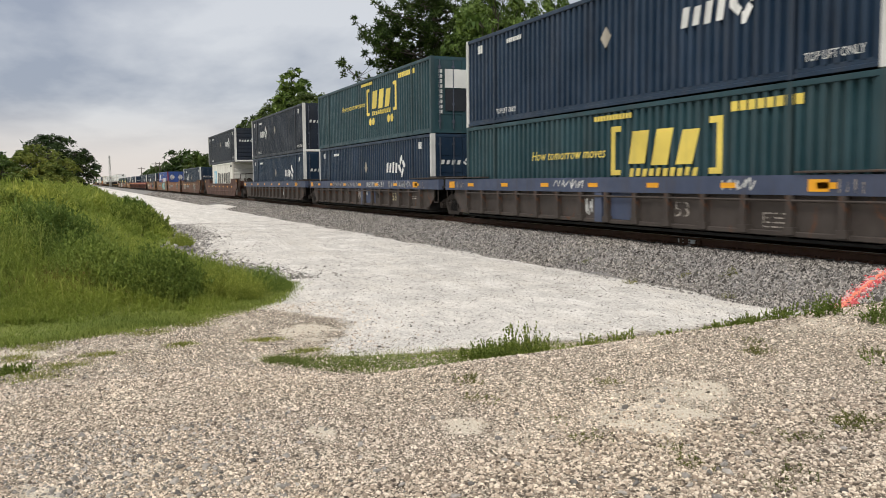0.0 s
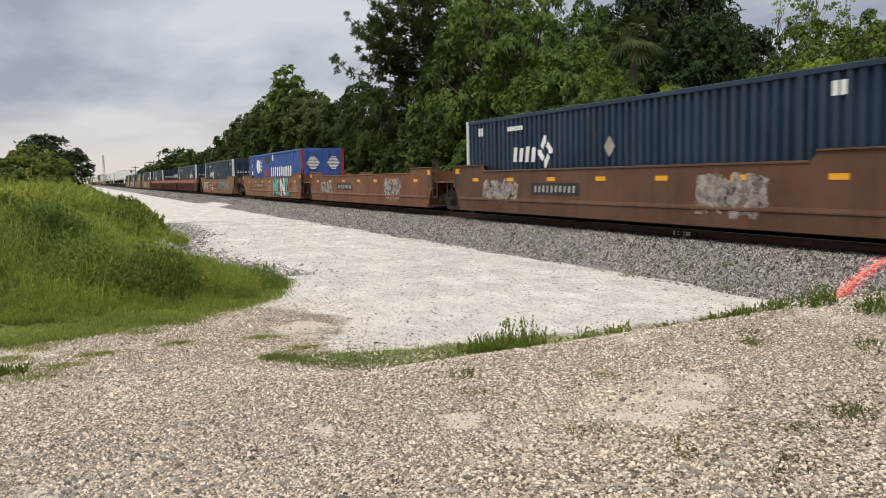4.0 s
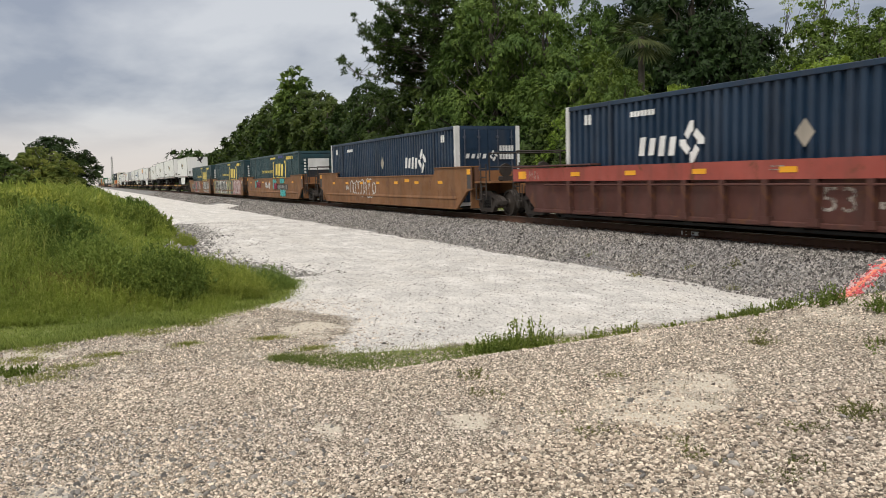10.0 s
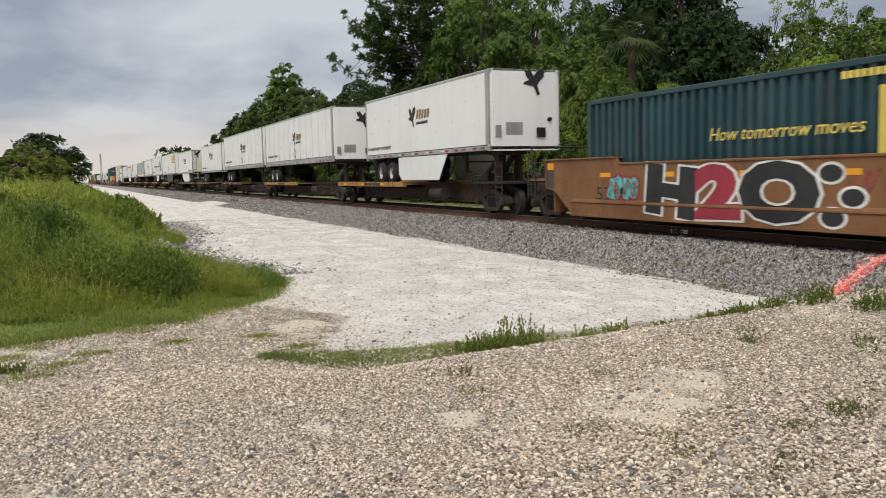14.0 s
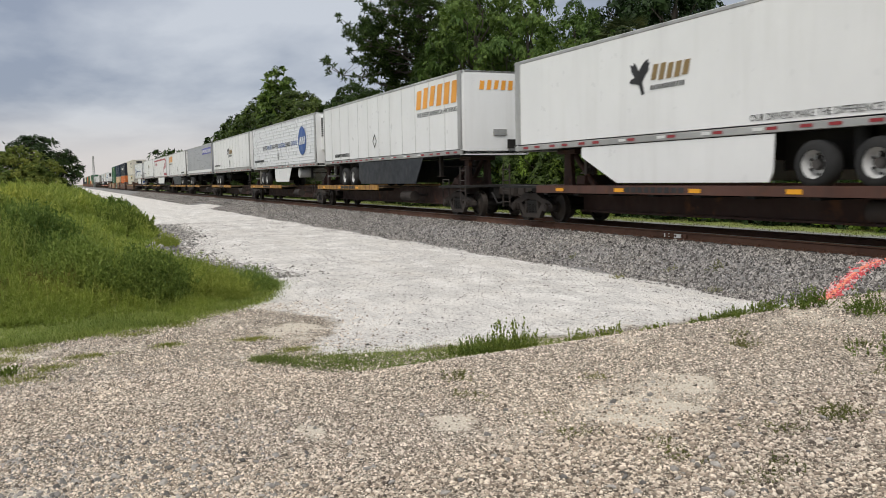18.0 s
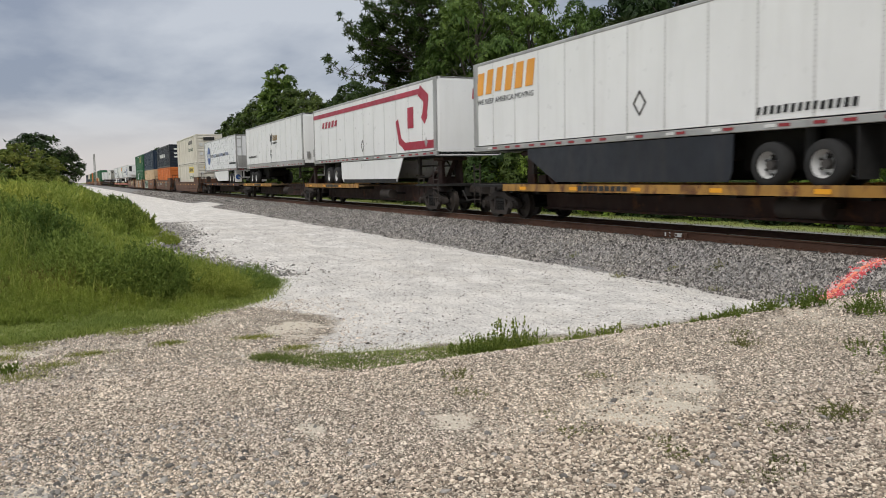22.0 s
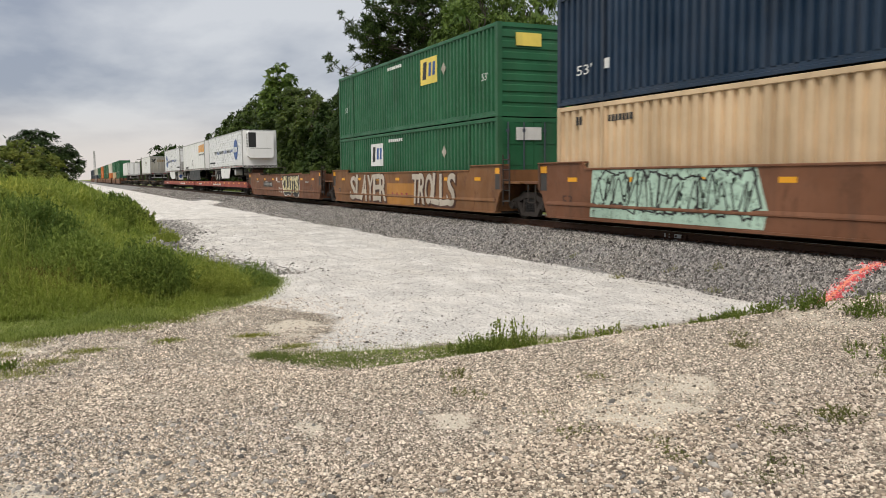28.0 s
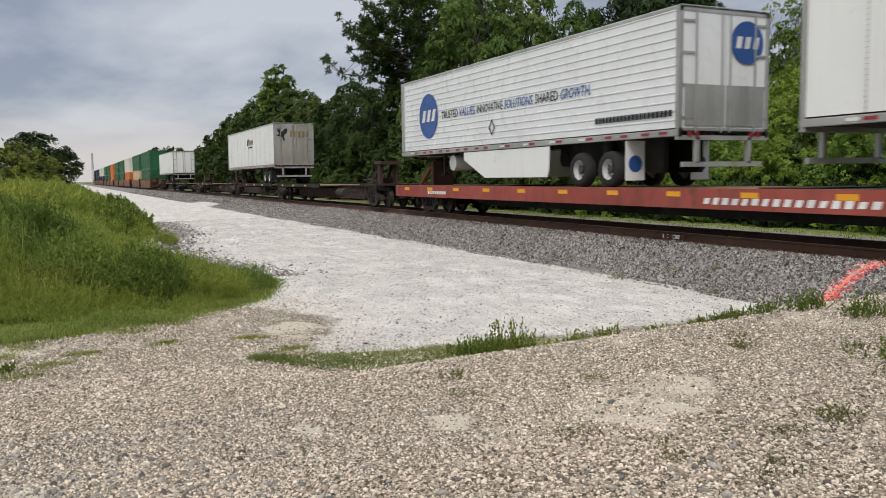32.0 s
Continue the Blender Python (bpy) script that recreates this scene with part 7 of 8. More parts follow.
def build_stones():
    rng = np.random.default_rng(4)
    # the foreground, denser towards the camera
    n = 470000
    x = rng.uniform(-8.3, -1.6, n)
    y = rng.uniform(-1.6, 9.2, n)
    keep = (y < -x * 1.75 + 0.2) & (y > 0.10 * x - 0.25) & (x < -2.3) & (rng.uniform(0, 1, n) < np.interp(np.hypot(x, y), [3, 5, 6.5, 9], [0.95, 0.7, 0.42, 0.2]))
    keep &= rng.uniform(0, 1, n) > 0.85 * sandy(x, y) * 1.1
    xy = np.stack([x, y], -1)[keep]
    size = np.clip(rng.lognormal(-4.30, 0.40, len(xy)), 0.007, 0.032) * np.interp(np.hypot(xy[:, 0], xy[:, 1]), [3, 6, 9], [1, 1.15, 1.3])
    near = (xy[:, 0] > -4.4) & (size > 0.019)
    pebbles("gravel", "tan and grey loose gravel of a crossing", xy[near], size[near], M_FORE, 5, ICO, ICO_F, 0.22, 0.62)
    pebbles("gravel", "tan and grey loose gravel of a crossing", xy[~near], size[~near] * 1.1, M_FORE, 6, PEAK, PEAK_F, 0.06, 0.75)
    # a few larger grey stones among it
    x, y = rng.uniform(-5.4, -3.0, 420), rng.uniform(-0.3, 5.2, 420)
    k = rng.uniform(0, 1, 420) < 0.25 + 0.75 * ((y < 1.4) | (np.hypot(x + 3.5, y - 3.0) < 0.5))
    pebbles("gravel", "larger grey stones among the gravel", np.stack([x, y], -1)[k], rng.uniform(0.03, 0.065, int(k.sum())), M_SLATE, 19, ICO, ICO_F, 0.18, 0.5)
    n = 5200
    x, y = rng.uniform(-6.2, -2.9, n), rng.normal(-0.1, 0.75, n)
    k = (y > 0.10 * x - 0.4) & (y < 1.6)
    pebbles("gravel", "grey broken stone at one side of the crossing", np.stack([x, y], -1)[k], np.clip(rng.lognormal(-3.8, 0.4, int(k.sum())), 0.012, 0.06), M_SLATE, 20, PEAK, PEAK_F, 0.10, 0.7)
    # thinner gravel round about
    n = 30000
    x, y = rng.uniform(-9, 4, n), rng.uniform(-5, 9, n)
    k = rng.uniform(0, 1, n) < np.exp(-((x + 3) / 3.5) ** 2 - ((y - 2) / 4.5) ** 2)
    pebbles("gravel", "thin loose gravel of a crossing", np.stack([x, y], -1)[k], rng.uniform(0.010, 0.035, int(k.sum())), M_FORE, 18, PEAK, PEAK_F, 0.06, 0.75)
    # gravel at the foot of the bank
    n = 46000
    x = rng.uniform(-13, -7.5, n)
    y = rng.uniform(-3, 4.5, n)
    keep = (y > verge(x) - 0.2) & (y < 3.1 + rng.normal(0, 0.6, n)) & (rng.uniform(0, 1, n) > 0.8 * sandy(x, y))
    xy = np.stack([x, y], -1)[keep]
    pebbles("gravel", "pale gravel at the foot of the bank", xy, np.clip(rng.lognormal(-4.0, 0.4, len(xy)), 0.010, 0.05), M_FORE, 7, PEAK, PEAK_F, 0.08, 0.9)
    # the shoulder of the track
    x = -6.0 - 56 * rng.uniform(0, 1, 118000) ** 1.8
    y = rng.uniform(9.35, 12.45, len(x))
    keep = (y > 9.55 + 0.14 * np.sin(x * 0.8) + 0.10 * np.sin(x * 2.1)) | (rng.uniform(0, 1, len(x)) < 0.12)
    xy = np.stack([x, y], -1)[keep]
    pebbles("ballast", "grey crushed stone of the track bed", xy, np.clip(rng.lognormal(-3.42, 0.38, len(xy)) * np.interp(-xy[:, 0], [6, 20, 60], [1, 1.1, 1.8]), 0.025, 0.14), M_BALLAST, 8, PEAK, PEAK_F, 0.2, 0.9)
    x, y = -60 - 90 * rng.uniform(0, 1, 15000) ** 1.3, rng.uniform(9.5, 12.4, 15000)
    k = ~((x > -74) & (x < -56) & (y < 10.5))
    pebbles("ballast", "grey crushed stone of the far track bed", np.stack([x, y], -1)[k], rng.uniform(0.06, 0.20, int(k.sum())), M_BALLAST, 28, PEAK, PEAK_F, 0.2, 0.8)
    # stones on the white road
    x = -7.6 - 34 * rng.uniform(0, 1, 38000) ** 1.5
    y = verge(x) + (9.4 - verge(x)) * rng.uniform(0, 1, len(x))
    xy = np.stack([x, y], -1)
    pebbles("limestone_chips", "scattered chips on the white road", xy, np.clip(rng.lognormal(-4.0, 0.45, len(xy)), 0.010, 0.06), M_CHIP, 9, PEAK, PEAK_F, 0.1)
    # rubble along the verge
    x = -16.2 - 24 * rng.uniform(0, 1, 12000)
    y = verge(x) + np.abs(rng.normal(0, 0.65, len(x))) - 0.25
    pebbles("rubble", "grey rubble along the grass verge", np.stack([x, y], -1), np.clip(rng.lognormal(-3.2, 0.45, len(x)), 0.02, 0.15), M_RUBBLE, 10)
    x, y = rng.normal(-24.6, 0.9, 70), rng.normal(2.2, 0.22, 70)
    pebbles("broken_rock", "heap of grey broken rock at the foot of the bank", np.stack([x, y], -1), rng.uniform(0.08, 0.30, 70), M_SLATE, 17, ICO, ICO_F)


build_stones()


# ---- track ----
def build_track():
    prof = [(-0.075, 0), (0.075, 0), (0.075, 0.012), (0.012, 0.03), (0.009, 0.13), (0.036, 0.145), (0.036, 0.172), (-0.036, 0.172), (-0.036, 0.145), (-0.009, 0.13), (-0.012, 0.03), (-0.075, 0.012)]
    for y in (YC - 0.755, YC + 0.755):
        ob = thing("rail", "rusty steel rail with a worn bright head", "rail", (0, y, ZR - 0.178), "rails of the track")
        tagged(ob, kind="structure")
        ob.location = (0, y, ZR - 0.178)
        part("rail_web", Shape().run(prof, -900, 900), M_RAIL, ob, at=(0, 0, 0))
        part("rail_head", Shape().box(-900, 900, -0.030, 0.030, 0.1725, 0.178), M_RAILTOP, ob, at=(0, 0, 0))
    tie = Shape().box(-0.115, 0.115, -1.3, 1.3, -0.17, 0.0, 0.01).mesh("tie")
    pl = Shape().box(-0.10, 0.10, -0.93, -0.58, 0.0, 0.014).box(-0.10, 0.10, 0.58, 0.93, 0.0, 0.014).box(-0.07, -0.04, -0.87, -0.84, 0, 0.05).box(0.04, 0.07, -0.87, -0.84, 0, 0.05).mesh("tie_plate")
    rnd = random.Random(3)
    for k in range(110):
        ob = part("tie", tie, M_TIE, None)
        tagged(ob, "weathered wooden railway tie in the ballast", "tie", "ties of the track", "structure")
        ob.matrix_basis = pose(-3 - 0.55 * k + rnd.uniform(-0.02, 0.02), YC + rnd.uniform(-0.04, 0.04), ZR - 0.182, 0, 0, rnd.uniform(-1, 1))
        part("tie_plate", pl, M_RAIL, ob, at=(0, 0, 0.0))
    # a bolted joint with pale marks on the near rail
    ob = thing("rail_joint", "bolted joint bar on the near rail with pale chalk marks", "rail joint", (0, 0, 0))
    ob.location = (-14.95, YC - 0.80, ZR - 0.15)
    part("joint_bar", Shape().box(-0.45, 0.45, -0.03, 0.01, 0.0, 0.1, 0.01), M_RAIL, ob, at=(0, 0, 0))
    for k in range(4):
        part("bolt", Shape().tube((-0.33 + 0.22 * k, -0.06, 0.05), (-0.33 + 0.22 * k, -0.03, 0.05), 0.025, n=6), M_RAIL, ob, at=(0, 0, 0))
    for a, b in ((-0.3, -0.25), (-0.15, -0.1), (0.05, 0.3)):
        part("chalk_mark", Shape().box(a, b, -0.034, -0.031, 0.005, 0.095), CHALK, ob, at=(0, 0, 0))


build_track()


def painted_stones():
    """A sprayed band that lies across the ballast up to the rail."""
    rng = np.random.default_rng(12)
    n = 2600
    t, w = rng.uniform(0, 1, n), rng.normal(0, 0.078, n)
    x = -8.30 - 0.98 * t + w * 0.95
    y = 9.5 + 2.85 * t + w * 0.3
    xy = np.stack([x, y], -1)
    size = np.clip(rng.lognormal(-3.3, 0.32, n), 0.02, 0.075)
    mid = np.abs(w) < 0.032
    pink = (np.abs(w) > 0.032) & (rng.uniform(0, 1, n) < np.where(w > 0, 0.25, 0.6))
    pebbles("sprayed_ballast", "ballast stones sprayed orange", xy[mid], size[mid], M_SPRAY_ORANGE, 14, sink=0.45)
    pebbles("sprayed_ballast", "ballast stones sprayed thin pink", xy[pink], size[pink], M_SPRAY_PINK, 16, sink=0.44)
    red = ~mid & ~pink
    pebbles("sprayed_ballast", "ballast stones sprayed red", xy[red], size[red], M_SPRAY_RED, 15, sink=0.42)


painted_stones()

# ---- plants ----
def limb(shape, a, b, r0, r1, rnd, n=4, bend=0.12, sides=7):
    """A bent, tapering branch; returns its points."""
    a, b = Vector(a), Vector(b)
    pts = [a]
    l = (b - a).length
    for k in range(1, n + 1):
        p = a.lerp(b, k / n)
        if k < n:
            p += Vector((rnd.uniform(-1, 1), rnd.uniform(-1, 1), rnd.uniform(-0.5, 0.5))) * l * bend
        pts.append(p)
    for k in range(n):
        shape.tube(pts[k], pts[k + 1], r0 + (r1 - r0) * k / n, r0 + (r1 - r0) * (k + 1) / n, n=sides, caps=False)
    return pts


def broad_tree(seed, height, spread_, clear, leaves, leaf, material, label, name="tree", clumps=34, trunk_r=0.2, droop=0.45, rough=1.0):
    """A trunk with limbs, each of which carries a lumpy drooping dome of leaf sprays, at the origin."""
    rnd, rng = random.Random(seed), np.random.default_rng(seed)
    wood = Shape()
    top = Vector((rnd.uniform(-0.4, 0.4), rnd.uniform(-0.4, 0.4), height * 0.86))
    stem = limb(wood, (0, 0, -0.3), top, trunk_r, trunk_r * 0.25, rnd, 5, 0.04, 9)
    zc, half = height * (1 + clear) / 2, height * (1 - clear) / 2
    domes = []
    for k in range(clumps):
        u = 1 - 1.86 * (k + 0.5) / clumps
        a = k * 2.39996 + rnd.uniform(-0.35, 0.35)
        wide = math.sqrt(max(0.02, 1 - u * u))
        out = rnd.uniform(1 - 0.42 * rough, 1.04) if k % 4 else rnd.uniform(0.25, 0.6)
        c = Vector((spread_ * wide * out * math.cos(a), spread_ * wide * out * math.sin(a), zc + half * u * rnd.uniform(0.82, 1.0) - 0.12 * spread_))
        base = stem[0].lerp(stem[-1], min(0.97, max(clear * 0.8 + 0.05, (c.z - 0.55 * math.hypot(c.x, c.y)) / height)))
        limb(wood, base, c, trunk_r * 0.36, trunk_r * 0.06, rnd, 4, 0.09, 5)
        n = (Vector((c.x, c.y, 0)).normalized() * 0.6 * wide + Vector((rnd.uniform(-0.2, 0.2), rnd.uniform(-0.2, 0.2), 1))).normalized()
        domes.append((c, n, spread_ * rnd.uniform(0.22, 0.42) * (1.0 - 0.25 * max(0, u))))
    total = sum(r * r for _, _, r in domes)
    P, Q = [], []
    for c, n, r in domes:
        m = max(6, int(leaves / 5 * r * r / total))
        e1 = np.array(n.orthogonal().normalized())
        e0 = np.array(n)
        e2 = np.cross(e0, e1)
        lumps = 7
        la, lq = rng.uniform(0, 2 * np.pi, lumps), np.sqrt(rng.uniform(0, 1, lumps)) * r
        lr = r * rng.uniform(0.26, 0.52, lumps)
        w = rng.integers(0, lumps, m)
        d = rng.normal(0, 1, (m, 3))
        d[:, 2] = np.abs(d[:, 2]) * np.where(rng.uniform(0, 1, m) < 0.8, 1, -0.5)
        d /= np.linalg.norm(d, axis=1)[:, None]
        ball = d * (lr[w] * rng.uniform(0.72, 1.06, m))[:, None]
        x = lq[w] * np.cos(la[w]) + ball[:, 0]
        y = lq[w] * np.sin(la[w]) + ball[:, 1]
        q2 = x * x + y * y
        z = ball[:, 2] * 0.75 - droop * q2 / r
        P.append(np.array(c) + x[:, None] * e1 + y[:, None] * e2 + z[:, None] * e0)
        up = d[:, :1] * e1 + d[:, 1:2] * e2 + (d[:, 2:] + 0.5) * e0 + rng.normal(0, 0.25, (m, 3))
        Q.append(up / np.linalg.norm(up, axis=1)[:, None])
    P, Q = np.concatenate(P), np.concatenate(Q)
    v, f = leaf_sprays(P, Q, leaf, rng)
    k = rng.uniform(0, 1, len(P)) < 0.16
    v2, f2 = leaf_sprays(P[k] - Q[k] * leaf * 2.0, Q[k], leaf * 2.3, rng, 3)
    v, f = np.concatenate([v, v2]), np.concatenate([f, f2 + len(v)])
    ob = thing(name, label, "tree", (0, 0, 0))
    part("trunk", wood, M_BARK, ob, at=(0, 0, 0))
    part("crown", mesh_np("crown", v, f, material), material, ob, at=(0, 0, 0))
    return ob


def leaf_sprays(centres, ups, leaf, rng, fan=5):
    """Five pointed leaves that radiate and droop from each centre."""
    n = len(centres)
    e1 = np.cross(ups, rng.normal(0, 1, (n, 3)))
    e1 /= np.linalg.norm(e1, axis=1)[:, None]
    e2 = np.cross(ups, e1)
    out = []
    for k in range(fan):
        a = 2 * math.pi * k / fan + rng.uniform(-0.4, 0.4, n)
        l = leaf * rng.uniform(0.6, 1.3, n)
        d = e1 * np.cos(a)[:, None] + e2 * np.sin(a)[:, None] - ups * rng.uniform(0.05, 0.6, n)[:, None]
        w = np.cross(d, ups)
        w /= np.linalg.norm(w, axis=1)[:, None]
        out.append(np.stack([centres + d * (l * 0.18)[:, None] + w * (l * 0.30)[:, None], centres + d * (l * 0.30)[:, None] - w * (l * 0.30)[:, None], centres + d * l[:, None]], 1))
    v = np.concatenate(out).reshape(-1, 3)
    return v, np.arange(len(v)).reshape(-1, 3)


def pine_tree(seed, height, spread_, leaves, label):
    """A tall open pine: bare lower trunk, level crooked limbs, round tufts of needles with sky between."""
    rnd, rng = random.Random(seed), np.random.default_rng(seed)
    wood = Shape()
    stem = limb(wood, (0, 0, -0.3), (0.8, 0.4, height), 0.30, 0.05, rnd, 7, 0.02, 10)
    tips = []
    for k in range(35):
        h = rnd.uniform(0.42, 0.98) if k < 26 else rnd.uniform(0.40, 0.62)
        base = stem[0].lerp(stem[-1], h)
        a = k * 2.4 + rnd.uniform(-0.4, 0.4) if k < 26 else 3.0 + rnd.uniform(-0.7, 0.7)
        reach = spread_ * rnd.uniform(0.55, 1.05) * (1.1 - 0.7 * max(0, h - 0.45) / 0.55) * (1 if k < 26 else 1.02)
        end = base + Vector((reach * math.cos(a), reach * math.sin(a), rnd.uniform(-0.08, 0.35) * reach))
        pts = limb(wood, base, end, 0.09, 0.02, rnd, 5, 0.07, 5)
        tips += pts[3:]
        for q in (2, 3, 4):
            for _ in range(4):
                e2 = pts[q] + Vector((rnd.uniform(-1, 1), rnd.uniform(-1, 1), rnd.uniform(-0.1, 0.7))) * spread_ * 0.30
                limb(wood, pts[q], e2, 0.03, 0.01, rnd, 2, 0.1, 4)
                tips.append(e2)
    per = max(20, leaves // len(tips))
    P, D = [], []
    for t in tips:
        for _ in range(3):
            c = np.array(t) + rng.normal(0, 0.20, 3)
            d = rng.normal(0, 1, (per // 3, 3))
            d[:, 2] = d[:, 2] * 0.8 + 0.35
            P.append(np.repeat(c[None], per // 3, 0))
            D.append(d / np.linalg.norm(d, axis=1)[:, None])
    P, D = np.concatenate(P), np.concatenate(D)
    w = np.cross(D, rng.normal(0, 1, D.shape))
    w /= np.linalg.norm(w, axis=1)[:, None]
    l = rng.uniform(0.28, 0.50, len(P))[:, None]
    v = np.stack([P + D * 0.10 * l - w * 0.055, P + D * 0.35 * l + w * 0.055, P + D * l], 1).reshape(-1, 3)
    f = np.arange(len(v)).reshape(-1, 3)
    ob = thing("pine_tree", label, "tree", (0, 0, 0))
    part("trunk", wood, M_BARK, ob, at=(0, 0, 0))
    part("crown", mesh_np("crown", v, f, M_PINE), M_PINE, ob, at=(0, 0, 0))
    return ob


def put(ob, x, y, turn, size=1.0, tall=None, label=""):
    m = pose(x, y, float(ground(x, y)) - 0.15, 0, 0, turn) @ Matrix.Diagonal((size, size, tall or size, 1))
    c = copy_thing(ob, m)
    if label:
        c["label"] = label
    return c


def fan_palm(x, y, height):
    """A cabbage palm: a rough trunk and a round head of folded fans."""
    ob = thing("fan_palm", "fan palm with a round head of grey-green fronds", "palm", (0, 0, 0))
    ob.location = (x, y, float(ground(x, y)))
    rnd = random.Random(5)
    part("trunk", Shape().tube((0, 0, -0.2), (0.1, 0, height), 0.2, 0.16, n=9), M_BARK, ob, at=(0, 0, 0))
    for k in range(34):
        a, e = k * 2.4, rnd.uniform(-0.7, 1.0)
        d = Vector((math.cos(a) * math.cos(e), math.sin(a) * math.cos(e), math.sin(e)))
        u = d.cross(Vector((0, 0, 1))).normalized()
        w = u.cross(d)
        c, s_ = Vector((0.1, 0, height)), Shape()
        hub = c + d * 0.95
        s_.tube(c, hub, 0.02, 0.012, n=4, caps=False)
        for j in range(13):
            f = (j - 6) / 6 * 1.45
            r = 1.05 - 0.25 * abs(j - 6) / 6
            t = hub + (d * math.cos(f) + u * math.sin(f)) * r - Vector((0, 0, 0.42 * r))
            q = (u * math.cos(f) - d * math.sin(f)) * 0.05
            mid_ = hub.lerp(t, 0.5) + w * 0.03
            s_.add([hub, mid_ - q, t, mid_ + q], [(0, 1, 2), (0, 2, 3)])
        part("frond", s_, M_PALM, ob, at=(0, 0, 0))


def build_trees():
    DK, MD, BR_ = "dark broad-leaved tree in the belt behind the track", "leafy green tree in the belt behind the track", "bright green shrub at the edge of the belt"
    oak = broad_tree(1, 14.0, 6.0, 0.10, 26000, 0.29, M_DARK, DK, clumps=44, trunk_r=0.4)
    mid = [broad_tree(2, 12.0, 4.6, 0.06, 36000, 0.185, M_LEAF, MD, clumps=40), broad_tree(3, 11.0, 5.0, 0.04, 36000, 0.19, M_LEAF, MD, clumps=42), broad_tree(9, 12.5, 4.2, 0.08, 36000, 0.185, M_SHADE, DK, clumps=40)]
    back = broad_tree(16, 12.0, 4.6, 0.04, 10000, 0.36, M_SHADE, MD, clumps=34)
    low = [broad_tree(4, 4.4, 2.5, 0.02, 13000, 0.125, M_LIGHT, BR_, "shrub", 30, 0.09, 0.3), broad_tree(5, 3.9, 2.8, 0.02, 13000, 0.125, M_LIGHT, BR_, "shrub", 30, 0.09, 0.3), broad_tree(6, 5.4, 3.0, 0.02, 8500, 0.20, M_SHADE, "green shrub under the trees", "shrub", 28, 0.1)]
    under = broad_tree(17, 2.0, 1.5, 0.02, 2400, 0.19, M_DARK, "low undergrowth beyond the track, dark for the shade under the shrubs", "shrub", 20, 0.05)
    away = broad_tree(10, 10.0, 4.6, 0.05, 1500, 0.85, M_SHADE, "tree in the far belt along the line", "tree", 26, 0.2)
    pale = broad_tree(12, 8.0, 3.4, 0.06, 17000, 0.155, M_LIGHT, "light green tree behind the shrubs", "tree", 36, 0.15)
    slim = broad_tree(7, 14.5, 1.05, 0.40, 3000, 0.11, M_LIGHT, "slender airy tree with thin pale leaves", "tree", 30, 0.06)
    lone = broad_tree(14, 8.6, 3.7, 0.12, 13000, 0.24, M_DARK, "dark round-crowned tree beyond the grass bank", "tree", 40, 0.25)
    bush = broad_tree(15, 5.0, 2.5, 0.03, 12000, 0.19, M_OLIVE, "olive-green bushy tree on the grass bank", "tree", 34, 0.12, 0.3)
    pine = pine_tree(8, 22.0, 6.5, 44000, "tall open pine with tufted dark needles")
    rnd = random.Random(21)
    pine.matrix_basis = pose(-61.5, 26.0, 0, 0, 0, 75)
    # tall trees of the belt, near to far: place, mesh, size, height
    for x, y, k, s, h in ((-38.5, 27, 1, 0.72, 0.86), (-42, 27, 1, 0.85, 0.98), (-47.6, 28, 1, 0.95, 1.36), (-44.3, 30, 0, 0.8, 1.15), (-51, 26, 0, 1.1, 1.40), (-56, 29, 2, 1.15, 1.36), (-61.5, 29, 2, 1.15, 1.25), (-67, 28, 2, 0.95, 1.0), (-72, 26, 2, 0.9, 0.92), (-78, 26, 2, 1.0, 1.02), (-54, 38, 2, 0.8, 1.30), (-34.9, 24.7, 1, 0.5, 0.70), (-24.5, 31, 0, 0.62, 0.76), (-20, 32, 0, 0.62, 0.74)):
        put(mid[k], x, y, rnd.uniform(0, 360), s, h)
    for x, y, s in ((-84, 27, 0.98), (-90, 25.5, 0.98), (-97, 26, 1.16), (-105, 26.5, 1.22), (-113, 25.5, 1.26), (-121, 26, 1.2), (-129, 25.5, 1.15), (-137, 27, 1.15), (-146, 25.5, 1.0)):
        put(back, x, y, rnd.uniform(0, 360), s)
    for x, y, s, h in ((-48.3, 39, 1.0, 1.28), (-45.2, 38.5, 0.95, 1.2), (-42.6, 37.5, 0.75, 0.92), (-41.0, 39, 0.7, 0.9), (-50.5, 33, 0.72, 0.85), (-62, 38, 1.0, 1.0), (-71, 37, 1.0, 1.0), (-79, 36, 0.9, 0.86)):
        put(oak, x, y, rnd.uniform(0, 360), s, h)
    put(mid[1], -29.5, 33.5, 80, 0.80, 0.90)
    put(mid[0], -25.0, 33.0, 10, 0.66, 0.76)
    put(oak, -30.5, 41, 150, 0.75, 0.80)
    put(oak, -26.0, 40, 20, 0.70, 0.72)
    for x, y, s in ((-42.9, 45, 1.02), (-41.9, 46, 0.96), (-40.9, 45, 1.04), (-40.1, 44.5, 1.1), (-38.9, 46, 0.98)):
        put(slim, x, y, rnd.uniform(0, 360), s)
    for x, y, s in ((-27.5, 30.5, 0.95), (-24.5, 28.5, 0.9), (-21.5, 30, 1.0), (-18, 29, 1.0), (-14, 31, 1.05), (-9, 30, 1.1), (-31, 33, 0.85), (-34.5, 31, 0.75), (-4, 31, 1.0), (1, 30, 1.0)):
        put(pale, x, y, rnd.uniform(0, 360), s)
    put(pale, -35.6, 24.6, 40, 0.62, 0.74)
    put(pale, -37.8, 24.4, 140, 0.62, 0.80)
    put(pale, -31.6, 26.0, 250, 0.52, 0.86)
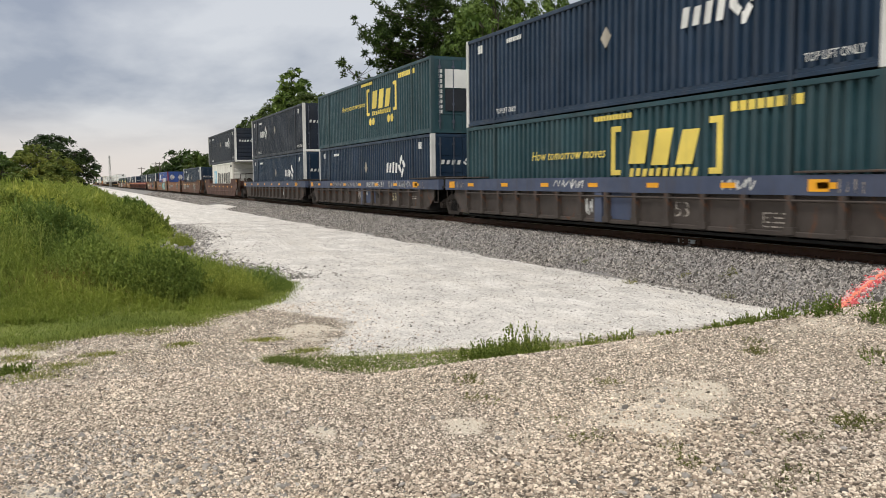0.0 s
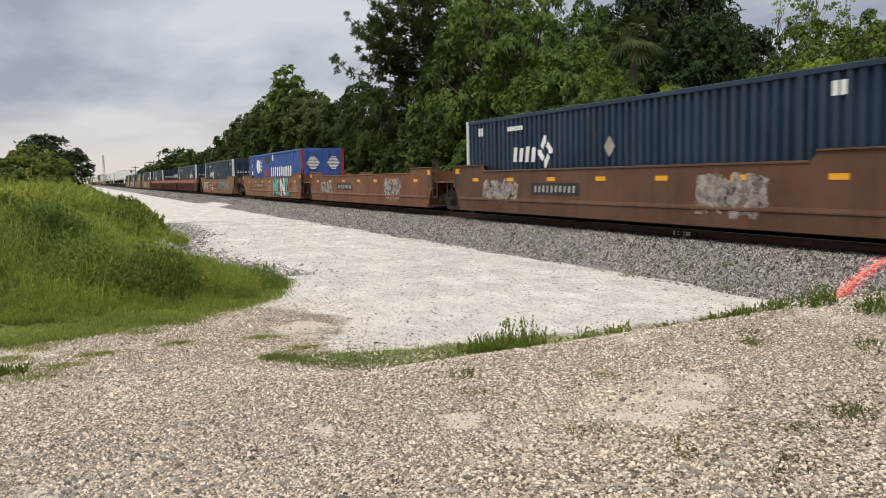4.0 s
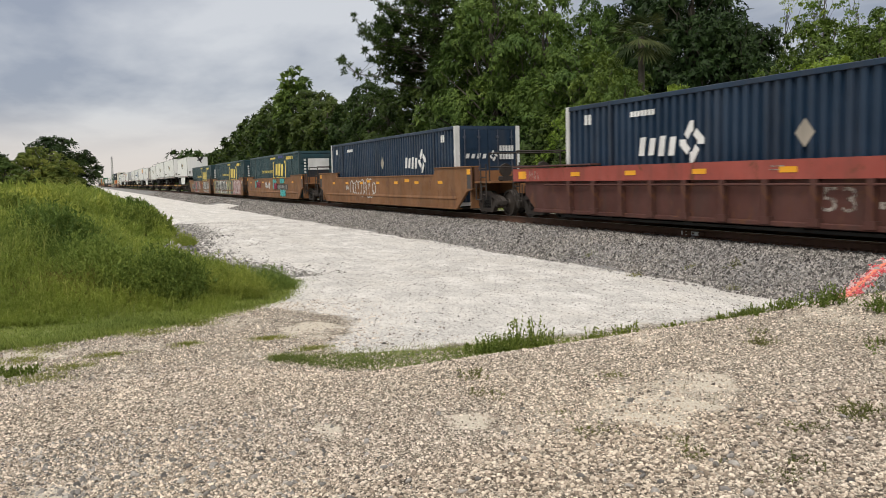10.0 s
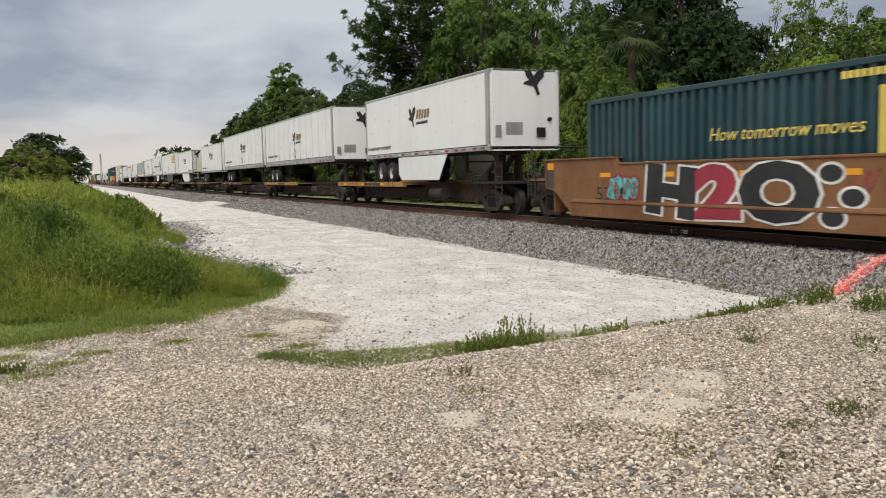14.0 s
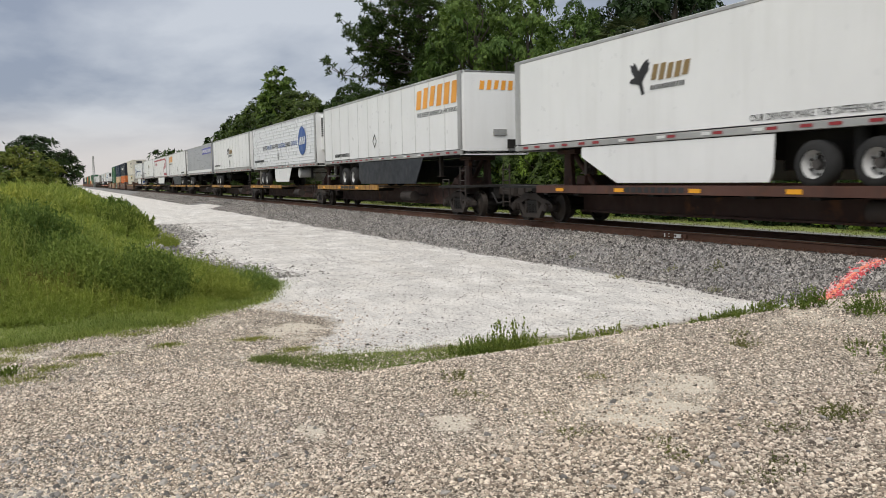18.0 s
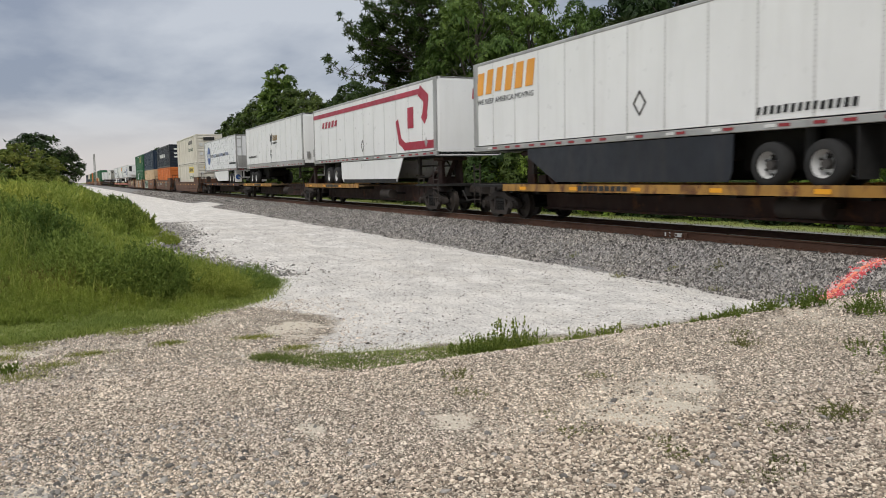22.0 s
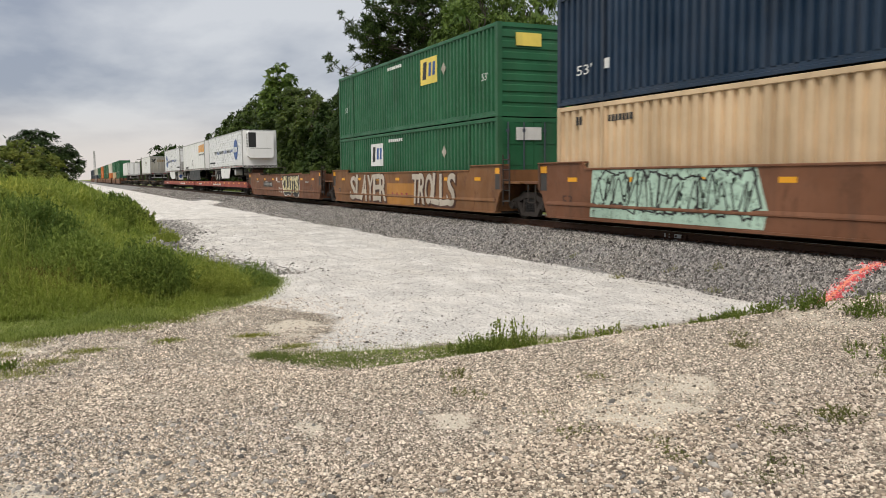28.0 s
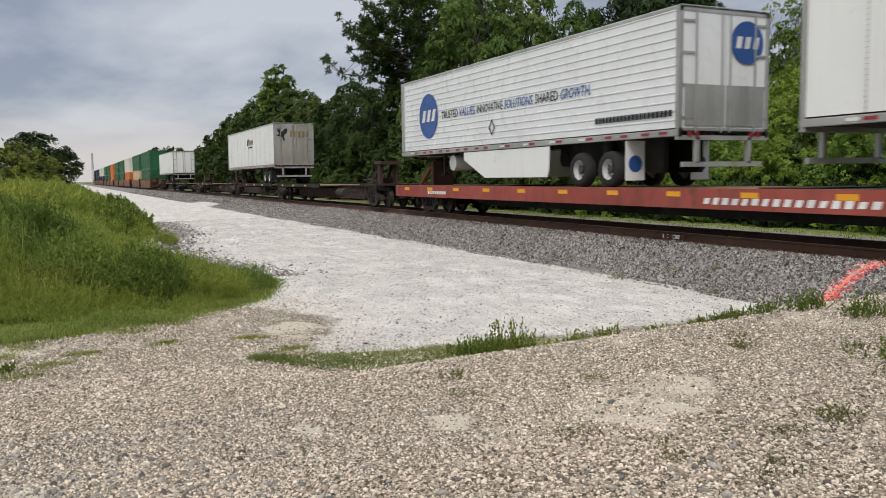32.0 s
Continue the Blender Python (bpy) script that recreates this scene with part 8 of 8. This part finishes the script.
    put(mid[0], -33.5, 24.2, 60, 0.42, 0.60)
    # bright shrubs along the edge, and a darker row behind them
    x = -4.0
    while x > -46:
        put(low[rnd.choice((0, 1))], x, 25.2 + rnd.uniform(-0.6, 1.0), rnd.uniform(0, 360), rnd.uniform(0.76, 1.08))
        x -= rnd.uniform(1.5, 2.3)
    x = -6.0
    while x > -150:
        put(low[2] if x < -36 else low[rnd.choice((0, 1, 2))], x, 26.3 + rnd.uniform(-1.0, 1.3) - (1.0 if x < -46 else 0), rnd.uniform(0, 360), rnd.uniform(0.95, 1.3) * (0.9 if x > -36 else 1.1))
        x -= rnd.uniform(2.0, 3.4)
    # row added for the shaded foot of the shrubs, shade in its leaf colour
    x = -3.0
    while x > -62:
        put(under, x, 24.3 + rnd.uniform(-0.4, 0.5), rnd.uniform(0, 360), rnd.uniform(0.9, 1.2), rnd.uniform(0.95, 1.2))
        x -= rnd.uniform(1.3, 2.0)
    put(low[2], -30.3, 25.2, 30, 0.62, 1.22, "vine-covered stump among the shrubs")
    fan_palm(-35.0, 26.4, 8.8)
    fan_palm(-27.6, 30.0, 3.6)
    sap = broad_tree(11, 16.8, 3.0, 0.5, 4600, 0.40, M_LEAF, "tall young tree with a loose open crown", "tree", 22, 0.14)
    sap.matrix_basis = pose(-104, 25.0, 0, 0, 0, 30)
    x = -152.0
    while x > -420:
        put(away, x, 26 + rnd.uniform(-2, 4) - (x + 150) * 0.012, rnd.uniform(0, 360), rnd.uniform(0.85, 1.1))
        x -= rnd.uniform(6, 10)
    put(away, -236, 25, 10, 1.25)
    # trees on the near side, beyond the bank
    put(lone, -104, -3.2, 70, 1.1, 0.84)
    put(lone, -103, -0.6, 200, 0.72, 0.60)
    put(bush, -62, -2.9, 20, 0.98, 0.76)
    put(bush, -61, -2.0, 200, 0.7, 0.52)
    put(bush, -60, -5.0, 120, 0.8, 0.6)
    put(bush, -55, -6.6, 220, 0.7, 0.5)
    put(lone, -80, -7.4, 10, 0.6, 0.5)
    for k in range(9):
        put(away, -280 - 22 * k, -6 - 3.0 * k + rnd.uniform(-4, 4), rnd.uniform(0, 360), 0.75)
    for o in (oak, *mid, *low, slim, away, pale, under, back, lone, bush):
        for c in list(o.children_recursive) + [o]:
            bpy.data.objects.remove(c)


build_trees()


def blades(name, label, xy, height, material, seed, per=7, lean=0.35, width=0.012, spread_=0.05):
    """Tufts of grass: narrow bent blades that stand on the ground."""
    rng = np.random.default_rng(seed)
    n = len(xy) * per
    base = np.repeat(xy, per, 0) + rng.normal(0, spread_, (n, 2))
    h = np.repeat(height, per) * rng.uniform(0.55, 1.15, n)
    a = rng.uniform(0, 2 * np.pi, n)
    d = np.stack([np.cos(a), np.sin(a)], -1)
    z = ground(base[:, 0], base[:, 1]) - 0.01
    w = width * (0.6 + h / 0.5)
    p = np.stack([-d[:, 1], d[:, 0]], -1)
    l = lean * h * rng.uniform(0.2, 1.3, n)
    A = np.concatenate([base - p * w[:, None], z[:, None]], 1)
    B = np.concatenate([base + p * w[:, None], z[:, None]], 1)
    C = np.concatenate([base + d * l[:, None] * 0.45 + p * w[:, None] * 0.7, (z + h * 0.62)[:, None]], 1)
    D = np.concatenate([base + d * l[:, None] * 0.45 - p * w[:, None] * 0.7, (z + h * 0.62)[:, None]], 1)
    E = np.concatenate([base + d * l[:, None], (z + h)[:, None]], 1)
    v = np.stack([A, B, C, D, E], 1).reshape(-1, 3)
    k = np.arange(n)[:, None] * 5
    f = np.concatenate([k + [0, 1, 2], k + [0, 2, 3], k + [3, 2, 4]], 1).reshape(-1, 3)
    return tagged(new(name, mesh_np(name, v, f, material)), label, "grass", kind="stuff")


def herbs(name, label, xy, height, material, seed, stems=6, per=16, leaf=0.09, thin=0.10, splay=0.45, low=0.15):
    """Feathery herbs: leaning stems set with narrow leaves."""
    rng = np.random.default_rng(seed)
    n = len(xy) * stems
    base = np.repeat(xy, stems, 0) + rng.normal(0, 0.05, (n, 2))
    h = np.repeat(height, stems) * rng.uniform(0.6, 1.15, n)
    a, s = rng.uniform(0, 2 * np.pi, n), np.abs(rng.normal(0, splay, n))
    d = np.stack([np.cos(a) * s, np.sin(a) * s, np.ones(n)], -1)
    d /= np.linalg.norm(d, axis=1)[:, None]
    foot = np.concatenate([base, (ground(base[:, 0], base[:, 1]) - 0.02)[:, None]], 1)
    u = rng.uniform(low, 1.0, (n, per)) ** 0.85
    c = foot[:, None] + d[:, None] * (h[:, None] * u)[..., None]
    c[..., 2] -= 0.25 * (s * h)[:, None] * u ** 2
    e = d[:, None] * 0.75 + rng.normal(0, 0.55, (n, per, 3))
    e /= np.linalg.norm(e, axis=2)[..., None]
    w = np.cross(e, rng.normal(0, 1, (n, per, 3)))
    w /= np.linalg.norm(w, axis=2)[..., None]
    l = leaf * rng.uniform(0.5, 1.4, (n, per, 1)) * np.clip(h / 0.6, 0.5, 1.3)[:, None, None]
    v = np.stack([c - w * l * thin, c + w * l * thin, c + e * l], 2).reshape(-1, 3)
    return tagged(new(name, mesh_np(name, v, np.arange(len(v)).reshape(-1, 3), material)), label, "weeds", kind="stuff")


def round_bush(seed, cx, cy, rx, ry, height, count, material, label, leaf, per=9, stems=6, thin=0.22):
    """One low bush: herbs crowded within an oval, highest in its middle."""
    rng = np.random.default_rng(seed)
    a, q = rng.uniform(0, 2 * np.pi, count), np.sqrt(rng.uniform(0, 1, count))
    xy = np.stack([cx + rx * q * np.cos(a), cy + ry * q * np.sin(a)], -1)
    return herbs("bush", label, xy, height * (1.05 - 0.6 * q ** 2) * rng.uniform(0.75, 1.15, count), material, seed, stems, per, leaf, thin, 0.5, 0.1)


def build_verge():
    rng = np.random.default_rng(31)
    # lawn at the foot of the bank
    n = 60000
    x = rng.uniform(-16, -11.0, n)
    y = verge(x) - np.abs(rng.normal(0, 2.1, n)) + 0.15
    blades("lawn", "short bright grass at the foot of the bank", np.stack([x, y], -1), rng.uniform(0.015, 0.05, n) * (1 + 0.8 * (np.sin(x * 3.1 + 2 * np.sin(y * 2.3)) > 0.5)), M_LAWN, 32, 2, 1.3, 0.007, 0.12)
    # feathery weeds over the bank, in patches of three kinds
    n = 8600
    x = -12.3 - 58 * rng.uniform(0, 1, n) ** 1.75
    d = rng.uniform(0, 1, n) ** 0.85 * np.interp(-x, [12, 18, 70], [3.0, 8, 16])
    y = verge(x) - 0.2 - d
    keep = (y > 0.42 * x + 1.2) & (x < -12.7 - 0.3 * np.sin(y * 2.1) - 0.25 * np.sin(y * 0.9 + 1) + rng.normal(0, 0.35, n))
    x, y, d = x[keep], y[keep], d[keep]
    patch = 0.5 + 0.5 * np.sin(x * 0.62 + 1.7 * np.sin(y * 0.8)) * np.cos(y * 0.9 + x * 0.3)
    h = (0.24 + 0.42 * patch) * np.interp(d, [0, 0.6, 2.2], [0.45, 0.7, 1]) * rng.uniform(0.7, 1.25, len(x)) * np.interp(-x, [12.6, 13.1, 14.0, 16.5, 19, 60], [0.22, 0.42, 0.68, 0.88, 1.0, 1.25])
    xy = np.stack([x, y], -1)
    kind = np.sin(x * 0.45 + 2.1 * np.sin(y * 0.55 + 0.4)) + 0.9 * np.cos(y * 0.8 - x * 0.17) + rng.normal(0, 0.35, len(x))
    for lo, hi, m, w in ((-9, -0.55, M_HERB, "green leafy herbs on the bank"), (-0.55, 9, M_FERN, "feathery yellow-green weeds on the bank")):
        k = (kind > lo) & (kind <= hi)
        a, b = k & (x > -25), k & (x <= -25)
        herbs("weeds", w, xy[a], h[a], m, 33 + int(hi), 8, 16, 0.085, 0.12)
        herbs("weeds", w, xy[b], h[b] * 1.1, m, 44 + int(hi), 6, 12, 0.15, 0.14)
    k = rng.uniform(0, 1, len(x)) < 0.22
    blades("tall_grass", "tall seeding grass among the weeds", xy[k], h[k] * 1.25, M_LAWN, 34, 8, 0.5, 0.003, 0.14)
    # bushes that stand out from the weeds
    DKB, YEB = "low dark green bush beside the white road", "low yellow-green bush at the tip of the verge"
    round_bush(51, -14.0, 1.05, 0.75, 0.85, 0.78, 230, M_THICK, DKB, 0.053, 20, 9)
    round_bush(52, -14.6, 0.15, 0.8, 0.7, 0.70, 170, M_HERB, "low green bush on the bank", 0.057, 20, 9)
    round_bush(53, -14.1, 2.15, 0.8, 0.6, 0.60, 180, M_HERB, YEB, 0.064, 20, 9, 0.12)
    round_bush(54, -15.0, 2.9, 0.7, 0.5, 0.42, 120, M_HERB, YEB, 0.057, 20, 9, 0.14)
    round_bush(55, -31.6, 1.9, 1.5, 0.9, 1.05, 150, M_THICK, DKB, 0.093, 20, 8)
    round_bush(56, -26.5, 2.75, 0.9, 0.35, 0.40, 70, M_HERB, DKB, 0.078, 20, 8)
    round_bush(57, -16.6, -0.6, 1.0, 0.8, 0.75, 150, M_THICK, DKB, 0.057, 20, 9)
    round_bush(58, -20.5, -1.7, 1.3, 1.0, 0.75, 150, M_THICK, DKB, 0.071, 20, 9)
    round_bush(59, -43, 2.2, 2.2, 1.0, 1.0, 120, M_THICK, DKB, 0.129, 20, 8)
    round_bush(60, -22.0, 0.6, 1.2, 0.9, 0.55, 110, M_HERB, "low green bush on the bank", 0.071, 20, 9)
    round_bush(61, -11.4, -1.7, 0.5, 0.5, 0.35, 110, M_THICK, "dark green weeds on the lawn", 0.043, 20, 9)
    # a dry russet patch
    P = np.array([-13.9, -0.35]) + rng.normal(0, 1, (60, 2)) * (0.35, 0.35)
    herbs("dry_weeds", "dry russet weeds in front of the bushes", P, rng.uniform(0.2, 0.45, 60), M_RUSSET, 62, 7, 9, 0.07, 0.10)
    # the strip of grass along the edge of the crossing
    n = 9000
    y = 1.8 + 7.5 * rng.uniform(0, 1, n) ** 1.35
    x = strip_far(y) + (strip_near(y) - strip_far(y)) * np.clip(rng.normal(0.55, 0.30, n), -0.15, 1.1)
    ragged = 0.5 + 0.5 * np.sin(y * 5.1 + 2 * np.sin(x * 3.3)) * np.cos(x * 4.7 + y)
    keep = rng.uniform(0, 1, n) < np.interp(y, [1.7, 2.2, 4.4, 5.2, 6.0, 7.0, 9.3], [0.5, 1.0, 1.0, 0.5, 0.25, 0.3, 0.4]) * (0.35 + 0.65 * ragged)
    xy = np.stack([x, y], -1)[keep]
    blades("grass_strip", "thin strip of grass along the gravel edge", xy, rng.uniform(0.015, 0.055, len(xy)), M_STRIP, 36, 7, 1.4, 0.004, 0.06)
    # patches of turf in the gravel near the lawn
    turf = ((-8.75, -0.52, 0.30, 0.26), (-10.12, -0.77, 0.22, 0.22), (-10.8, -0.56, 0.30, 0.22), (-9.29, -0.27, 0.20, 0.25), (-9.84, 0.11, 0.12, 0.22), (-10.1, 2.0, 0.10, 0.22), (-9.2, 2.3, 0.1, 0.2), (-9.7, -1.3, 0.6, 0.3), (-10.2, 1.0, 0.1, 0.15), (-11.2, 0.7, 0.2, 0.25), (-11.6, 1.3, 0.2, 0.25))
    P = np.concatenate([np.array([cx, cy]) + rng.normal(0, 1, (260, 2)) * (rx * 0.6, ry * 0.6) for cx, cy, rx, ry in turf])
    blades("turf", "thin patches of grass in the gravel", P, rng.uniform(0.015, 0.05, len(P)), M_STRIP, 63, 5, 1.1, 0.004, 0.04)
    # leafy weeds in the strip
    lush = ((-7.80, 4.00, 0.22, 30), (-7.75, 4.10, 0.24, 24), (-7.72, 4.35, 0.38, 12), (-7.7, 4.45, 0.25, 8), (-7.9, 3.85, 0.15, 12), (-7.5, 5.0, 0.20, 6), (-7.4, 5.4, 0.22, 7), (-6.9, 7.2, 0.20, 10), (-6.6, 7.5, 0.24, 12), (-7.6, 8.4, 0.18, 8), (-7.2, 8.2, 0.20, 9), (-5.9, 7.6, 0.26, 14), (-7.0, 6.7, 0.14, 8), (-7.05, 6.9, 0.14, 8), (-7.1, 6.3, 0.11, 6), (-7.2, 5.9, 0.10, 5), (-4.5, 6.30, 0.32, 9), (-4.45, 6.26, 0.22, 8), (-9.2, -0.8, 0.12, 16), (-10.9, -1.5, 0.28, 30), (-10.9, -1.25, 0.22, 24))
    P = np.concatenate([np.array([cx, cy]) + rng.normal(0, 0.10, (m, 2)) for cx, cy, hh, m in lush])
    H = np.concatenate([np.full(m, hh) * rng.uniform(0.6, 1.2, m) for cx, cy, hh, m in lush])
    herbs("weed_clumps", "leafy green weeds along the gravel edge", P, H, M_WEED, 41, 6, 22, 0.042, 0.36, 0.5)
    # small dull tufts and dry twigs in the gravel
    spots = ((-6.26, 2.95, 0.06, 14), (-5.66, 2.79, 0.05, 9), (-5.58, 3.94, 0.05, 8), (-4.41, 2.98, 0.05, 8), (-5.78, 5.71, 0.09, 12), (-3.85, 4.68, 0.07, 16), (-3.9, 4.8, 0.06, 10), (-3.42, 3.67, 0.04, 9), (-3.26, 3.45, 0.04, 10), (-3.81, 4.16, 0.05, 9), (-3.76, 3.24, 0.05, 8), (-3.94, 3.34, 0.05, 8), (-5.12, 6.5, 0.10, 9), (-6.16, 6.09, 0.05, 7), (-5.0, 7.4, 0.16, 12), (-12.6, 9.4, 0.12, 9), (-10.3, 9.6, 0.12, 8), (-11.3, 10.6, 0.16, 10), (-12.2, 10.3, 0.10, 8), (-15.4, 10.2, 0.12, 8), (-4.9, 3.0, 0.03, 5), (-4.4, 5.9, 0.08, 6))
    P = np.concatenate([np.array([cx, cy]) + rng.normal(0, 0.06, (m, 2)) for cx, cy, hh, m in spots])
    H = np.concatenate([np.full(m, hh) * rng.uniform(0.6, 1.3, m) for cx, cy, hh, m in spots])
    herbs("weed_tufts", "small dull green weeds in the gravel", P, H, M_DRY, 37, 6, 8, 0.045, 0.16, 0.9)
    P = np.stack([rng.uniform(-6.6, -3.0, 90), rng.uniform(2.2, 8.0, 90)], -1)
    P = P[P[:, 1] < -P[:, 0] * 1.75]
    blades("dry_twigs", "dry dark twigs of dead weeds in the gravel", P, rng.uniform(0.03, 0.10, len(P)), M_TWIG, 38, 4, 2.2, 0.0022, 0.02)
    # grass beyond the track
    n = 3600
    x = -5 - 60 * rng.uniform(0, 1, n) ** 1.3
    y = 20.5 + 4.5 * rng.uniform(0, 1, n) ** 0.8
    blades("meadow_grass", "green grass between the track and the trees", np.stack([x, y], -1), rng.uniform(0.03, 0.10, n), M_DRY, 39, 7, 0.4, 0.010, 0.15)


build_verge()


# ---- far things ----
def build_far():
    ob = thing("radio_mast", "thin pale lattice mast far down the line", "mast", (0, 0, 0))
    ob.location = (-400, 11.5, 0)
    s = Shape()
    for k in range(3):
        a = 2 * math.pi * k / 3
        s.tube((0.6 * math.cos(a), 0.6 * math.sin(a), 0), (0.25 * math.cos(a), 0.25 * math.sin(a), 14.5), 0.10, n=5)
    for k in range(14):
        s.box(-0.5, 0.5, -0.5, 0.5, k + 0.5, k + 0.6)
    part("lattice", s, ALU, ob, at=(0, 0, 0))
    for x, y, h in ((-250, 19.5, 8.0), (-268, 22.0, 8.5), (-330, 20.5, 8.0)):
        ob = thing("utility_pole", "grey wooden utility pole with a cross-arm", "utility pole", (0, 0, 0), "poles along the line")
        ob.location = (x, y, 0)
        part("pole", Shape().tube((0, 0, -0.3), (0, 0, h), 0.16, 0.11, n=8), M_BARK, ob, at=(0, 0, 0))
        part("cross_arm", Shape().box(-0.06, 0.06, -1.2, 1.2, h - 0.6, h - 0.45), M_BARK, ob, at=(0, 0, 0))


    ob = thing("concrete_post", "pale grey concrete post standing among the shrubs", "post", (0, 0, 0))
    ob.location = (-20.6, 27.0, 0)
    part("shaft", Shape().tube((0, 0, -0.3), (0, 0, 5.6), 0.13, 0.11, n=8), FADEDPLATE, ob, at=(0, 0, 0))
    part("cap", Shape().tube((0, 0, 5.6), (0, 0, 5.68), 0.14, 0.10, n=8), FADEDPLATE, ob, at=(0, 0, 0))


build_far()


def motions():
    """The whole train rolls past at one speed."""
    for ob, x, y, z in MOVERS:
        walk(ob, [(t, Matrix.Translation((x + SPEED * t, y, z))) for t in (0.0, 8.0, 16.0, 24.0, 32.0)])


motions()
